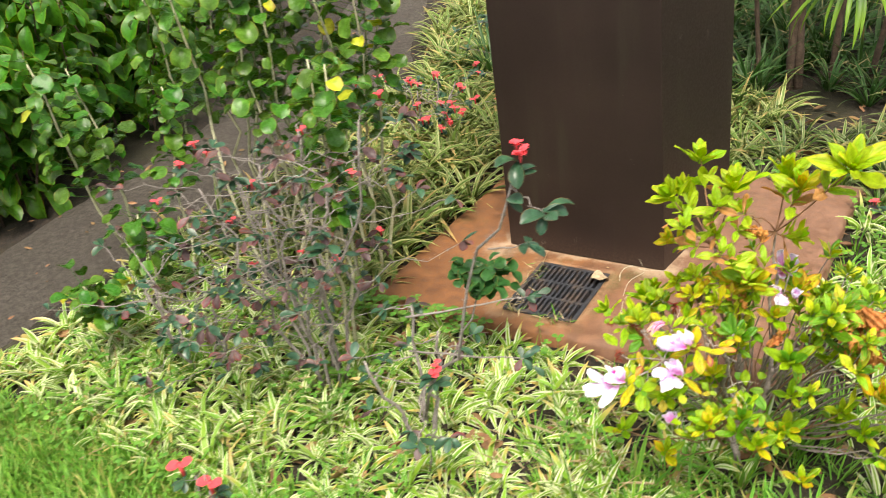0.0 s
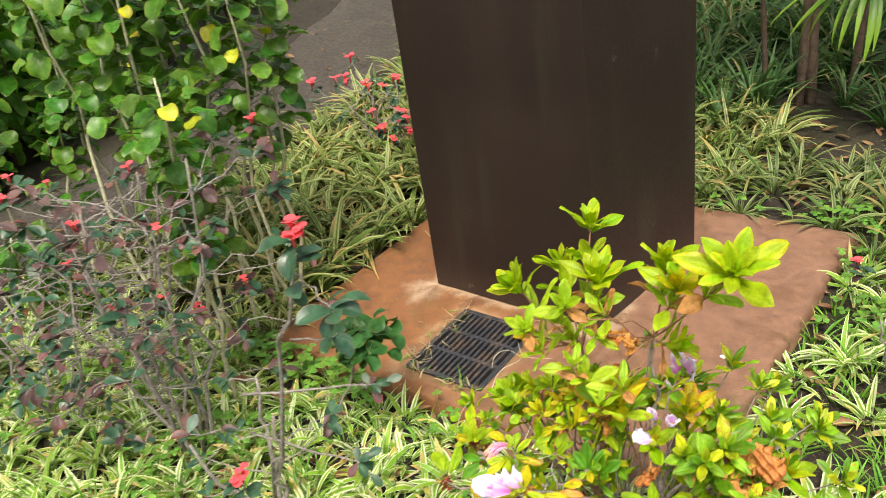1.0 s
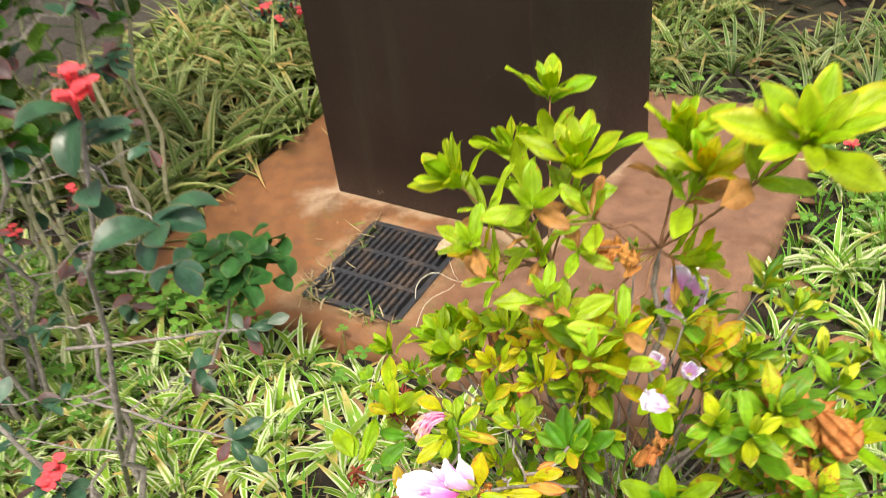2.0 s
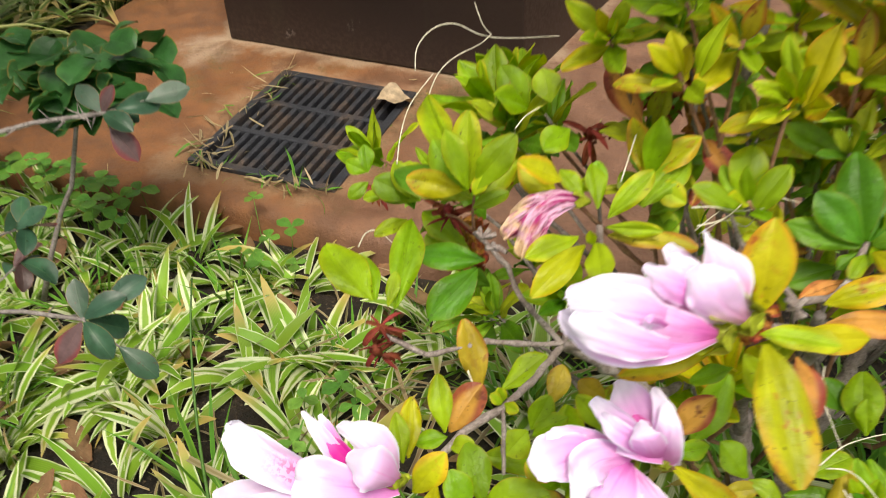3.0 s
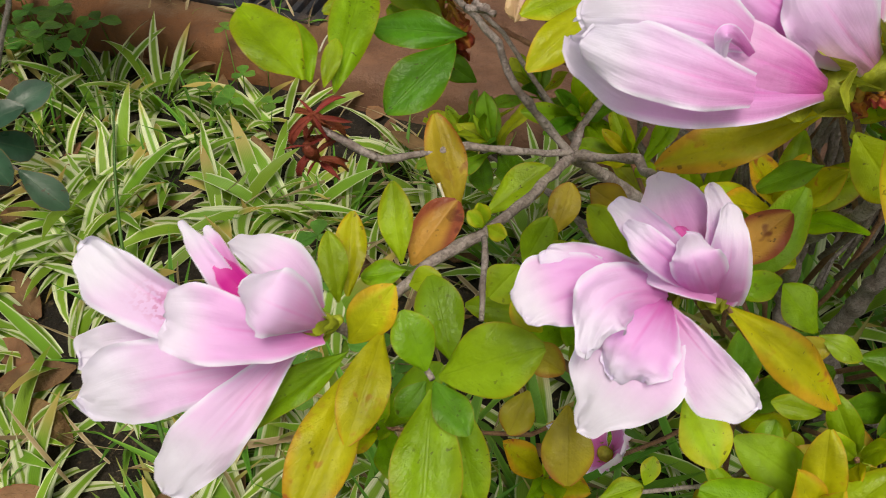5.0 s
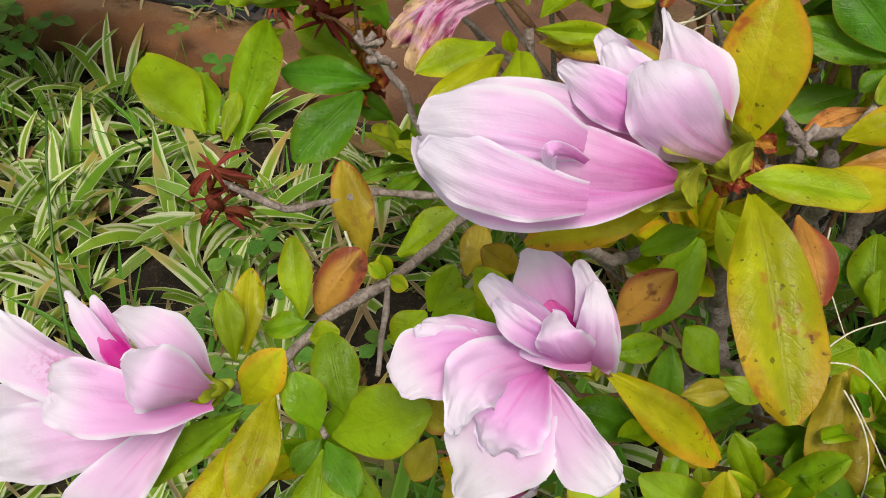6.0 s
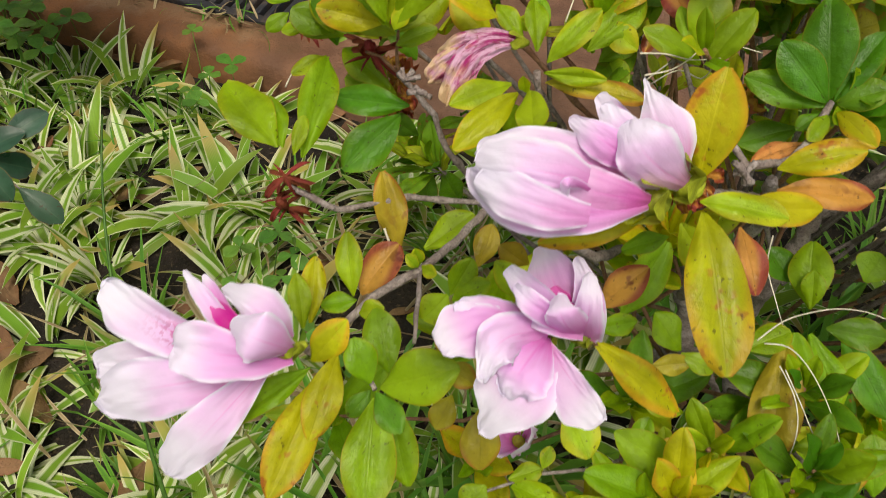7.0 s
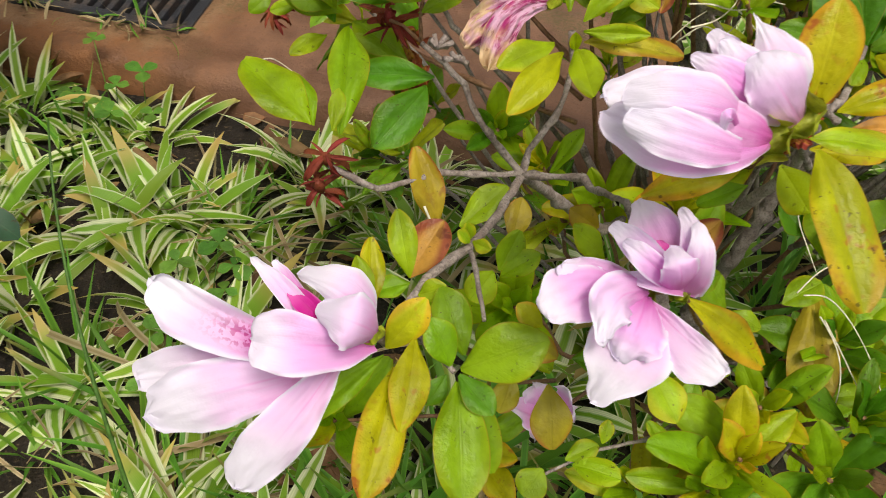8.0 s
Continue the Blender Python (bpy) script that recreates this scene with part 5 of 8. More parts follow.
def bloom_petal(bloom, base, mid, tip, one, other, facing, look_of, cup, curl, ruffle):
    """A petal whose midrib runs from base through mid to tip. one and other: half-widths in millimetres at five stations
    along it on its two sides; cup lifts the sides towards facing, curl rolls the rim, ruffle crinkles it."""
    petal_count[0] += 1
    seed = petal_count[0] * 1.37
    base, mid, tip, facing = Vector(base), Vector(mid), Vector(tip), Vector(facing)
    knee = mid * 2 - (base + tip) * 0.5
    length = (mid - base).length + (tip - mid).length
    stations = (0.0, 0.25, 0.5, 0.75, 0.92)
    rows, cols = 30, 9

    def half(ws, v):
        k = max(i for i in range(5) if stations[i] <= v + 1e-9)
        if k == 4:
            return 0.001 * ws[4] * math.sqrt(max(0.0, 1 - ((v - 0.92) / 0.08) ** 2)) ** 0.8
        t = (v - stations[k]) / (stations[k + 1] - stations[k])
        p, a, b, d = ws[max(k - 1, 0)], ws[k], ws[k + 1], ws[min(k + 2, 4)]
        return 0.0005 * (2 * a + (b - p) * t + (2 * p - 5 * a + 4 * b - d) * t * t + (3 * a - p - 3 * b + d) * t ** 3)

    vs, uvs, fs = [], [], []
    for i in range(rows + 1):
        v = 1 - (1 - i / rows) ** 1.5
        c = base * (1 - v) ** 2 + knee * 2 * v * (1 - v) + tip * v * v
        along = ((knee - base) * (1 - v) + (tip - knee) * v).normalized()
        z = (facing - along * facing.dot(along)).normalized()
        x = along.cross(z)
        for j in range(-cols, cols + 1):
            s = j / cols
            h = half(one if s > 0 else other, v)
            wide = max(half(one, v), half(other, v))
            edge = max(abs(s) ** 5 * min(1.0, 2 * v), max(0.0, v - 0.8) * 3.0 * (0.4 + 0.6 * s * s))
            q = 2.4 * s * wide / length * 4 + seed
            lift = cup * wide * s * s * 0.85 + curl * length * 0.16 * edge
            lift += ruffle * length * (0.030 * edge * math.sin(13 * v * (1.0 if s > 0 else 1.3) + 3 * s + seed) + 0.035 * edge * noise.noise((s * 4 + seed, v * 8, seed)))
            lift += ruffle * length * (0.026 * min(1.0, 2 * v) * noise.noise((q * 1.3, v * 1.6, seed)) + 0.020 * noise.noise((q * 3.0, v * 5.0, seed + 3)) + 0.011 * noise.noise((q * 7.0, v * 12.0, seed + 7)))
            lift -= 0.010 * length * math.exp(-(s * 6) ** 2) * min(1.0, 3 * v) * (1 - v)
            if look_of == "W":
                lift += length * min(1.0, 2 * v) * (0.03 * math.sin(s * 7 + seed + 2 * math.sin(4 * v)) + 0.03 * math.sin(12 * v + 5 * s + seed))
            slip = length * ruffle * 0.05 * max(0.0, v - 0.7) * (noise.noise((s * 3 + seed, 2.0, seed)) * 2 + 0.8 * math.sin(7 * s + seed))
            vs.append(c + x * h * s * (1 + 0.05 * ruffle * noise.noise((seed, v * 7.0, 3.0 if s > 0 else 8.0))) + z * lift + along * slip - base)
            uvs.append((0.5 + s / 2, v))
    w = 2 * cols + 1
    for i in range(rows):
        for j in range(w - 1):
            k = i * w + j
            fs.append((k, k + 1, k + w + 1, k + w))
    return part("petal", mesh("petal", (np.array([tuple(p) for p in vs]), fs, np.array(uvs)), PETALS[look_of]), bloom, m=Matrix.Translation(base))


def az_flower(at, axis, size, seed, spread_a=0.55, look_of="N", label="pale pink bloom"):
    """A whole bloom further from the path: five petals round an axis."""
    r = random.Random(seed)
    at, axis = Vector(at), Vector(axis).normalized()
    bloom = az_bloom(at, at + axis * 0.012, label)
    side = axis.orthogonal().normalized()
    for i in range(5):
        q = Matrix.Rotation(i * 1.257 + r.uniform(-0.15, 0.15), 3, axis) @ side
        d = (axis + q * spread_a * r.uniform(0.6, 1.3)).normalized()
        base = at + axis * 0.006 + q * 0.002
        az_petal(bloom, base, base + d * size * r.uniform(0.85, 1.1), r.uniform(0.45, 0.6), axis - q * 0.8, look_of, r.uniform(0.1, 0.4), r.uniform(-0.5, 0.2), r.choice("rrfp"))
    return bloom


def az_withered(at, size, n, seed, material=None, label="withered brown bloom"):
    """A crumpled dead bloom."""
    r = random.Random(seed)
    p = Vector(at)
    heart_m = mesh("withered_bloom", raw_tube([p + Vector((0, 0, -size * 0.4)), p, p + Vector((0.1, 0, 0.4)) * size], [0.0015, size * 0.16, size * 0.05], 7), material or AZ_BROWN)
    dead = part("withered_bloom", heart_m, azalea, label)
    for i in range(n):
        raw = raw_petal(r.uniform(0.5, 0.8), r.uniform(-1.6, 1.6), r.uniform(-1.5, 1.5), r.uniform(0, 9))
        v = raw[0].copy()
        v[:, 2] += 0.08 * np.sin(v[:, 0] * 30 + r.uniform(0, 6)) + 0.07 * np.sin(v[:, 1] * 14 + r.uniform(0, 6))
        q = p + Vector((r.uniform(-1, 1), r.uniform(-1, 1), r.uniform(-1, 1))) * size * 0.3
        part("dead_petal", mesh("dead_petal", (v, raw[1], raw[2]), material or AZ_BROWN), dead, m=aimed(q, r.uniform(0, 6.28), r.uniform(-1.4, 0.6), size * r.uniform(0.6, 1.0), r.uniform(-1, 1)))
    return dead


def az_star(at, size, n, seed, axis=(0, -0.3, 0.6)):
    """Old red sepals left after the bloom fell, with a few dark styles."""
    r = random.Random(seed)
    at, axis = Vector(at), Vector(axis).normalized()
    side = axis.orthogonal().normalized()
    hub = part("old_calyx", mesh("old_calyx", raw_tube([at - axis * 0.008, at, at + axis * 0.004], [0.0014, 0.0028, 0.0016], 7), SEPAL), azalea, "rust-red star of old sepals")
    for i in range(n * 2):
        q = Matrix.Rotation(i * 2.4 + r.uniform(-0.5, 0.5), 3, axis) @ side
        d = (q + axis * r.uniform(-1.2, 1.1)).normalized()
        base = at + axis * r.uniform(-0.012, 0.006)
        part("sepal", SEPALS[r.randrange(3)], hub, m=frame_of(base, base + d * size * r.uniform(0.6, 1.15), axis))
    return hub


SEPALS = [mesh("sepal", raw_blade(1.0, 0.075 + 0.02 * k, oval, 6, 1, 1.1, 0.3 + 0.8 * k, 0.9 * k - 0.7), SEPAL) for k in range(3)]

# main limbs from the foot
FORK = (0.879, -0.92, 0.392)
az_branch("trunk", wander(AZ_FOOT - Vector((0, 0, 0.03)), (0.985, -0.76, 0.20), 4, 0.05, rnd), 0.010, 0.007)
az_branch("trunk", wander(AZ_FOOT + Vector((0.05, 0.02, -0.03)), (1.06, -0.70, 0.26), 4, 0.05, rnd), 0.009, 0.006)
az_branch("limb", wander((0.985, -0.76, 0.20), FORK, 5, 0.04, rnd), 0.0046, 0.0030)
az_branch("limb", wander((0.985, -0.76, 0.19), (0.927, -0.72, 0.572), 6, 0.03, rnd), 0.005, 0.0032)
az_branch("limb", wander((1.06, -0.70, 0.25), (1.049, -0.70, 0.62), 6, 0.03, rnd), 0.0055, 0.0032)
az_branch("limb", wander((0.985, -0.76, 0.18), (1.0, -0.905, 0.44), 5, 0.04, rnd), 0.005, 0.003)
az_branch("limb", wander((1.06, -0.70, 0.24), (1.20, -0.74, 0.44), 5, 0.04, rnd), 0.005, 0.002)
az_branch("limb", wander((0.985, -0.76, 0.18), (0.78, -0.75, 0.40), 5, 0.04, rnd), 0.004, 0.0015)
az_branch("limb", wander((0.985, -0.76, 0.12), (1.07, -0.92, 0.26), 5, 0.04, rnd), 0.004, 0.0015)

# upper shoots with their whorls
TOP = ("lime", "lime", "lime", "green", "lime")
K1, K2 = (0.927, -0.72, 0.572), (1.049, -0.70, 0.62)


def shoot(start, end, n, size, tones, seed, axis=None, flat=0.85, r0=0.002):
    a, b = Vector(start), Vector(end)
    az_branch("twig", bezier(a, a.lerp(b, 0.3) + Vector((0, 0, -0.01)), a.lerp(b, 0.7) + Vector((0, 0, -0.008)), b, 7), r0, 0.0013, AZ_TWIG)
    az_rosette(b, axis or (b - a), n, size, tones, seed, flat)
    low = a.lerp(b, 0.72) + Vector((0, 0, -0.004))
    tagged(part("lower_whorl", mesh("lower_whorl", joined(whorl_raw(low, (b - a), 6, size * 0.95, random.Random(seed + 50))), AZ_WARM if end[2] > 0.5 else AZ_MIX), azalea), kind="stuff")


shoot(K1, (0.820, -0.476, 0.660), 12, 0.064, TOP, 301, (0, 0.1, 1))
shoot(K1, (0.811, -0.575, 0.623), 10, 0.064, TOP, 302, (-0.5, 0.2, 1))
shoot(K1, (0.852, -0.786, 0.718), 11, 0.061, TOP, 303, (-0.7, -0.2, 1))
shoot(K1, (0.963, -0.720, 0.725), 15, 0.069, TOP, 304, (0, 0, 1))
shoot(K2, (1.060, -0.670, 0.742), 13, 0.063, TOP, 305, (0, 0, 1), 0.4)
shoot(K2, (1.095, -0.712, 0.740), 10, 0.064, ("lime", "yellow", "yellow", "green"), 306, (0, -0.1, 1))
shoot(K2, (1.190, -0.736, 0.806), 14, 0.077, ("lime", "lime", "lime", "lime"), 307, (0.2, -0.5, 1), 1.15)
shoot(K1, (0.831, -0.729, 0.578), 8, 0.053, ("lime", "yellow", "yellow"), 308, (-0.6, -0.3, 0.6))
shoot(K2, (1.087, -0.699, 0.615), 7, 0.058, ("lime", "green"), 309, (0.8, 0.2, 0.3))
MID = ("lime", "green", "yellow", "yellow", "green", "ochre")
shoot((1.02, -0.74, 0.45), (1.032, -0.806, 0.556), 10, 0.063, MID, 310, (0, -0.4, 1))
shoot((1.0, -0.80, 0.38), (0.957, -0.886, 0.483), 5, 0.032, ("lime", "green"), 311, (-0.1, -0.5, 1))
shoot((1.0, -0.80, 0.38), (1.006, -0.805, 0.545), 9, 0.061, MID, 312, (0, -0.2, 1))
shoot((1.0, -0.82, 0.34), (1.026, -0.861, 0.455), 8, 0.038, ("deep", "green"), 313, (0.1, -0.4, 1))
shoot((0.90, -0.76, 0.32), (0.775, -0.745, 0.425), 10, 0.056, ("lime", "lime", "green"), 314, (-0.5, -0.2, 1))
shoot((0.90, -0.76, 0.34), (0.778, -0.70, 0.415), 9, 0.055, ("lime", "lime", "green"), 315, (-0.3, 0.2, 1))
shoot((0.90, -0.76, 0.30), (0.669, -0.728, 0.35), 8, 0.049, ("green", "lime"), 316, (-0.6, -0.2, 1))
shoot((1.12, -0.72, 0.34), (1.14, -0.671, 0.437), 11, 0.063, ("lime", "green", "green"), 317, (0.1, 0, 1))
shoot((1.12, -0.72, 0.36), (1.103, -0.692, 0.479), 9, 0.061, MID, 318, (0, -0.2, 1))
shoot((1.14, -0.72, 0.36), (1.19, -0.80, 0.47), 11, 0.055, ("deep", "green", "green"), 319, (0.2, -0.4, 1))
shoot((1.14, -0.72, 0.36), (1.13, -0.88, 0.43), 10, 0.055, ("deep", "green", "deep"), 320, (0.1, -0.6, 1))
shoot((1.16, -0.74, 0.36), (1.27, -0.70, 0.42), 10, 0.061, MID, 322, (0.5, 0, 1))
shoot((1.16, -0.74, 0.34), (1.30, -0.84, 0.36), 10, 0.067, MID, 323, (0.6, -0.3, 1))
shoot((1.05, -0.74, 0.34), (0.96, -0.68, 0.45), 9, 0.061, MID, 324, (-0.2, 0.2, 1))

# fuller middle and lower whorls
inner = random.Random(88)


def crown_height(x, y):
    """How high the shrub's leaves reach over a spot."""
    return 0.58 - 1.5 * ((x - 1.08) ** 2 + 1.3 * (y + 0.74) ** 2) - 0.25 * max(0.0, -0.93 - y)


for k in range(120):
    a, q = inner.uniform(0, 6.28), 0.36 * math.sqrt(inner.uniform(0.02, 1))
    x, y = 1.10 + q * math.cos(a), -0.76 + q * 0.8 * math.sin(a)
    top = crown_height(x, y)
    z = max(0.04, top * (inner.uniform(0.75, 1.0) if k % 3 else inner.uniform(0.2, 0.7)))
    p = Vector((x, y, z))
    a0 = AZ_FOOT.lerp(p, 0.4) + Vector((0, 0, 0.05))
    axis = Vector((math.cos(a) * 0.5, math.sin(a) * 0.5 - 0.25, 1))
    bough = raw_tube(wander(a0, p, 4, 0.05, inner), [0.0022, 0.002, 0.0018, 0.0015, 0.0012], 5)
    leaves = joined(whorl_raw(p, axis, inner.randrange(8, 12), inner.uniform(0.036, 0.056), inner))
    if x < 0.98 and y < -0.82 and z > 0.2 or y < -0.86 and (z > 0.27 or k % 3 == 0):
        continue  # the front stays open round the blooms
    part("twig", mesh("twig", bough, AZ_BARK), azalea)
    tagged(part("inner_whorl", mesh("inner_whorl", leaves, AZ_MIX), azalea), kind="stuff")

# blooms further back, dead blooms, old sepals
az_flower((1.045, -0.58, 0.45), (0.2, -0.6, 0.7), 0.055, 401, 0.7)
az_flower((1.08, -0.75, 0.49), (-0.3, -0.4, 0.9), 0.030, 402, 0.2, "L")
az_flower((1.107, -0.761, 0.50), (0.2, -0.4, 0.9), 0.030, 403, 0.2, "L")
az_flower((1.12, -0.85, 0.545), (-0.5, -0.3, 0.4), 0.032, 404, 0.2, "L")
az_flower((0.922, -0.970, 0.261), (-0.2, -0.3, 0.9), 0.036, 406, 0.4, "N", "faded pink bloom low in the shrub")
az_withered((1.026, -0.746, 0.64), 0.035, 9, 411)
az_withered((1.235, -0.749, 0.49), 0.058, 16, 412)
az_withered((1.26, -0.79, 0.43), 0.05, 12, 418)
az_withered((1.19, -0.70, 0.42), 0.035, 8, 413)
az_withered((0.905, -0.727, 0.445), 0.03, 7, 414)
az_withered((1.0, -0.80, 0.50), 0.03, 6, 415)
az_withered((0.97, -0.70, 0.52), 0.03, 6, 416)
az_withered((1.09, -0.81, 0.44), 0.028, 6, 417)
az_star((0.8036, -0.9816, 0.435), 0.014, 8, 421)
az_star((0.8010, -0.9860, 0.424), 0.013, 7, 427)
az_star((0.808, -0.905, 0.455), 0.016, 8, 422)
az_star((0.849, -0.76, 0.426), 0.020, 8, 423)
az_star((0.694, -0.769, 0.345), 0.016, 8, 424)
az_star((0.80, -0.87, 0.45), 0.016, 7, 425)
az_star((0.885, -0.73, 0.44), 0.018, 7, 426)


def mid_whorl(at, axis, seed):
    """A whorl on a thin twig that joins the nearest upper limb."""
    r = random.Random(seed)
    p = Vector(at)
    limb = min((Vector(K1), Vector(K2), Vector((0.985, -0.76, 0.30)), Vector((1.06, -0.70, 0.40))), key=lambda q: (q - p).length)
    part("twig", mesh("twig", raw_tube(wander(limb, p, 4, 0.06, r), [0.002, 0.0018, 0.0016, 0.0014, 0.0012], 5), AZ_TWIG), azalea)
    tagged(part("mid_whorl", mesh("mid_whorl", joined(whorl_raw(p, axis, r.randrange(5, 9), r.uniform(0.040, 0.056), r)), AZ_WARM), azalea), kind="stuff")




def az_stub(at, seed):
    """Knobbly grey scars where old blooms broke off."""
    r = random.Random(seed)
    p = Vector(at)
    for i in range(6):
        d = Vector((r.uniform(-1, 1), r.uniform(-1, 1), r.uniform(-0.2, 1))).normalized()
        part("stub", mesh("stub", raw_tube([p, p + d * 0.0025, p + d * r.uniform(0.004, 0.008)], [0.0015, 0.0011, r.uniform(0.0009, 0.0017)], 6), AZ_BARK), azalea)


def low_whorl(at, axis, size, seed, tones=None):
    """Single leaves round a thin shoot that leaves the trunk low down."""
    r = random.Random(seed)
    p = Vector(at)
    root = AZ_FOOT.lerp(p, 0.35) + Vector((0, 0, 0.03))
    part("twig", mesh("twig", raw_tube(wander(root, p, 4, 0.06, r), [0.002, 0.0018, 0.0016, 0.0014, 0.0012], 5), AZ_TWIG), azalea)
    az_rosette(p, axis, r.randrange(7, 11), size, tones or r.choice((("green", "lime", "yellow"), ("green", "lime", "green"), ("lime", "yellow", "green", "green"), ("lime", "deep", "green"))), seed, 0.9)

# fuller leaves between the upper shoots
mid_whorl((0.9, -0.846, 0.688), (-0.04, -0.53, 1), 700)
mid_whorl((0.945, -0.812, 0.699), (-0.43, -0.03, 1), 701)
mid_whorl((0.993, -0.763, 0.694), (-0.59, -0.4, 1), 702)
mid_whorl((0.993, -0.788, 0.666), (0.48, -0.82, 1), 703)
mid_whorl((0.973, -0.83, 0.631), (0.07, -0.28, 1), 704)
mid_whorl((0.912, -0.828, 0.637), (-0.55, -0.52, 1), 705)
mid_whorl((0.994, -0.835, 0.613), (0.24, -0.45, 1), 706)
mid_whorl((0.955, -0.812, 0.726), (0.27, -0.74, 1), 707)
mid_whorl((0.943, -0.78, 0.64), (-0.31, -0.79, 1), 708)
mid_whorl((1.034, -0.858, 0.596), (0.01, 0.02, 1), 709)
mid_whorl((1.059, -0.827, 0.617), (0.11, -0.13, 1), 710)
# low whorls at the shrub's foot
low_whorl((1.003, -1.006, 0.327), (-0.12, -0.3, 1), 0.040, 800)
low_whorl((1.012, -0.975, 0.327), (-0.4, -0.67, 1), 0.034, 801)
low_whorl((1.052, -0.992, 0.306), (-0.23, -0.73, 1), 0.040, 804, ("deep", "green", "deep"))
low_whorl((1.05, -0.923, 0.328), (-0.22, -0.25, 1), 0.040, 805, ("deep", "green", "deep"))
low_whorl((0.967, -1.005, 0.28), (-0.3, -0.19, 1), 0.038, 806)
low_whorl((1.036, -0.923, 0.303), (0.1, -0.8, 1), 0.038, 811, ("deep", "green", "deep"))
low_whorl((1.061, -0.967, 0.327), (0.08, -0.18, 1), 0.040, 812, ("deep", "green", "deep"))
low_whorl((0.994, -1.014, 0.308), (-0.3, -0.89, 1), 0.036, 813)
low_whorl((0.924, -0.827, 0.296), (-0.48, -0.83, 1), 0.036, 815)
low_whorl((0.957, -0.842, 0.292), (-0.08, -0.58, 1), 0.036, 817)
low_whorl((0.851, -0.794, 0.31), (0.08, -0.76, 1), 0.036, 819)
low_whorl((0.884, -0.818, 0.31), (-0.45, -0.46, 1), 0.034, 821)
low_whorl((0.903, -0.801, 0.544), (-0.39, -0.3, 0.8), 0.036, 880, ("lime", "yellow", "lime"))
low_whorl((0.937, -0.821, 0.534), (0.2, -0.83, 0.8), 0.036, 881, ("lime", "ochre", "yellow"))
low_whorl((0.959, -0.8, 0.545), (-0.04, -0.33, 0.8), 0.036, 882, ("lime", "yellow", "lime"))
low_whorl((0.911, -0.845, 0.523), (-0.41, -0.53, 0.8), 0.036, 883, ("lime", "ochre", "yellow"))
low_whorl((0.965, -0.848, 0.52), (-0.57, -0.68, 0.8), 0.036, 884, ("lime", "yellow", "lime"))
low_whorl((0.993, -0.825, 0.529), (-0.06, -0.55, 0.8), 0.036, 885, ("lime", "ochre", "yellow"))
low_whorl((0.859, -0.775, 0.503), (0.02, -0.85, 0.8), 0.036, 886, ("lime", "yellow", "lime"))
low_whorl((0.971, -0.91, 0.25), (0.01, -0.21, 1), 0.048, 840)
low_whorl((1.08, -0.903, 0.2), (0.23, -0.54, 1), 0.048, 841)
low_whorl((1.175, -0.885, 0.12), (0.06, -0.11, 1), 0.048, 842)
low_whorl((1.227, -0.787, 0.25), (0.22, -0.89, 1), 0.048, 843)
low_whorl((1.276, -0.783, 0.2), (0.42, -0.64, 1), 0.048, 844)
low_whorl((0.888, -0.926, 0.3), (0.09, -0.73, 1), 0.048, 845)
low_whorl((1.129, -0.83, 0.3), (0.1, -0.64, 1), 0.048, 846)
low_whorl((1.008, -0.789, 0.36), (-0.22, -0.4, 1), 0.048, 847)
low_whorl((1.201, -0.758, 0.36), (-0.21, -0.27, 1), 0.048, 848)
low_whorl((1.252, -0.697, 0.42), (-0.28, -0.28, 1), 0.048, 849)
low_whorl((0.882, -0.913, 0.12), (0.43, -0.5, 1), 0.048, 850)
low_whorl((1.155, -0.776, 0.42), (0.34, -0.7, 1), 0.048, 851)
low_whorl((1.067, -0.751, 0.44), (0.36, -0.56, 1), 0.048, 852)
low_whorl((0.965, -0.851, 0.33), (-0.09, -0.13, 1), 0.048, 853)
low_whorl((0.794, -0.963, 0.2), (0.06, -0.6, 1), 0.048, 854)
low_whorl((1.283, -0.683, 0.25), (0.47, -0.6, 1), 0.048, 855)
low_whorl((1.122, -0.827, 0.2), (0.3, -0.76, 1), 0.048, 856)
az_withered((0.9708, -0.9802, 0.4978), 0.011, 8, 451, AZ_RUST, "brown shrivelled calyx remains")
az_withered((0.9661, -0.9909, 0.4985), 0.009, 8, 452, AZ_RUST, "brown shrivelled calyx remains")
az_withered((0.981, -0.8593, 0.4494), 0.014, 8, 453, AZ_RUST, "brown shrivelled calyx remains")
az_withered((0.8115, -0.8853, 0.4154), 0.018, 8, 454, AZ_RUST, "brown shrivelled calyx remains")
az_withered((0.8054, -0.8782, 0.423), 0.014, 8, 455, AZ_RUST, "brown shrivelled calyx remains")
az_stub((0.8339, -0.9234, 0.4569), 461)
az_stub((0.8434, -0.9261, 0.4544), 462)
az_stub((0.9456, -0.8795, 0.4707), 463)
az_stub((0.9851, -0.9589, 0.4867), 464)
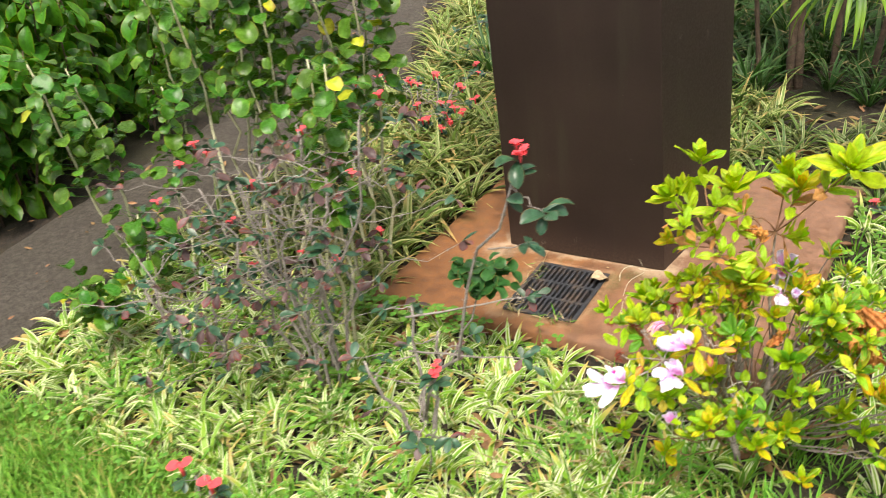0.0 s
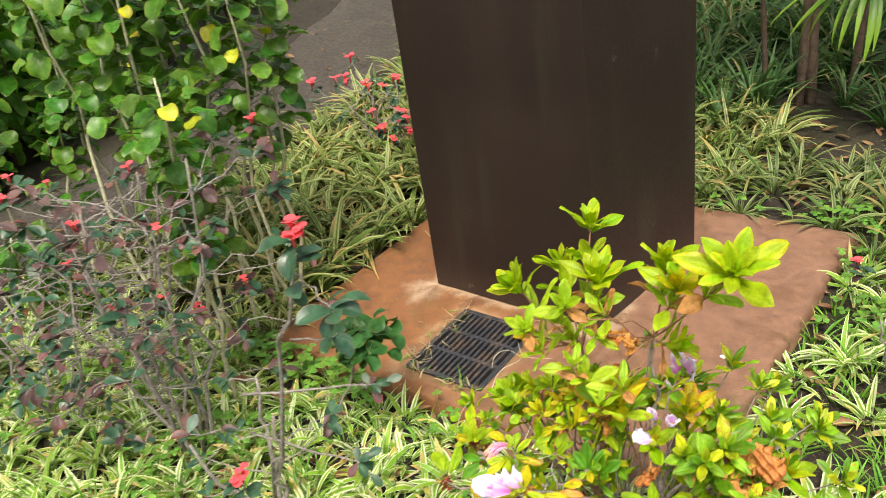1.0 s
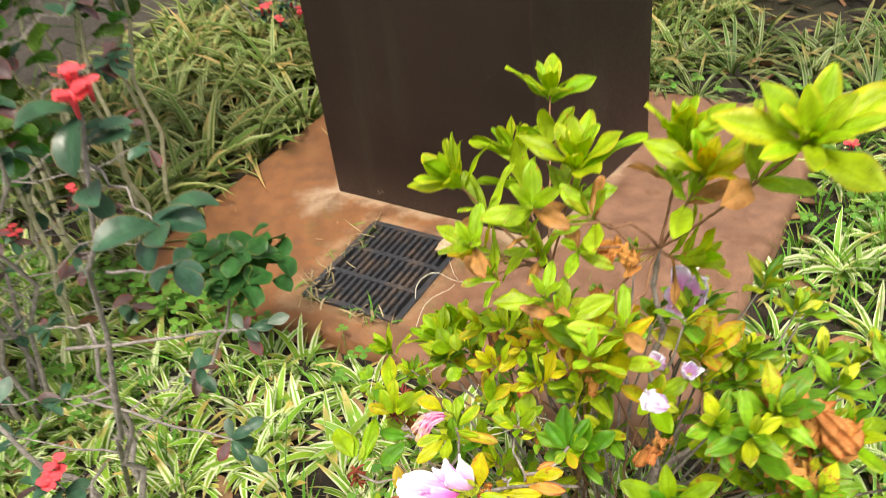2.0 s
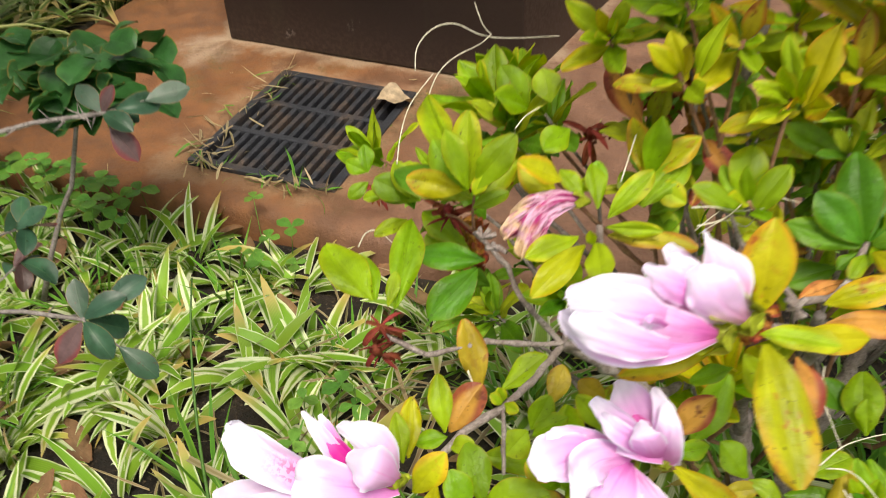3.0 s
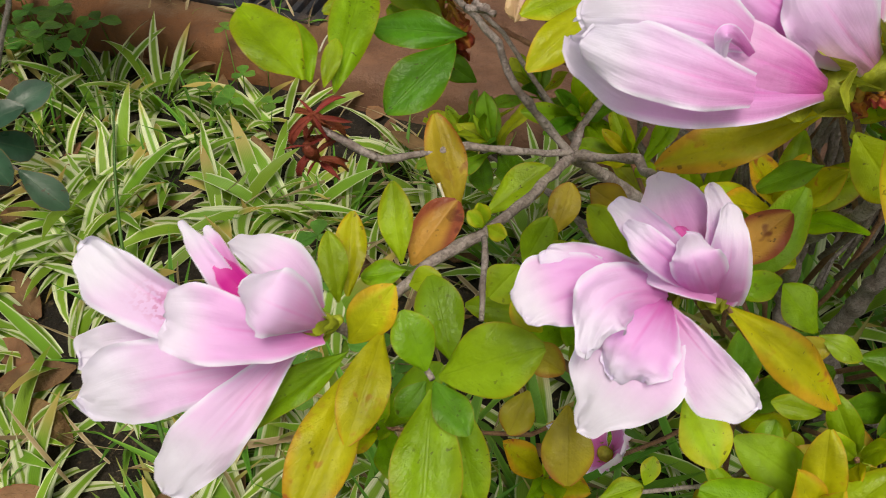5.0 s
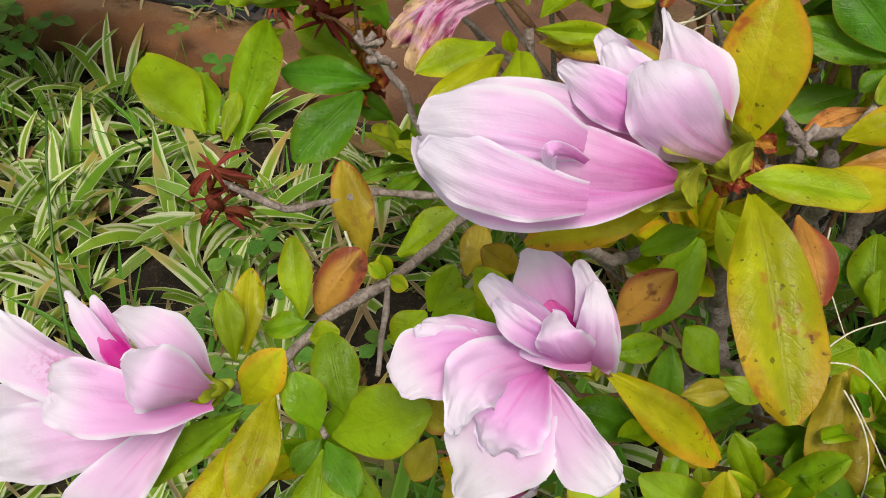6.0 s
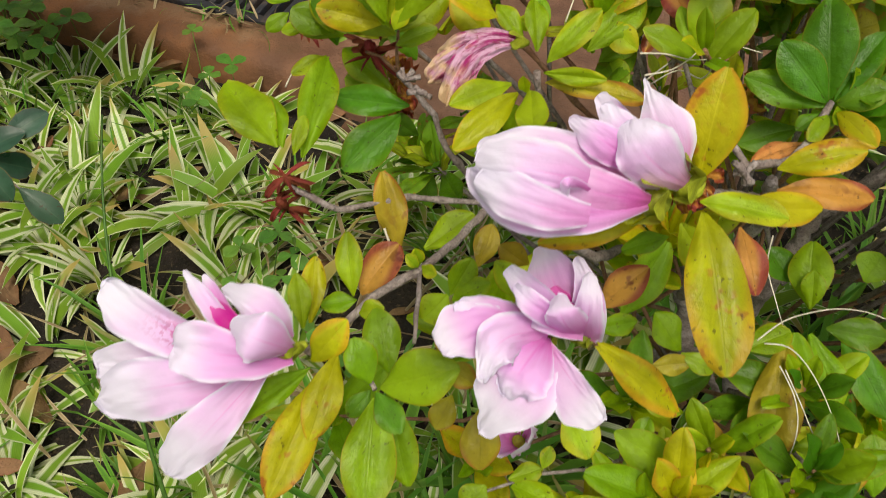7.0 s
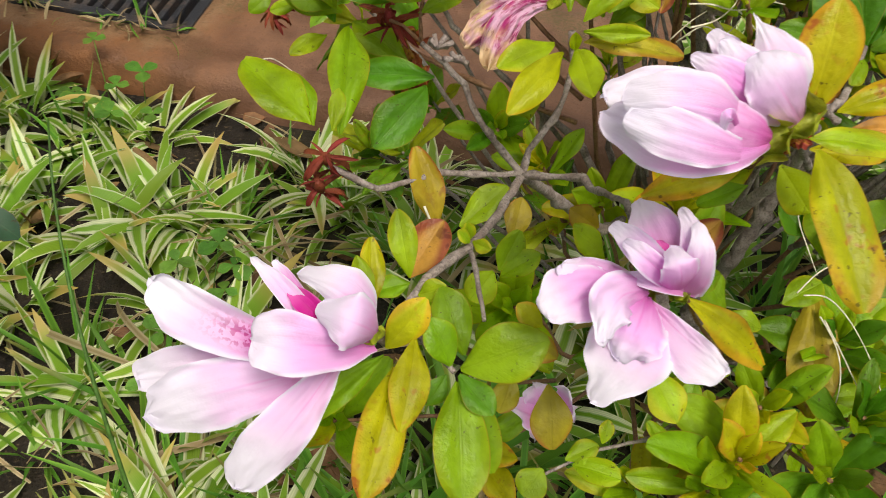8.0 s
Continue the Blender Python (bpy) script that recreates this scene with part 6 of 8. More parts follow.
# branches that show
az_branch("branch", [(0.879, -0.9201, 0.3924), (0.8627, -0.934, 0.3996), (0.8443, -0.9449, 0.4058), (0.8333, -0.9604, 0.4112), (0.8226, -0.9743, 0.4166), (0.8142, -0.9796, 0.4256), (0.8048, -0.9834, 0.4333)], 0.0017, 0.0014)
az_branch("branch", [(0.8815, -0.9199, 0.3891), (0.8691, -0.9205, 0.4031), (0.8561, -0.9259, 0.4241), (0.8465, -0.9182, 0.436), (0.8354, -0.9124, 0.4415), (0.8237, -0.9078, 0.4463)], 0.0019, 0.0015)
az_branch("branch", [(0.8788, -0.9192, 0.3906), (0.8741, -0.952, 0.3972), (0.8703, -0.9689, 0.4006), (0.8658, -0.9821, 0.4019), (0.8573, -0.9954, 0.4018), (0.852, -1.0047, 0.4013), (0.8481, -1.024, 0.4028), (0.8459, -1.0429, 0.4067), (0.8404, -1.0464, 0.4149)], 0.0023, 0.0021)
az_branch("branch", [(0.866, -0.9825, 0.4016), (0.871, -0.995, 0.4032), (0.8752, -1.0078, 0.4047), (0.88, -1.0209, 0.4045)], 0.0013, 0.0010)
az_branch("branch", [(0.8475, -1.023, 0.4011), (0.8605, -1.0368, 0.4018), (0.8739, -1.0467, 0.4028)], 0.0012, 0.0010)
az_branch("twig", [(0.8237, -0.9078, 0.4463), (0.8218, -0.9043, 0.4564), (0.8221, -0.9029, 0.4666)], 0.0011, 0.0008, AZ_TWIG)
az_branch("twig", [(0.8237, -0.9078, 0.4463), (0.8148, -0.9084, 0.4539), (0.8106, -0.9136, 0.4589)], 0.0009, 0.0008, AZ_TWIG)
az_branch("branch", [(0.9884, -0.9287, 0.4544), (0.987, -0.9256, 0.4613), (0.9789, -0.919, 0.4653), (0.9632, -0.905, 0.4643), (0.9556, -0.8866, 0.4618), (0.9488, -0.8621, 0.4573), (0.9501, -0.8556, 0.4621)], 0.0017, 0.0013)
az_branch("branch", [(0.987, -0.9248, 0.4606), (0.9954, -0.9191, 0.46), (1.0042, -0.9078, 0.4558), (1.0108, -0.8869, 0.4547), (1.0137, -0.8726, 0.4628)], 0.0019, 0.0019)
az_branch("branch", [(1.0189, -0.8613, 0.3829), (0.9965, -0.9085, 0.4311), (0.9825, -0.9547, 0.471), (0.9723, -0.9838, 0.4943), (0.9676, -0.9895, 0.4992)], 0.0023, 0.0019)
az_branch("branch", [(0.8788, -0.9192, 0.3906), (0.894, -0.9238, 0.398), (0.9075, -0.9312, 0.4076), (0.9111, -0.9375, 0.408), (0.924, -0.9754, 0.4395), (0.9372, -1.0003, 0.4417), (0.9486, -1.017, 0.4431)], 0.0017, 0.0014)
az_branch("branch", [(0.8789, -0.9196, 0.3902), (0.8795, -0.9093, 0.3984), (0.8886, -0.9037, 0.416), (0.8917, -0.903, 0.4355), (0.8917, -0.8996, 0.4448), (0.8885, -0.8985, 0.4599)], 0.0019, 0.0014)
az_branch("twig", [(0.9802, -0.986, 0.3735), (0.9587, -1.0068, 0.4164), (0.9487, -1.0163, 0.441), (0.9361, -1.0223, 0.4427)], 0.0009, 0.0008, AZ_TWIG)
az_branch("branch", [(1.0343, -0.9715, 0.2755), (1.041, -0.9617, 0.2879), (1.058, -0.955, 0.2947), (1.0746, -0.9485, 0.3014)], 0.0012, 0.0010)
az_branch("branch", [(0.9851, -0.9675, 0.2942), (0.9636, -0.9936, 0.3063), (0.9391, -1.0108, 0.3133), (0.9186, -1.0258, 0.3076)], 0.0011, 0.0008)
# leaves whose places are known one by one
az_leaf((0.794, -0.9725, 0.4429), (0.7579, -0.9529, 0.453), "green", (0.4, -0.45, 0.83), 1, 1.25)
az_leaf((0.7928, -0.9666, 0.4375), (0.7771, -0.9484, 0.4479), "green", (0.29, -0.55, 0.81), 1, 1.12)
az_leaf((0.8057, -0.9714, 0.4401), (0.7958, -0.9237, 0.458), "green", (0.39, -0.5, 0.8), 3, 0.73)
az_leaf((0.8039, -0.9751, 0.4444), (0.8022, -0.9593, 0.4537), "lime", (0.39, -0.49, 0.81), 0, 0.99)
az_leaf((0.8305, -0.9214, 0.4331), (0.8148, -0.9528, 0.4193), "deep", (0.4, -0.56, 0.78), 3, 1.20)
az_leaf((0.8318, -0.913, 0.4329), (0.7942, -0.9204, 0.4321), "deep", (0.31, -0.69, 0.7), 1, 0.98)
az_leaf((0.8157, -0.9006, 0.4282), (0.7868, -0.8907, 0.4386), "green", (0.3, -0.54, 0.8), 3, 1.18)
az_leaf((0.8227, -0.9069, 0.4672), (0.8004, -0.9112, 0.4773), "lime", (0.29, -0.63, 0.72), 3, 1.23)
az_leaf((0.8136, -0.8904, 0.457), (0.769, -0.8887, 0.459), "deep", (0.3, -0.71, 0.66), 1, 1.02)
az_leaf((0.8217, -0.9015, 0.4653), (0.8365, -0.8757, 0.4749), "lime", (0.44, -0.67, 0.64), 1, 1.20)
az_leaf((0.823, -0.9071, 0.4736), (0.83, -0.9006, 0.4832), "green", (0.4, -0.63, 0.68), 3, 1.82)
az_leaf((0.8229, -0.9065, 0.4608), (0.8383, -0.8939, 0.4662), "lime", (0.13, -0.49, 0.89), 0, 1.33)
az_leaf((0.7464, -0.857, 0.419), (0.7338, -0.8648, 0.4166), "green", (0.41, -0.62, 0.68), 0, 1.31)
az_leaf((0.8828, -0.9182, 0.4657), (0.8631, -0.9419, 0.4659), "lime", (0.07, -0.48, 0.91), 0, 1.08)
az_leaf((0.8874, -0.9219, 0.4652), (0.8709, -0.9566, 0.4555), "yellow", (0.2, -0.58, 0.82), 2, 0.98)
az_leaf((0.8924, -0.9206, 0.4673), (0.9031, -0.9479, 0.4656), "lime", (0.03, -0.64, 0.81), 3, 1.05)
az_leaf((0.8925, -0.8979, 0.4658), (0.9093, -0.8765, 0.4845), "lime", (0.08, -0.62, 0.79), 3, 0.86)
az_leaf((0.8854, -0.8905, 0.4647), (0.8766, -0.8717, 0.4788), "green", (0.42, -0.53, 0.79), 3, 1.00)
az_leaf((0.8934, -0.9056, 0.4659), (0.9211, -0.9037, 0.4693), "lime", (0.15, -0.8, 0.65), 1, 0.71)
az_leaf((0.8944, -0.9045, 0.4598), (0.9381, -0.8935, 0.4551), "ochre", (0.07, -0.4, 0.97), 0, 0.80)
az_leaf((0.8621, -0.8841, 0.46), (0.8397, -0.8815, 0.4758), "yellow", (0.14, -0.75, 0.67), 3, 1.24)
az_leaf((0.8767, -0.8845, 0.4644), (0.8605, -0.8756, 0.474), "lime", (0.29, -0.52, 0.83), 3, 1.09)
az_leaf((0.8916, -0.9261, 0.4697), (0.8905, -0.9293, 0.4807), "lime", (0.12, -0.63, 0.79), 2, 1.26)
az_leaf((0.9025, -0.8588, 0.4479), (0.9215, -0.8296, 0.4657), "lime", (0.14, -0.67, 0.73), 3, 0.94)
az_leaf((0.9049, -0.8356, 0.4262), (0.9197, -0.8178, 0.4361), "green", (0.13, -0.66, 0.74), 3, 1.31)
az_leaf((0.9044, -0.832, 0.4228), (0.9227, -0.8418, 0.4223), "green", (0.05, -0.71, 0.72), 2, 2.03)
az_leaf((0.9009, -0.8337, 0.4291), (0.8837, -0.8228, 0.4433), "green", (0.28, -0.52, 0.84), 0, 1.70)
az_leaf((0.9301, -0.8293, 0.45), (0.9272, -0.8407, 0.4416), "rust", (-0.05, -0.64, 0.78), 1, 1.39)
az_leaf((0.9504, -0.8551, 0.4624), (0.9531, -0.8359, 0.4837), "green", (0.31, -0.68, 0.71), 2, 1.96)
az_leaf((0.9489, -0.8557, 0.4624), (0.9395, -0.8446, 0.4744), "green", (0.16, -0.61, 0.78), 0, 1.17)
az_leaf((0.9527, -0.8568, 0.463), (0.971, -0.8426, 0.4767), "green", (0.07, -0.71, 0.71), 1, 0.96)
az_leaf((1.0126, -0.8735, 0.4651), (1.0001, -0.849, 0.4982), "deep", (-0.19, -0.69, 0.71), 2, 1.43)
az_leaf((1.0117, -0.8751, 0.4641), (0.9862, -0.8675, 0.4835), "deep", (-0.06, -0.66, 0.75), 0, 1.47)
az_leaf((1.0149, -0.8717, 0.4632), (1.0272, -0.8464, 0.4851), "deep", (-0.32, -0.58, 0.78), 3, 0.92)
az_leaf((1.0167, -0.8722, 0.4622), (1.0344, -0.8671, 0.4727), "deep", (-0.13, -0.61, 0.79), 0, 1.81)
az_leaf((1.0115, -0.8738, 0.4612), (0.976, -0.8735, 0.466), "deep", (-0.07, -0.86, 0.59), 1, 1.02)
az_leaf((1.0111, -0.8768, 0.4589), (1.0032, -0.886, 0.4539), "deep", (-0.2, -0.55, 0.84), 3, 1.39)
az_leaf((1.0137, -0.8805, 0.4617), (1.0085, -0.8955, 0.4578), "lime", (0.18, -0.71, 0.75), 0, 1.40)
az_leaf((1.0167, -0.8816, 0.4652), (1.0342, -0.8978, 0.4651), "yellow", (-0.07, -0.59, 0.82), 0, 1.35)
az_leaf((1.0168, -0.8056, 0.4552), (1.0304, -0.7956, 0.459), "ochre", (-0.07, -0.7, 0.7), 2, 3.07)
az_leaf((0.9702, -0.9896, 0.5062), (0.9687, -0.9741, 0.5405), "yellow", (0, -0.62, 0.8), 2, 1.39)
az_leaf((0.9748, -0.9984, 0.5003), (0.9963, -1.0406, 0.4752), "yellow", (0.06, -0.49, 0.93), 0, 1.07)
az_leaf((0.9726, -0.9933, 0.4998), (1.0015, -0.9876, 0.498), "lime", (-0.07, -0.39, 0.98), 0, 1.10)
az_leaf((0.9826, -0.9662, 0.4749), (1.0167, -0.9479, 0.4697), "yellow", (0.03, -0.8, 0.7), 0, 0.88)
az_leaf((0.9994, -0.9429, 0.4686), (1.0355, -0.93, 0.4651), "rust", (-0.13, -0.5, 0.89), 3, 0.79)
az_leaf((0.9603, -0.9929, 0.4907), (0.9245, -1.0126, 0.4781), "yellow", (0.18, -0.69, 0.78), 2, 0.79)
az_leaf((0.9688, -0.9888, 0.4835), (0.9845, -0.9913, 0.4672), "lime", (-0.18, -0.75, 0.75), 0, 1.71)
az_leaf((0.9895, -0.9692, 0.4703), (1.0016, -0.9883, 0.4576), "rust", (0.04, -0.51, 0.91), 2, 1.37)
az_leaf((0.9663, -0.9708, 0.4564), (0.9501, -0.9747, 0.4451), "green", (-0.09, -0.37, 1), 1, 1.18)
az_leaf((0.998, -0.9274, 0.4657), (1.0279, -0.9174, 0.4777), "yellow", (-0.12, -0.56, 0.84), 3, 0.97)
az_leaf((1.0093, -0.8841, 0.4469), (0.989, -0.9029, 0.4447), "brown", (-0.11, -0.56, 0.85), 3, 0.74)
az_leaf((1.0064, -0.8554, 0.4314), (0.9825, -0.8709, 0.4263), "deep", (-0.08, -0.57, 0.84), 0, 1.34)
az_leaf((0.9473, -0.9865, 0.4206), (0.9619, -0.9711, 0.4363), "rust", (-0, -0.49, 0.92), 2, 1.50)
az_leaf((0.9558, -0.9647, 0.3918), (0.9657, -0.9368, 0.4179), "green", (0.27, -0.58, 0.87), 1, 1.09)
az_leaf((0.9487, -1.0054, 0.4313), (0.9641, -0.9951, 0.4308), "green", (0.17, -0.71, 0.81), 3, 1.08)
az_leaf((0.9496, -1.0126, 0.4344), (0.9892, -1.0102, 0.4014), "yellow", (-0.01, -0.48, 0.94), 2, 0.78)
az_leaf((0.9202, -1.0014, 0.4302), (0.9055, -0.9988, 0.4449), "lime", (0.21, -0.35, 0.98), 0, 1.35)
az_leaf((0.9158, -0.9849, 0.4318), (0.9031, -0.986, 0.4401), "ochre", (0.07, -0.76, 0.77), 2, 1.94)
az_leaf((0.947, -1.0178, 0.3952), (0.9618, -1.0328, 0.3838), "lime", (0.24, -0.25, 1.04), 1, 1.65)
az_leaf((0.9023, -1.0278, 0.4171), (0.8913, -1.0246, 0.4232), "yellow", (0.15, -0.45, 0.95), 2, 1.92)
az_leaf((0.8957, -1.0271, 0.4065), (0.9107, -1.0292, 0.4027), "ochre", (0.13, -0.47, 0.95), 2, 1.89)
az_leaf((0.8759, -1.0463, 0.4051), (0.9056, -1.0353, 0.4206), "green", (0.25, -0.51, 0.91), 2, 1.72)
az_leaf((0.876, -1.0511, 0.4038), (0.8878, -1.089, 0.3853), "green", (0.14, -0.35, 1.01), 0, 1.30)
az_leaf((0.8771, -1.0411, 0.3957), (0.8956, -1.0649, 0.368), "green", (-0.05, -0.51, 0.98), 0, 0.96)
az_leaf((0.8724, -1.0478, 0.4076), (0.8618, -1.0396, 0.4229), "green", (0.28, -0.34, 0.97), 2, 1.83)
az_leaf((0.8756, -1.0361, 0.4002), (0.861, -1.0174, 0.4147), "green", (0.26, -0.38, 0.96), 2, 1.54)
az_leaf((0.8711, -1.0459, 0.399), (0.8658, -1.0566, 0.3919), "deep", (0.39, -0.41, 0.92), 2, 1.84)
az_leaf((0.8761, -1.0504, 0.407), (0.8919, -1.0615, 0.4037), "deep", (0.26, -0.28, 1.01), 1, 1.40)
az_leaf((0.8479, -1.0504, 0.4133), (0.8596, -1.0385, 0.4324), "yellow", (0.44, -0.45, 0.88), 2, 1.51)
az_leaf((0.8582, -1.0461, 0.4188), (0.8612, -1.0792, 0.4069), "yellow", (0.36, -0.33, 0.95), 2, 1.14)
az_leaf((0.8527, -1.0555, 0.4103), (0.8547, -1.102, 0.3958), "yellow", (0.49, -0.29, 0.94), 3, 0.86)
az_leaf((0.8366, -1.036, 0.4112), (0.8285, -1.0227, 0.4285), "lime", (0.53, -0.25, 0.92), 0, 1.05)
az_leaf((0.8372, -1.0307, 0.4087), (0.8301, -1.0094, 0.4255), "yellow", (0.18, -0.46, 0.93), 1, 0.89)
az_leaf((0.847, -1.049, 0.4067), (0.8203, -1.0766, 0.3875), "green", (0.21, -0.29, 1.01), 1, 0.70)
az_leaf((0.8466, -1.0098, 0.4067), (0.836, -0.9913, 0.4251), "lime", (0.12, -0.53, 0.91), 2, 1.15)
az_leaf((0.8462, -1.0061, 0.3993), (0.8322, -1.0138, 0.3975), "green", (0.21, -0.34, 0.98), 1, 1.54)
az_leaf((0.8437, -0.9971, 0.3915), (0.8527, -0.9747, 0.4068), "rust", (0.01, -0.42, 0.99), 0, 1.74)
az_leaf((0.8516, -1.0151, 0.4036), (0.8624, -1.012, 0.4093), "lime", (0.35, -0.63, 0.81), 2, 2.12)
az_leaf((0.8489, -0.9656, 0.3915), (0.8318, -0.9463, 0.4192), "ochre", (0.21, -0.52, 0.88), 1, 0.97)
az_leaf((0.8572, -0.9552, 0.3841), (0.874, -0.9341, 0.3959), "lime", (-0.02, -0.4, 1), 1, 1.24)
az_leaf((0.8795, -0.9773, 0.3857), (0.8849, -0.965, 0.4006), "green", (0.39, -0.51, 0.86), 1, 1.60)
az_leaf((0.8808, -0.9789, 0.384), (0.8957, -0.9695, 0.3936), "green", (0.06, -0.39, 0.99), 3, 1.29)
az_leaf((0.877, -0.975, 0.3817), (0.8696, -0.9875, 0.3739), "green", (0.43, -0.54, 0.84), 0, 2.62)
az_leaf((0.8651, -0.9804, 0.4036), (0.8634, -0.9805, 0.4146), "lime", (0.12, -0.54, 0.89), 1, 1.40)
az_leaf((0.8667, -0.9815, 0.4048), (0.8754, -0.9854, 0.4069), "lime", (0.13, -0.66, 0.83), 1, 1.60)
az_leaf((0.866, -0.9836, 0.406), (0.8603, -0.9842, 0.4126), "lime", (0.27, -0.31, 0.98), 2, 1.92)
az_leaf((0.8805, -0.9421, 0.3675), (0.8813, -0.9247, 0.3814), "ochre", (0.34, -0.49, 0.88), 0, 1.54)
az_leaf((0.9107, -1.0186, 0.3689), (0.9178, -1.038, 0.351), "ochre", (0.06, -0.39, 1), 2, 1.77)
az_leaf((0.8953, -1.0146, 0.3638), (0.8927, -1.0281, 0.3536), "ochre", (0.27, -0.39, 0.97), 3, 1.62)
az_leaf((1.0104, -0.9839, 0.3047), (0.9681, -0.9822, 0.3274), "lime", (-0.04, -0.43, 0.98), 2, 1.18)
az_leaf((1.0115, -0.9835, 0.3047), (1.0129, -0.9658, 0.3266), "lime", (-0.2, -0.4, 0.98), 3, 1.02)
az_leaf((1.0155, -0.9785, 0.3022), (1.0121, -0.9542, 0.3204), "ochre", (-0.35, -0.44, 0.95), 3, 1.32)
az_leaf((1.0066, -0.9869, 0.3036), (0.9756, -1.0072, 0.3048), "ochre", (0.07, -0.55, 0.94), 3, 0.84)
az_leaf((1.0117, -0.9893, 0.3079), (1.0019, -1.0047, 0.3118), "lime", (-0.05, -0.39, 1), 0, 1.91)
az_leaf((1.0357, -0.904, 0.3403), (1.0438, -0.9572, 0.3039), "ochre", (-0.15, -0.47, 0.93), 3, 0.88)
az_leaf((1.0467, -0.8932, 0.3351), (1.0702, -0.9203, 0.319), "green", (0.08, -0.36, 1.02), 1, 1.09)
az_leaf((0.9856, -0.9465, 0.3574), (0.9692, -0.9414, 0.3733), "green", (0.11, -0.35, 1.01), 3, 1.55)
az_leaf((0.9864, -0.9499, 0.361), (1.0032, -0.9508, 0.3551), "lime", (-0.05, -0.5, 0.93), 2, 1.50)
az_leaf((0.9747, -0.9601, 0.3565), (0.9919, -0.9514, 0.3581), "ochre", (0.07, -0.65, 0.86), 1, 1.31)
az_leaf((1.0445, -0.877, 0.3356), (1.0363, -0.8511, 0.3591), "green", (-0.33, -0.58, 0.82), 2, 1.71)
az_leaf((1.0446, -0.8795, 0.3402), (1.0399, -0.8692, 0.3566), "green", (-0.38, -0.58, 0.82), 1, 1.47)
az_leaf((1.0328, -0.8633, 0.3371), (1.0162, -0.8551, 0.349), "deep", (0.07, -0.4, 0.98), 1, 1.98)
az_leaf((1.054, -0.8878, 0.3371), (1.0836, -0.8833, 0.3381), "deep", (-0.15, -0.56, 0.87), 3, 1.27)
az_leaf((1.0624, -0.8868, 0.3353), (1.0947, -0.915, 0.3155), "deep", (-0.16, -0.49, 0.91), 0, 1.16)
az_leaf((1.0171, -0.9241, 0.3458), (1.0348, -0.9097, 0.352), "lime", (-0.22, -0.37, 0.97), 0, 1.87)
az_leaf((1.0535, -0.9423, 0.3038), (1.0753, -0.9355, 0.3051), "lime", (-0.2, -0.31, 1.01), 2, 1.61)
az_leaf((1.0857, -0.9557, 0.2987), (1.0805, -0.9395, 0.3134), "ochre", (-0.17, -0.43, 0.95), 0, 1.81)
az_leaf((0.9965, -0.9635, 0.3336), (0.9774, -0.9675, 0.3364), "lime", (0, -0.69, 0.85), 3, 1.09)
az_leaf((0.998, -0.9636, 0.3331), (1.0078, -0.9585, 0.3341), "lime", (-0.1, -0.37, 0.99), 0, 1.96)
az_leaf((1.0961, -0.9515, 0.2988), (1.0872, -0.93, 0.319), "green", (0.08, -0.4, 1.01), 2, 1.77)
az_leaf((1.0675, -0.8561, 0.3454), (1.0715, -0.8423, 0.3553), "green", (0.03, -0.61, 0.85), 3, 2.61)
az_leaf((0.9178, -1.0239, 0.3094), (0.9109, -1.0356, 0.3021), "green", (0.18, -0.37, 1), 0, 2.79)
az_leaf((0.9272, -1.0178, 0.3114), (0.9408, -1.0079, 0.3152), "lime", (-0.08, -0.2, 1.08), 1, 1.51)
az_leaf((0.9302, -1.0238, 0.3188), (0.9519, -1.0274, 0.3223), "green", (0.07, -0.17, 1.08), 0, 1.72)
az_leaf((0.9415, -1.0127, 0.3243), (0.9421, -1.0038, 0.3313), "lime", (0.3, -0.39, 0.99), 2, 1.82)
az_leaf((0.977, -1.0022, 0.3084), (0.9613, -0.9929, 0.3208), "lime", (0.13, -0.25, 1.05), 1, 1.18)
az_leaf((0.9793, -0.9804, 0.3121), (0.9822, -0.9655, 0.3232), "green", (-0.03, -0.42, 0.98), 0, 1.57)
az_leaf((0.9946, -0.9666, 0.3052), (0.9904, -0.9602, 0.3117), "lime", (-0.28, -0.53, 0.92), 3, 1.60)
az_leaf((0.8266, -0.9234, 0.485), (0.807, -0.9184, 0.5068), "green", (0.11, -0.75, 0.66), 2, 1.62)
az_leaf((0.8287, -0.9265, 0.4883), (0.8232, -0.9106, 0.5227), "lime", (-0.07, -0.74, 0.7), 3, 0.94)
az_leaf((0.83, -0.9265, 0.4878), (0.8477, -0.9118, 0.5147), "green", (0.3, -0.71, 0.65), 2, 1.22)
az_leaf((0.8308, -0.9344, 0.4943), (0.8184, -0.9285, 0.5213), "green", (0.37, -0.54, 0.77), 0, 1.00)
az_leaf((0.8265, -0.9243, 0.484), (0.7759, -0.8535, 0.4902), "lime", (-0, -0.8, 0.63), 1, 0.38)
az_leaf((0.8244, -0.9243, 0.485), (0.7991, -0.9347, 0.4933), "yellow", (0.23, -0.83, 0.57), 0, 1.33)
az_leaf((0.8317, -0.9275, 0.486), (0.8357, -0.9234, 0.4959), "lime", (0.37, -0.68, 0.67), 0, 1.86)
az_leaf((0.7692, -0.8705, 0.4299), (0.7487, -0.8754, 0.4418), "green", (0.26, -0.6, 0.75), 0, 1.87)
az_leaf((0.7723, -0.8743, 0.4321), (0.7599, -0.8678, 0.4522), "green", (0.17, -0.69, 0.71), 3, 1.20)
az_leaf((0.7255, -0.8417, 0.4193), (0.7114, -0.8424, 0.425), "green", (0.25, -0.81, 0.58), 2, 2.01)
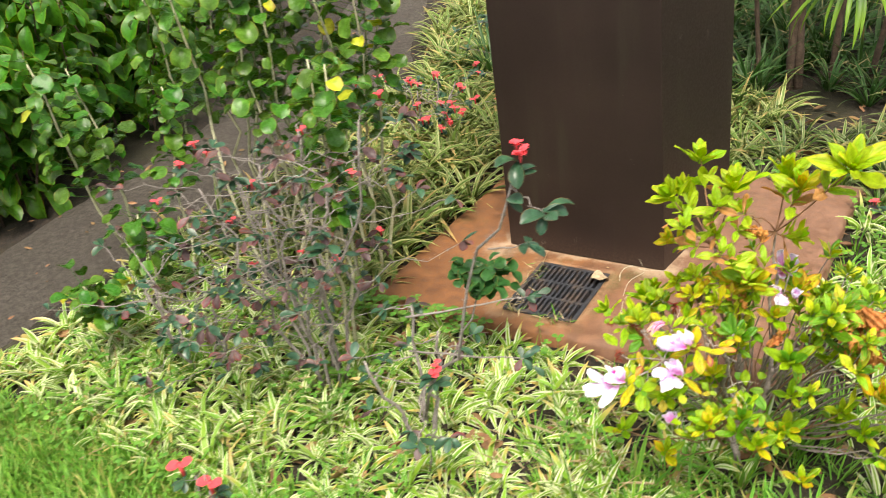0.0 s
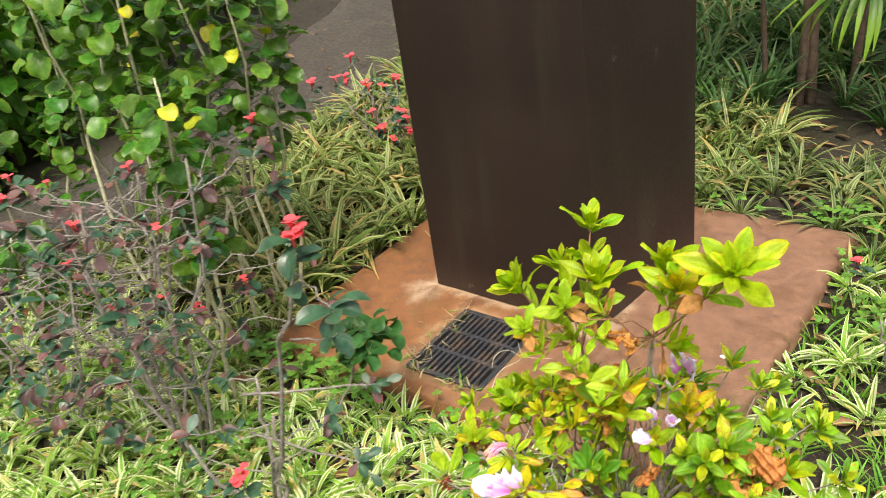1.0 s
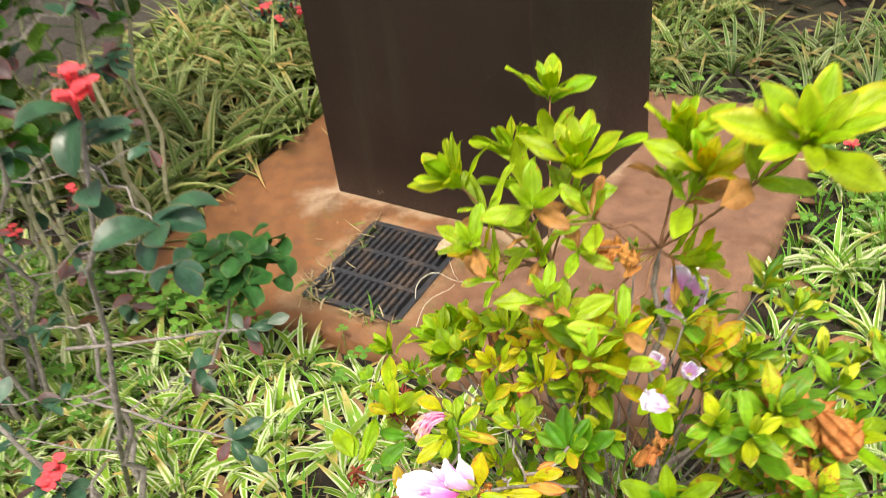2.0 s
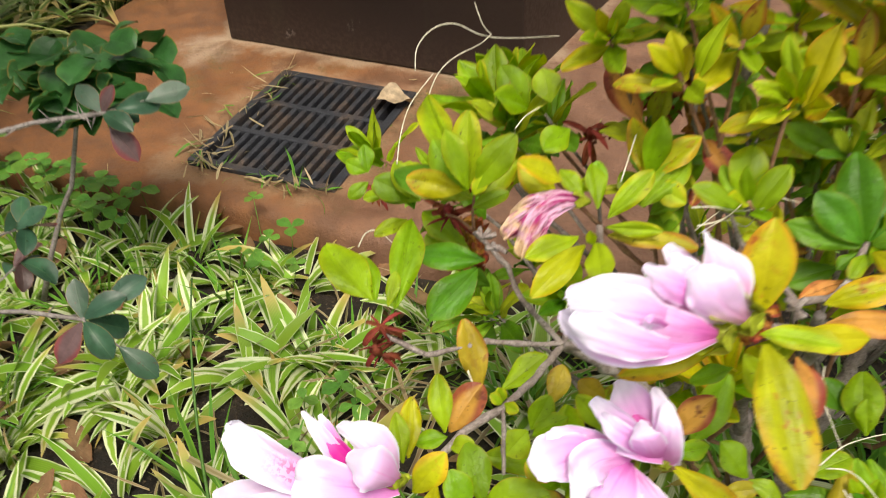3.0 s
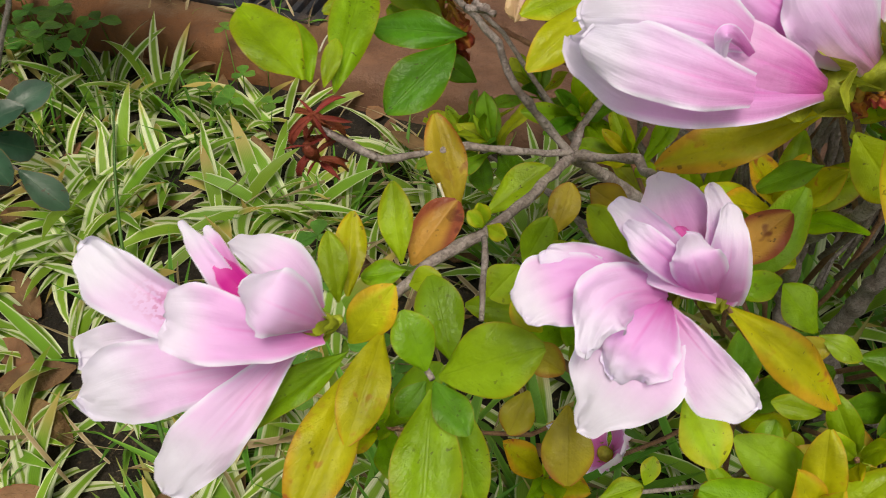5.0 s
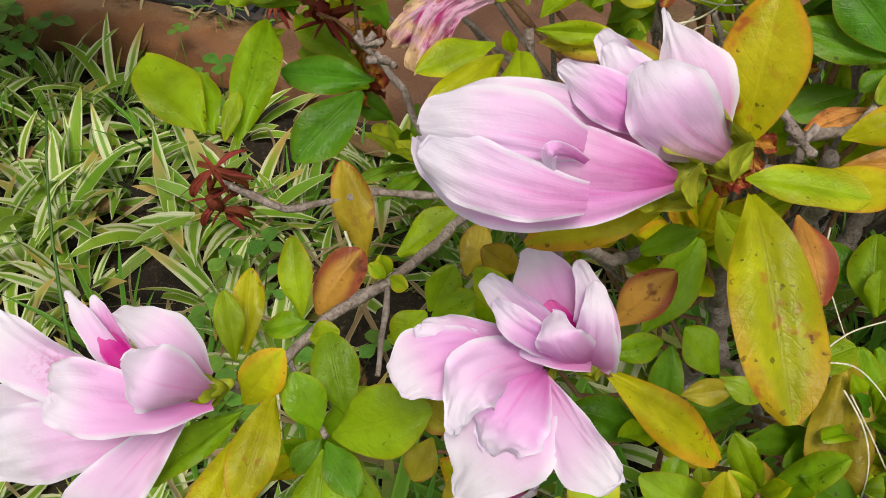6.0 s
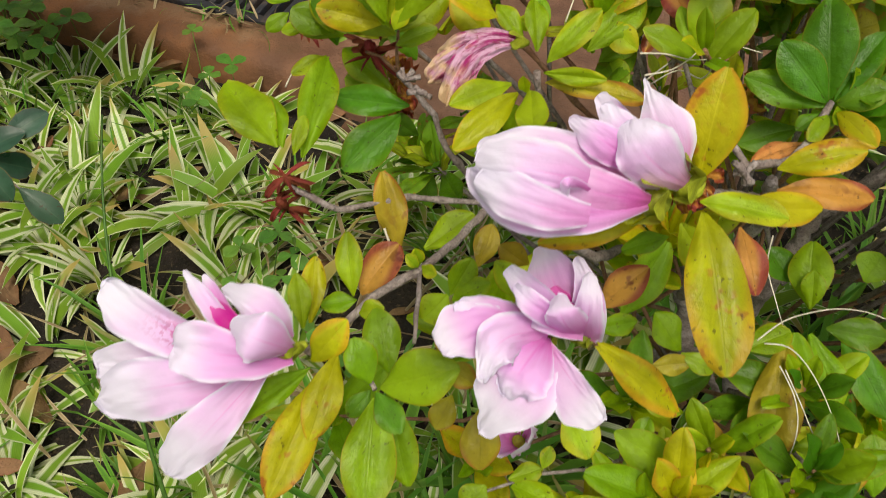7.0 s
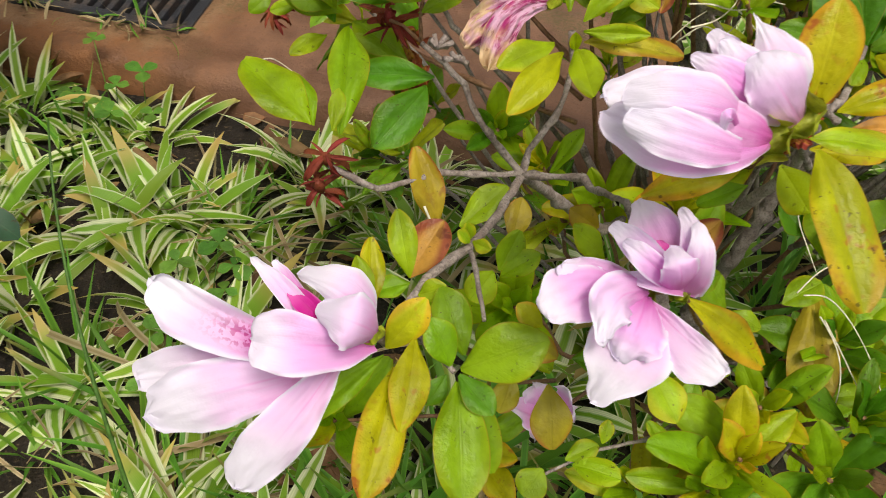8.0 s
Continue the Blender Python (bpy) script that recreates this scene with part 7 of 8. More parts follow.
az_leaf((0.7261, -0.8414, 0.4193), (0.72, -0.8313, 0.4327), "green", (0.37, -0.57, 0.73), 3, 1.34)
az_leaf((0.7278, -0.8453, 0.4145), (0.7184, -0.8564, 0.4072), "green", (0.36, -0.62, 0.7), 2, 1.67)
az_leaf((0.8671, -0.895, 0.481), (0.8465, -0.9052, 0.4949), "yellow", (0.14, -0.45, 0.92), 1, 1.35)
az_leaf((0.8816, -0.8741, 0.4658), (0.871, -0.8759, 0.4688), "lime", (0.06, -0.84, 0.58), 3, 1.53)
az_leaf((0.8821, -0.8786, 0.4609), (0.8779, -0.8654, 0.4766), "green", (0.19, -0.65, 0.74), 0, 1.38)
az_leaf((0.9028, -0.8438, 0.4574), (0.9045, -0.8379, 0.4932), "green", (0.2, -0.7, 0.69), 3, 0.93)
az_leaf((0.9026, -0.8449, 0.4564), (0.925, -0.828, 0.479), "yellow", (-0.21, -0.57, 0.83), 1, 0.93)
az_leaf((0.9019, -0.8452, 0.4564), (0.8861, -0.8178, 0.4771), "yellow", (0.09, -0.67, 0.72), 3, 0.80)
az_leaf((0.906, -0.8444, 0.4553), (0.9253, -0.8538, 0.4519), "lime", (-0.04, -0.73, 0.68), 3, 1.46)
az_leaf((0.9257, -0.8107, 0.4664), (0.9431, -0.8268, 0.4568), "rust", (-0.08, -0.73, 0.66), 0, 1.60)
az_leaf((0.8844, -0.7746, 0.4471), (0.8553, -0.7402, 0.4661), "rust", (-0.15, -0.83, 0.56), 3, 0.99)
az_leaf((0.8115, -0.7777, 0.4469), (0.796, -0.7973, 0.4639), "green", (0.16, -0.58, 0.79), 3, 1.37)
az_leaf((0.8113, -0.7773, 0.4474), (0.7895, -0.7675, 0.4676), "green", (0.14, -0.72, 0.64), 2, 1.72)
az_leaf((0.829, -0.7874, 0.4591), (0.8205, -0.7755, 0.4755), "lime", (0.12, -0.71, 0.66), 3, 1.84)
az_leaf((0.8473, -0.8099, 0.4576), (0.8383, -0.8317, 0.454), "green", (0.26, -0.73, 0.63), 1, 1.77)
az_leaf((0.8192, -0.8955, 0.4127), (0.7904, -0.8988, 0.4275), "green", (0.19, -0.53, 0.85), 2, 1.71)
az_leaf((0.7717, -0.8623, 0.4224), (0.7439, -0.8705, 0.4326), "green", (0.24, -0.49, 0.85), 0, 1.31)
az_leaf((0.7666, -0.8723, 0.4142), (0.7536, -0.8913, 0.4126), "lime", (0.26, -0.63, 0.74), 1, 1.05)
az_leaf((0.7692, -0.8668, 0.4187), (0.7549, -0.8549, 0.4314), "deep", (0.42, -0.48, 0.81), 0, 1.47)
az_leaf((0.8129, -0.8608, 0.4176), (0.795, -0.8567, 0.4375), "deep", (0.34, -0.47, 0.86), 2, 1.45)
az_leaf((0.8256, -0.8884, 0.3911), (0.8085, -0.892, 0.404), "deep", (0.08, -0.79, 0.67), 2, 1.45)
# blooms seen close
bloom = az_bloom((0.8440, -1.0519, 0.4226), (0.8338, -1.0589, 0.4161), "open pale pink bloom with freckled upper petal", 0.8)
bloom_petal(bloom, (0.8146, -1.0612, 0.4133), (0.7918, -1.0651, 0.4263), (0.7654, -1.0609, 0.4367), (4.5, 6.8, 7.2, 6.8, 5.0), (4.5, 8.2, 10.9, 12.2, 8.2), (0.28, -0.54, 0.79), "S", 0.25, 0.15, 0.9)
bloom_petal(bloom, (0.8183, -1.0603, 0.4023), (0.7879, -1.0694, 0.4030), (0.7594, -1.0765, 0.3940), (4.2, 6.6, 9.0, 9.9, 7.5), (4.2, 5.2, 6.1, 6.6, 5.2), (0.28, -0.54, 0.79), "L", 0.2, 0.1, 0.8)
bloom_petal(bloom, (0.8274, -1.0624, 0.4091), (0.8014, -1.0798, 0.4108), (0.7701, -1.0887, 0.3941), (3.6, 7.7, 11.8, 12.7, 9.5), (4.1, 9.1, 12.2, 12.7, 9.1), (0.28, -0.54, 0.79), "L", -0.2, 0.15, 1.0)
bloom_petal(bloom, (0.8326, -1.0594, 0.4132), (0.8245, -1.0844, 0.4065), (0.8072, -1.1028, 0.3820), (3.1, 6.7, 9.9, 11.6, 9.4), (2.7, 5.8, 8.5, 9.4, 6.7), (0.28, -0.54, 0.79), "L", -0.3, 0.1, 0.9)
bloom = az_bloom((0.8460, -1.0562, 0.4292), (0.8444, -1.0590, 0.4325), "half-open pink bloom showing a magenta throat", 0.8)
bloom_petal(bloom, (0.8223, -1.0620, 0.4380), (0.8155, -1.0577, 0.4476), (0.8086, -1.0529, 0.4523), (3.0, 3.9, 3.3, 2.4, 1.3), (2.2, 3.0, 3.0, 2.4, 1.3), (0.27, -0.57, 0.78), "N", 0.3, 0.0, 0.5)
bloom_petal(bloom, (0.8259, -1.0661, 0.4362), (0.8174, -1.0636, 0.4487), (0.8015, -1.0550, 0.4536), (2.6, 4.1, 4.3, 3.2, 1.7), (2.6, 3.0, 3.4, 2.8, 1.5), (0.27, -0.57, 0.78), "L", 0.5, 0.0, 0.5)
bloom_petal(bloom, (0.8309, -1.0661, 0.4405), (0.8254, -1.0651, 0.4468), (0.8174, -1.0615, 0.4492), (3.8, 4.3, 4.3, 3.8, 2.6), (3.4, 3.8, 3.8, 3.4, 2.1), (0.27, -0.57, 0.78), "I", 0.5, 0.0, 0.3)
bloom_petal(bloom, (0.8464, -1.0596, 0.4274), (0.8304, -1.0761, 0.4425), (0.8102, -1.0805, 0.4436), (1.7, 5.0, 8.8, 11.4, 9.7), (2.5, 7.6, 9.7, 10.5, 8.4), (0.27, -0.57, 0.78), "N", 0.35, -0.25, 0.9)
bloom_petal(bloom, (0.8439, -1.0556, 0.4330), (0.8377, -1.0617, 0.4536), (0.8181, -1.0563, 0.4523), (2.1, 7.6, 9.7, 7.6, 4.2), (1.7, 6.3, 7.1, 4.2, 2.1), (0.27, -0.57, 0.78), "L", -0.45, 0.05, 0.5)
bloom_petal(bloom, (0.8469, -1.0589, 0.4320), (0.8441, -1.0731, 0.4555), (0.8284, -1.0680, 0.4503), (2.4, 8.6, 10.2, 8.2, 4.9), (2.4, 8.2, 9.8, 7.8, 4.5), (0.27, -0.57, 0.78), "L", -0.4, 0.0, 0.5)
bloom = az_bloom((0.9364, -1.0200, 0.4394), (0.9353, -1.0234, 0.4421), "drooping ruffled pink bloom with pale lobes", 0.8)
bloom_petal(bloom, (0.9341, -1.0228, 0.4429), (0.9177, -1.0293, 0.4547), (0.9030, -1.0347, 0.4591), (2.1, 4.7, 5.1, 4.3, 3.0), (2.1, 7.3, 10.3, 9.8, 6.4), (0.01, -0.66, 0.75), "N", -0.2, 0.1, 1.2)
bloom_petal(bloom, (0.9276, -1.0266, 0.4465), (0.9138, -1.0389, 0.4525), (0.9039, -1.0497, 0.4494), (3.8, 8.0, 11.4, 13.1, 8.5), (3.4, 6.3, 8.5, 6.8, 3.8), (0.01, -0.66, 0.75), "N", 0.2, -0.3, 1.2)
bloom_petal(bloom, (0.9347, -1.0250, 0.4422), (0.9319, -1.0473, 0.4433), (0.9235, -1.0610, 0.4262), (2.5, 8.8, 13.9, 12.2, 4.6), (2.5, 10.1, 16.0, 12.6, 5.5), (0.01, -0.66, 0.75), "L", -0.15, 0.1, 1.0)
bloom_petal(bloom, (0.9352, -1.0251, 0.4446), (0.9324, -1.0452, 0.4505), (0.9288, -1.0529, 0.4405), (5.0, 9.1, 10.4, 9.1, 6.2), (3.7, 9.1, 11.6, 11.2, 7.1), (0.01, -0.66, 0.75), "N", -0.4, 0.1, 1.5)
bloom_petal(bloom, (0.9355, -1.0254, 0.4457), (0.9239, -1.0440, 0.4605), (0.9218, -1.0555, 0.4508), (3.3, 7.8, 9.4, 6.5, 3.3), (4.1, 7.4, 8.6, 6.5, 3.5), (0.01, -0.66, 0.75), "L", -0.5, 0.15, 1.5)
bloom_petal(bloom, (0.9354, -1.0264, 0.4434), (0.9500, -1.0407, 0.4447), (0.9640, -1.0502, 0.4438), (1.7, 5.9, 10.1, 11.8, 7.6), (1.3, 3.2, 4.2, 4.2, 2.9), (0.01, -0.66, 0.75), "L", 0.25, -0.2, 1.0)
bloom = az_bloom((0.9489, -1.0152, 0.4379), (0.9467, -1.0190, 0.4432), "half-open pink cup with folded petals", 0.8)
bloom_petal(bloom, (0.9445, -1.0187, 0.4454), (0.9333, -1.0148, 0.4612), (0.9247, -1.0060, 0.4699), (5.2, 9.0, 10.3, 8.6, 4.3), (4.7, 7.7, 9.0, 7.3, 3.4), (-0.02, -0.67, 0.74), "N", 0.4, 0.1, 0.6)
bloom_petal(bloom, (0.9437, -1.0200, 0.4458), (0.9286, -1.0244, 0.4647), (0.9169, -1.0218, 0.4712), (2.9, 5.0, 5.5, 4.6, 2.9), (2.9, 5.0, 5.5, 4.2, 2.5), (-0.02, -0.67, 0.74), "L", 0.5, 0.1, 0.6)
bloom_petal(bloom, (0.9437, -1.0224, 0.4532), (0.9393, -1.0206, 0.4586), (0.9330, -1.0178, 0.4640), (3.8, 4.3, 4.3, 3.6, 2.3), (3.8, 4.3, 4.3, 3.6, 2.1), (-0.02, -0.67, 0.74), "I", 0.4, 0.0, 0.4)
bloom_petal(bloom, (0.9475, -1.0201, 0.4448), (0.9358, -1.0284, 0.4552), (0.9231, -1.0251, 0.4517), (3.0, 4.7, 4.2, 2.8, 1.5), (1.7, 2.5, 2.8, 2.3, 1.3), (-0.02, -0.67, 0.74), "L", 0.4, -0.2, 0.5)
bloom_petal(bloom, (0.9427, -1.0210, 0.4479), (0.9318, -1.0312, 0.4673), (0.9216, -1.0281, 0.4713), (2.5, 3.7, 4.1, 3.7, 2.3), (2.5, 4.1, 4.9, 4.1, 2.3), (-0.02, -0.67, 0.74), "N", 0.3, -0.2, 0.5)
bloom_petal(bloom, (0.9465, -1.0184, 0.4438), (0.9479, -1.0197, 0.4641), (0.9386, -1.0112, 0.4754), (6.3, 5.9, 4.6, 3.4, 2.1), (6.3, 8.0, 7.1, 5.0, 2.7), (-0.02, -0.67, 0.74), "N", -0.3, 0.1, 0.5)
bloom_petal(bloom, (0.9470, -1.0185, 0.4435), (0.9482, -1.0254, 0.4658), (0.9442, -1.0154, 0.4744), (7.0, 6.2, 5.0, 4.1, 2.9), (7.0, 6.6, 5.4, 4.1, 2.5), (-0.02, -0.67, 0.74), "L", -0.5, 0.1, 0.5)
bloom_petal(bloom, (0.9453, -1.0218, 0.4465), (0.9412, -1.0348, 0.4700), (0.9368, -1.0259, 0.4709), (6.9, 7.3, 6.9, 5.3, 3.4), (6.5, 6.5, 6.1, 4.9, 3.2), (-0.02, -0.67, 0.74), "N", -0.5, 0.1, 0.4)
bloom = az_bloom((0.9595, -1.0022, 0.5042), (0.9574, -1.0069, 0.5074), "long closed pink bud beginning to open", 1.5)
bloom_petal(bloom, (0.9566, -1.0036, 0.5065), (0.9289, -1.0129, 0.5213), (0.9041, -1.0238, 0.5232), (2.3, 6.4, 8.3, 7.6, 4.9), (2.3, 6.4, 8.7, 8.7, 6.1), (-0.06, -0.78, 0.62), "L", -0.3, 0.1, 0.6)
bloom_petal(bloom, (0.9575, -1.0083, 0.5075), (0.9331, -1.0387, 0.5245), (0.9055, -1.0317, 0.5239), (1.8, 6.0, 7.8, 7.4, 5.7), (2.1, 6.0, 8.8, 9.5, 6.4), (-0.06, -0.78, 0.62), "N", -0.3, 0.1, 0.5)
bloom_petal(bloom, (0.9577, -1.0077, 0.5079), (0.9464, -1.0249, 0.5226), (0.9333, -1.0326, 0.5298), (2.2, 5.1, 6.5, 7.3, 6.5), (2.2, 5.1, 7.6, 9.4, 8.4), (-0.06, -0.78, 0.62), "D", -0.3, 0.1, 0.5)
bloom_petal(bloom, (0.9403, -1.0298, 0.5307), (0.9262, -1.0400, 0.5387), (0.9089, -1.0393, 0.5353), (4.4, 8.5, 9.2, 8.2, 6.1), (2.7, 4.8, 5.5, 5.8, 4.4), (-0.06, -0.78, 0.62), "L", -0.22, 0.05, 0.6)
bloom_petal(bloom, (0.9439, -1.0371, 0.5247), (0.9287, -1.0473, 0.5329), (0.9104, -1.0423, 0.5323), (3.4, 5.4, 6.8, 7.1, 5.4), (3.4, 5.8, 6.5, 6.5, 4.8), (-0.06, -0.78, 0.62), "L", -0.22, 0.05, 0.6)
bloom_petal(bloom, (0.9414, -1.0308, 0.5281), (0.9367, -1.0405, 0.5384), (0.9368, -1.0399, 0.5321), (1.0, 1.5, 1.7, 1.7, 1.2), (0.8, 1.4, 1.5, 1.5, 1.0), (-0.06, -0.78, 0.62), "N", -0.5, 0.0, 0.5)
bloom = az_bloom((0.9682, -0.9928, 0.5051), (0.9664, -0.9957, 0.5084), "short plump pink bud with pointed lobes", 1.5)
bloom_petal(bloom, (0.9645, -0.9932, 0.5084), (0.9541, -0.9925, 0.5252), (0.9449, -0.9786, 0.5318), (3.5, 8.9, 10.0, 5.4, 0.8), (2.9, 7.3, 7.7, 3.9, 0.8), (-0.08, -0.79, 0.60), "L", -0.4, 0.1, 0.7)
bloom_petal(bloom, (0.9534, -0.9952, 0.5148), (0.9419, -0.9942, 0.5240), (0.9324, -0.9884, 0.5288), (3.5, 4.7, 5.0, 4.3, 2.7), (3.1, 4.3, 4.7, 3.9, 2.3), (-0.08, -0.79, 0.60), "N", 0.2, 0.1, 0.6)
bloom_petal(bloom, (0.9581, -0.9975, 0.5129), (0.9452, -1.0026, 0.5266), (0.9354, -0.9956, 0.5311), (3.4, 6.8, 6.8, 5.3, 3.2), (2.6, 5.3, 6.1, 4.9, 2.8), (-0.08, -0.79, 0.60), "L", -0.3, 0.1, 0.6)
bloom_petal(bloom, (0.9538, -1.0009, 0.5137), (0.9410, -1.0079, 0.5269), (0.9275, -1.0031, 0.5291), (2.6, 5.2, 5.6, 4.1, 2.1), (2.6, 5.2, 6.7, 5.6, 3.0), (-0.08, -0.79, 0.60), "N", -0.3, 0.15, 0.6)
bloom_petal(bloom, (0.9668, -0.9959, 0.5081), (0.9542, -1.0098, 0.5274), (0.9451, -1.0017, 0.5329), (3.3, 8.5, 10.7, 9.6, 6.3), (3.7, 8.5, 9.6, 8.1, 5.2), (-0.08, -0.79, 0.60), "L", -0.3, 0.05, 0.6)
bloom = az_bloom((0.8782, -0.8920, 0.4688), (0.8754, -0.8952, 0.4707), "wilted pink bloom with browned edges", 0.8)
bloom_petal(bloom, (0.8765, -0.8954, 0.4716), (0.8619, -0.9078, 0.4750), (0.8462, -0.9149, 0.4644), (2.6, 4.7, 5.7, 6.3, 4.7), (2.6, 4.4, 5.7, 6.8, 5.2), (0.14, -0.83, 0.54), "W", -0.5, -0.2, 1.4)
bloom_petal(bloom, (0.8757, -0.8987, 0.4716), (0.8623, -0.9156, 0.4720), (0.8576, -0.9302, 0.4561), (2.6, 4.7, 6.2, 6.2, 4.7), (2.6, 4.7, 6.7, 7.8, 5.7), (0.14, -0.83, 0.54), "W", -0.3, 0.3, 1.6)
bloom_petal(bloom, (0.8732, -0.8973, 0.4708), (0.8571, -0.9098, 0.4689), (0.8458, -0.9233, 0.4596), (2.1, 3.7, 4.7, 5.8, 4.7), (2.1, 3.7, 5.8, 6.3, 4.2), (0.14, -0.83, 0.54), "W", 0.4, -0.4, 1.6)
bloom_petal(bloom, (0.8729, -0.9004, 0.4708), (0.8614, -0.9147, 0.4663), (0.8600, -0.9235, 0.4560), (2.1, 3.1, 3.9, 4.7, 3.4), (2.1, 3.1, 4.2, 4.2, 3.1), (0.14, -0.83, 0.54), "W", 0.5, 0.4, 1.6)

# ---- small things ----
leaf_on_grate = thing("dry_leaf", "pale curled dry leaf lying on the drain grate", "leaf", at=(0.395, -0.13, 0.004))
part("blade", mesh("blade", raw_blade(1.0, 0.34, roundish, 8, 2, 0.5, 0.9, 0.5, 0.3, 2.0), plain_material("pale_dry_leaf", (0.36, 0.27, 0.17), 0.75, 0.35, 90.0)), leaf_on_grate, m=aimed((0.36, -0.135, 0.016), -1.25, 0.15, 0.062, 0.3))
pebble = thing("pebble", "small white pebble on the concrete pad", "pebble", at=(0.90, 0.03, 0.0))
bmp = bmesh.new()
bmesh.ops.create_icosphere(bmp, subdivisions=2, radius=1.0)
for v in bmp.verts:
    v.co *= 1 + 0.25 * noise.noise(v.co * 1.7)
bmesh.ops.transform(bmp, matrix=Matrix.Translation((0.90, 0.03, 0.004)) @ Matrix.Diagonal((0.009, 0.005, 0.0045, 1)), verts=bmp.verts)
part("stone", bm_mesh("stone", bmp, plain_material("white_stone", (0.75, 0.72, 0.66), 0.6), smooth=True), pebble)


def grate_debris():
    """Dead grass and moss bits caught on the grate's edges and on the pad."""
    r = random.Random(61)
    out = []
    for i in range(150):
        along = r.random()
        if i < 70:
            x, y = GX0 + r.gauss(0.012, 0.016), GY0 + (GY1 - GY0) * along
        elif i < 115:
            x, y = GX0 + (GX1 - GX0) * along, GY0 + r.gauss(-0.004, 0.01)
        else:
            x, y = r.uniform(-0.25, 0.9), r.uniform(-0.42, 0.0)
        raw = raw_blade(1.0, r.uniform(0.015, 0.05), strap, 5, 1, 0.3, r.uniform(-1.2, 1.6), r.uniform(-1, 1))
        out.append((moved(raw, aimed((x, y, 0.007 if i < 115 else 0.002), r.uniform(0, 6.28), r.uniform(0.0, 0.35), r.uniform(0.012, 0.06) * (1 if i < 115 else 0.5), r.uniform(-1, 1))), r.random() < 0.35))
    return joined(out)


thing("drain_debris", "dead grass and moss bits caught round the drain grate", "debris", kind="stuff", data=mesh("drain_debris", grate_debris(), DRY, LAWN))
strands = thing("dry_strands", "pale dry grass strands caught over the azalea and pad", "dry grass")


def strand(points, radius):
    n = len(points)
    pts = []
    for i in range(n - 1):
        a, b = Vector(points[max(i - 1, 0)]), Vector(points[i])
        c, d = Vector(points[i + 1]), Vector(points[min(i + 2, n - 1)])
        for k in range(4):
            t = k / 4
            pts.append(0.5 * (2 * b + (c - a) * t + (2 * a - 5 * b + 4 * c - d) * t * t + (3 * b - a - 3 * c + d) * t ** 3))
    pts.append(Vector(points[-1]))
    part("strand", mesh("strand", raw_tube(pts, [radius * (1.1 - 0.5 * i / len(pts)) for i in range(len(pts))], 5), STRAW), strands)


STRAW = plain_material("pale_straw", (0.62, 0.58, 0.46), 0.6, 0.25, 300.0)

# pale dry strands
strand([(1.0187, -0.9290, 0.3612), (1.0275, -0.9175, 0.3664), (1.0378, -0.9094, 0.3684), (1.0500, -0.9021, 0.3692), (1.0632, -0.8972, 0.3677), (1.0741, -0.8951, 0.3647)], .0004)
strand([(1.0223, -0.9287, 0.3603), (1.0336, -0.9250, 0.3584), (1.0453, -0.9274, 0.3515), (1.0574, -0.9341, 0.3409), (1.0670, -0.9419, 0.3303), (1.0733, -0.9488, 0.3213)], .0004)
strand([(1.0322, -0.9335, 0.3533), (1.0428, -0.9399, 0.3431), (1.0487, -0.9479, 0.3331), (1.0499, -0.9579, 0.3231), (1.0463, -0.9680, 0.3143)], .0004)
strand([(1.0357, -0.9318, 0.3496), (1.0465, -0.9393, 0.3393), (1.0623, -0.9514, 0.3236), (1.0807, -0.9630, 0.3075)], .0004)
strand([(1.0116, -0.8873, 0.3906), (1.0132, -0.8984, 0.3810), (1.0216, -0.9085, 0.3703), (1.0284, -0.9157, 0.3623)], .0004)
strand([(0.9326, -0.9041, 0.4869), (0.9422, -0.8953, 0.4833), (0.9527, -0.8879, 0.4782), (0.9639, -0.8779, 0.4754)], .0004)
strand([(0.9361, -0.9014, 0.4747), (0.9464, -0.8931, 0.4751), (0.9534, -0.8827, 0.4782), (0.9535, -0.8752, 0.4803)], .0004)
strand([(0.933, -0.8669, 0.4451), (0.9406, -0.8573, 0.4505), (0.9476, -0.8592, 0.46)], .0004)
strand([(0.9359, -0.8669, 0.4442), (0.9463, -0.8572, 0.4488), (0.9574, -0.856, 0.4463), (0.9615, -0.8587, 0.456)], .0004)
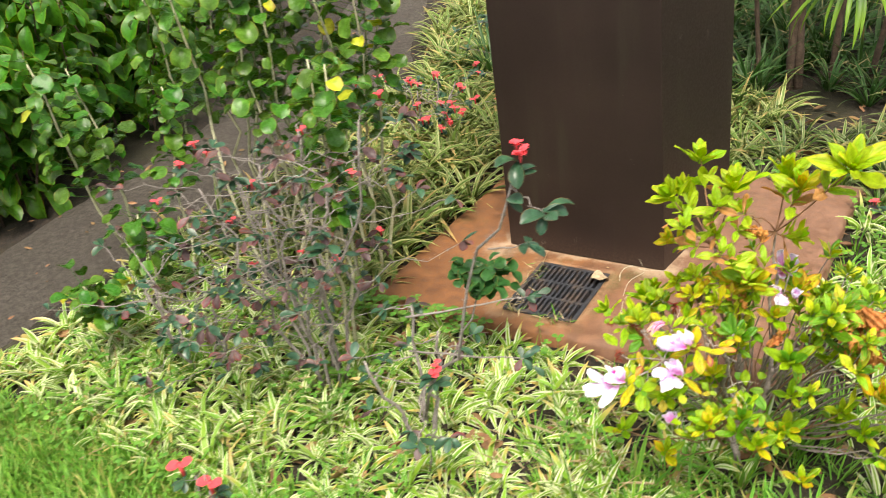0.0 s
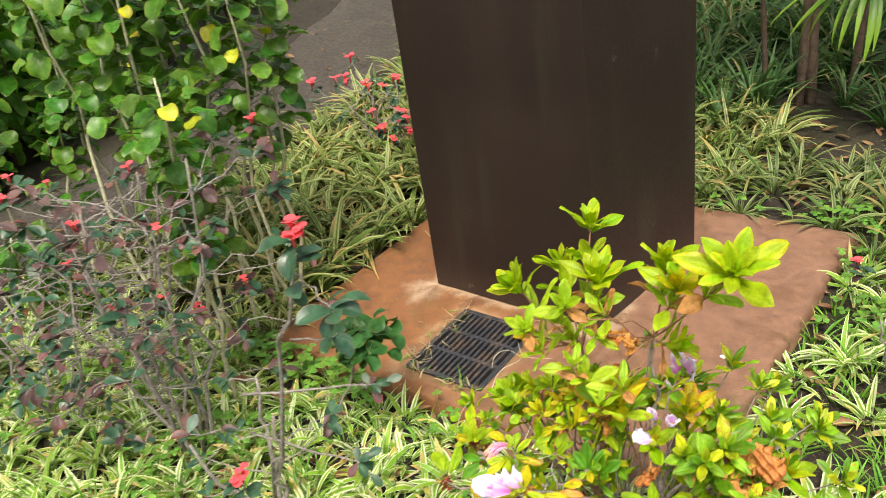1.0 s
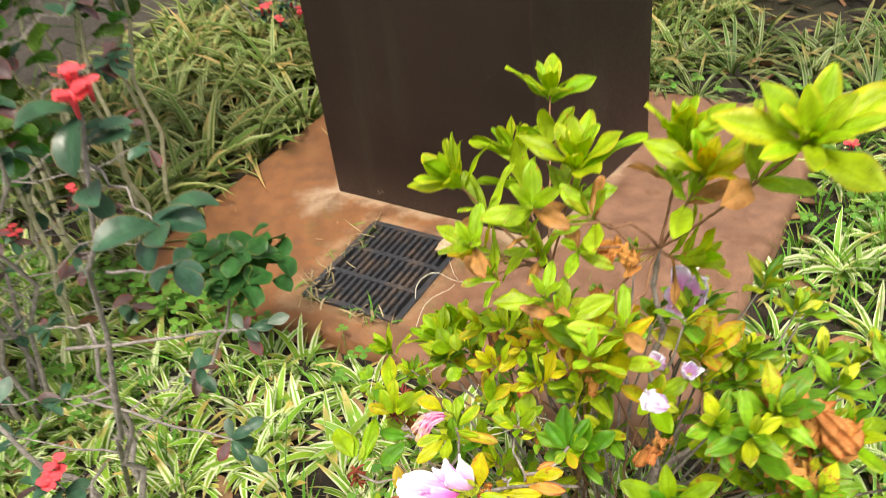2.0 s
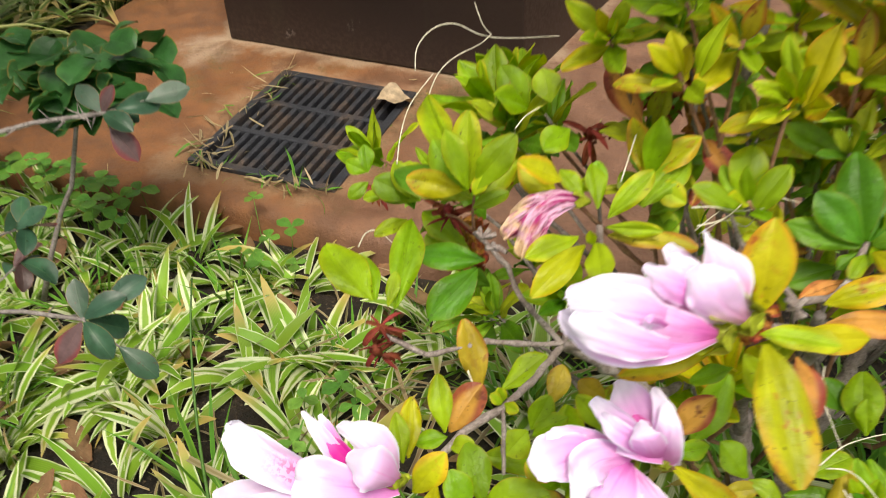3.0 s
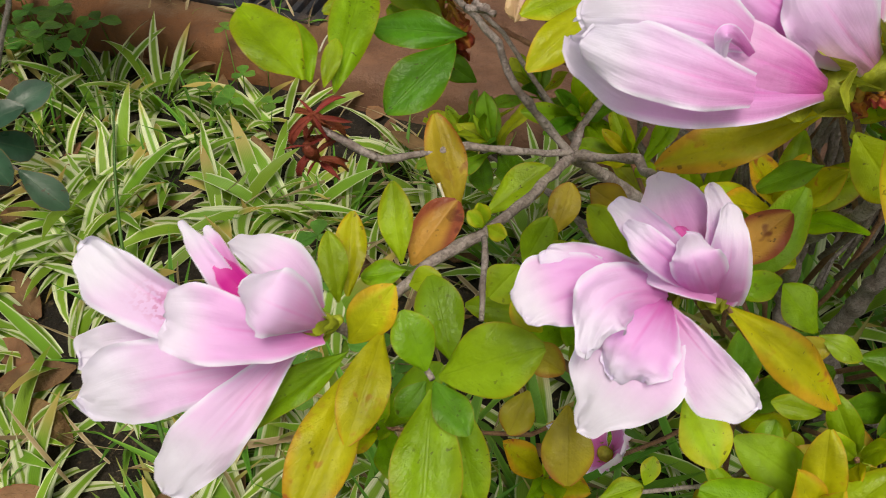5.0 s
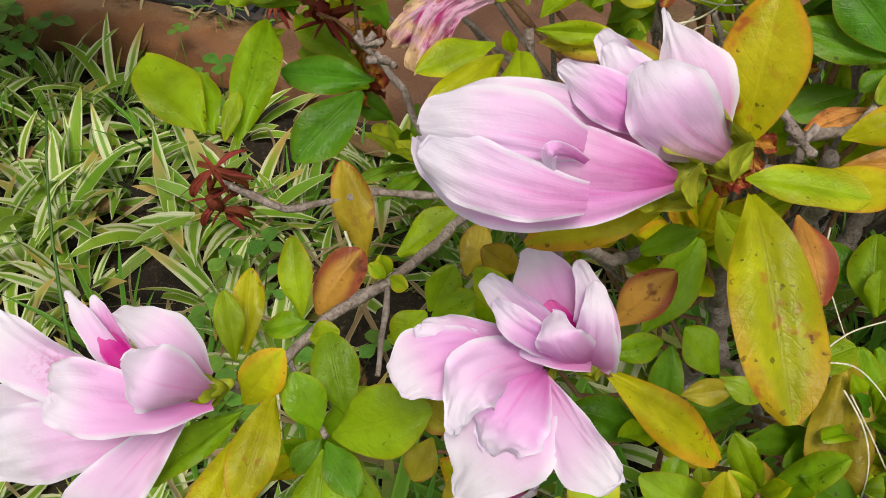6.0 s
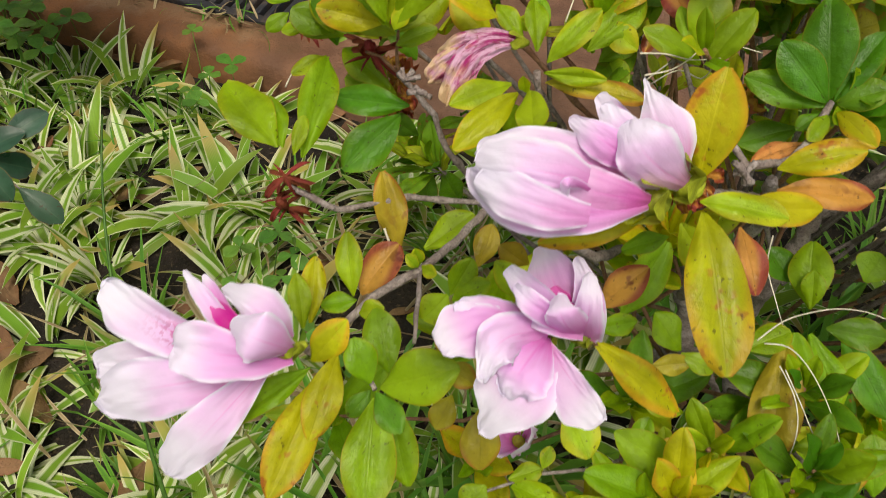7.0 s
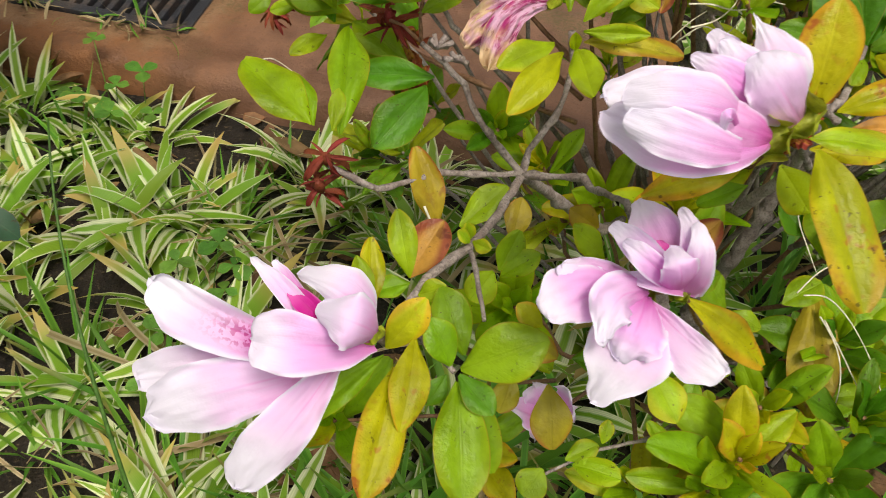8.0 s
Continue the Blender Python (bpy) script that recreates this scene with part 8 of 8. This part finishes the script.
strand([(0.9531, -0.8548, 0.4618), (0.9653, -0.8486, 0.463), (0.9809, -0.8455, 0.4606)], .0004)
strand([(0.9538, -0.855, 0.4615), (0.9627, -0.8561, 0.4578), (0.973, -0.8604, 0.451)], .0004)
strand([(0.7801, -0.9059, 0.479), (0.7784, -0.8953, 0.4908), (0.7796, -0.8835, 0.5026), (0.7871, -0.869, 0.5143)], .0004)
strand([(0.8311, -0.8629, 0.4855), (0.8348, -0.8565, 0.4905), (0.841, -0.8505, 0.4938)], .0004)
strand([(0.8917, -0.8678, 0.4677), (0.8928, -0.8571, 0.4785), (0.8937, -0.8492, 0.4863)], .0004)
strand([(0.6753, -0.6525, 0.3862), (0.6726, -0.6408, 0.4006), (0.681, -0.6269, 0.412), (0.6973, -0.6171, 0.4149), (0.7187, -0.6148, 0.407), (0.7409, -0.6077, 0.404), (0.7794, -0.5908, 0.4039)], .0006)
strand([(0.7001, -0.6945, 0.3745), (0.7027, -0.6751, 0.3949), (0.7118, -0.6606, 0.4066), (0.73, -0.645, 0.4151), (0.7365, -0.6368, 0.421)], .0006)
strand([(0.7087, -0.6006, 0.4277), (0.7192, -0.6091, 0.413), (0.7274, -0.6112, 0.4067)], .0004)
strand([(0.6908, -0.805, 0.3196), (0.6931, -0.7956, 0.3265), (0.7017, -0.7912, 0.3274), (0.724, -0.8086, 0.3327)], .0006)
strand([(0.8421, -0.9675, 0.4054), (0.8466, -0.9715, 0.4008), (0.8517, -0.9736, 0.3974)], .0006)
STALK_GREEN = plain_material("green_grass_stalk", (0.07, 0.17, 0.025), 0.5, 0.3, 150.0, 0.2)
stalk_of_grass = thing("grass_stalk", "single dark green grass stalk bending through the bed", "grass", at=(0.60, -0.90, GROUND))
stem_points = bezier((0.71, -1.05, GROUND), (0.66, -1.01, 0.16), (0.60, -0.93, 0.24), (0.575, -0.86, 0.30), 12)
part("blade", mesh("blade", raw_tube(stem_points, [0.0021 - 0.00012 * i for i in range(13)], 6), STALK_GREEN), stalk_of_grass)
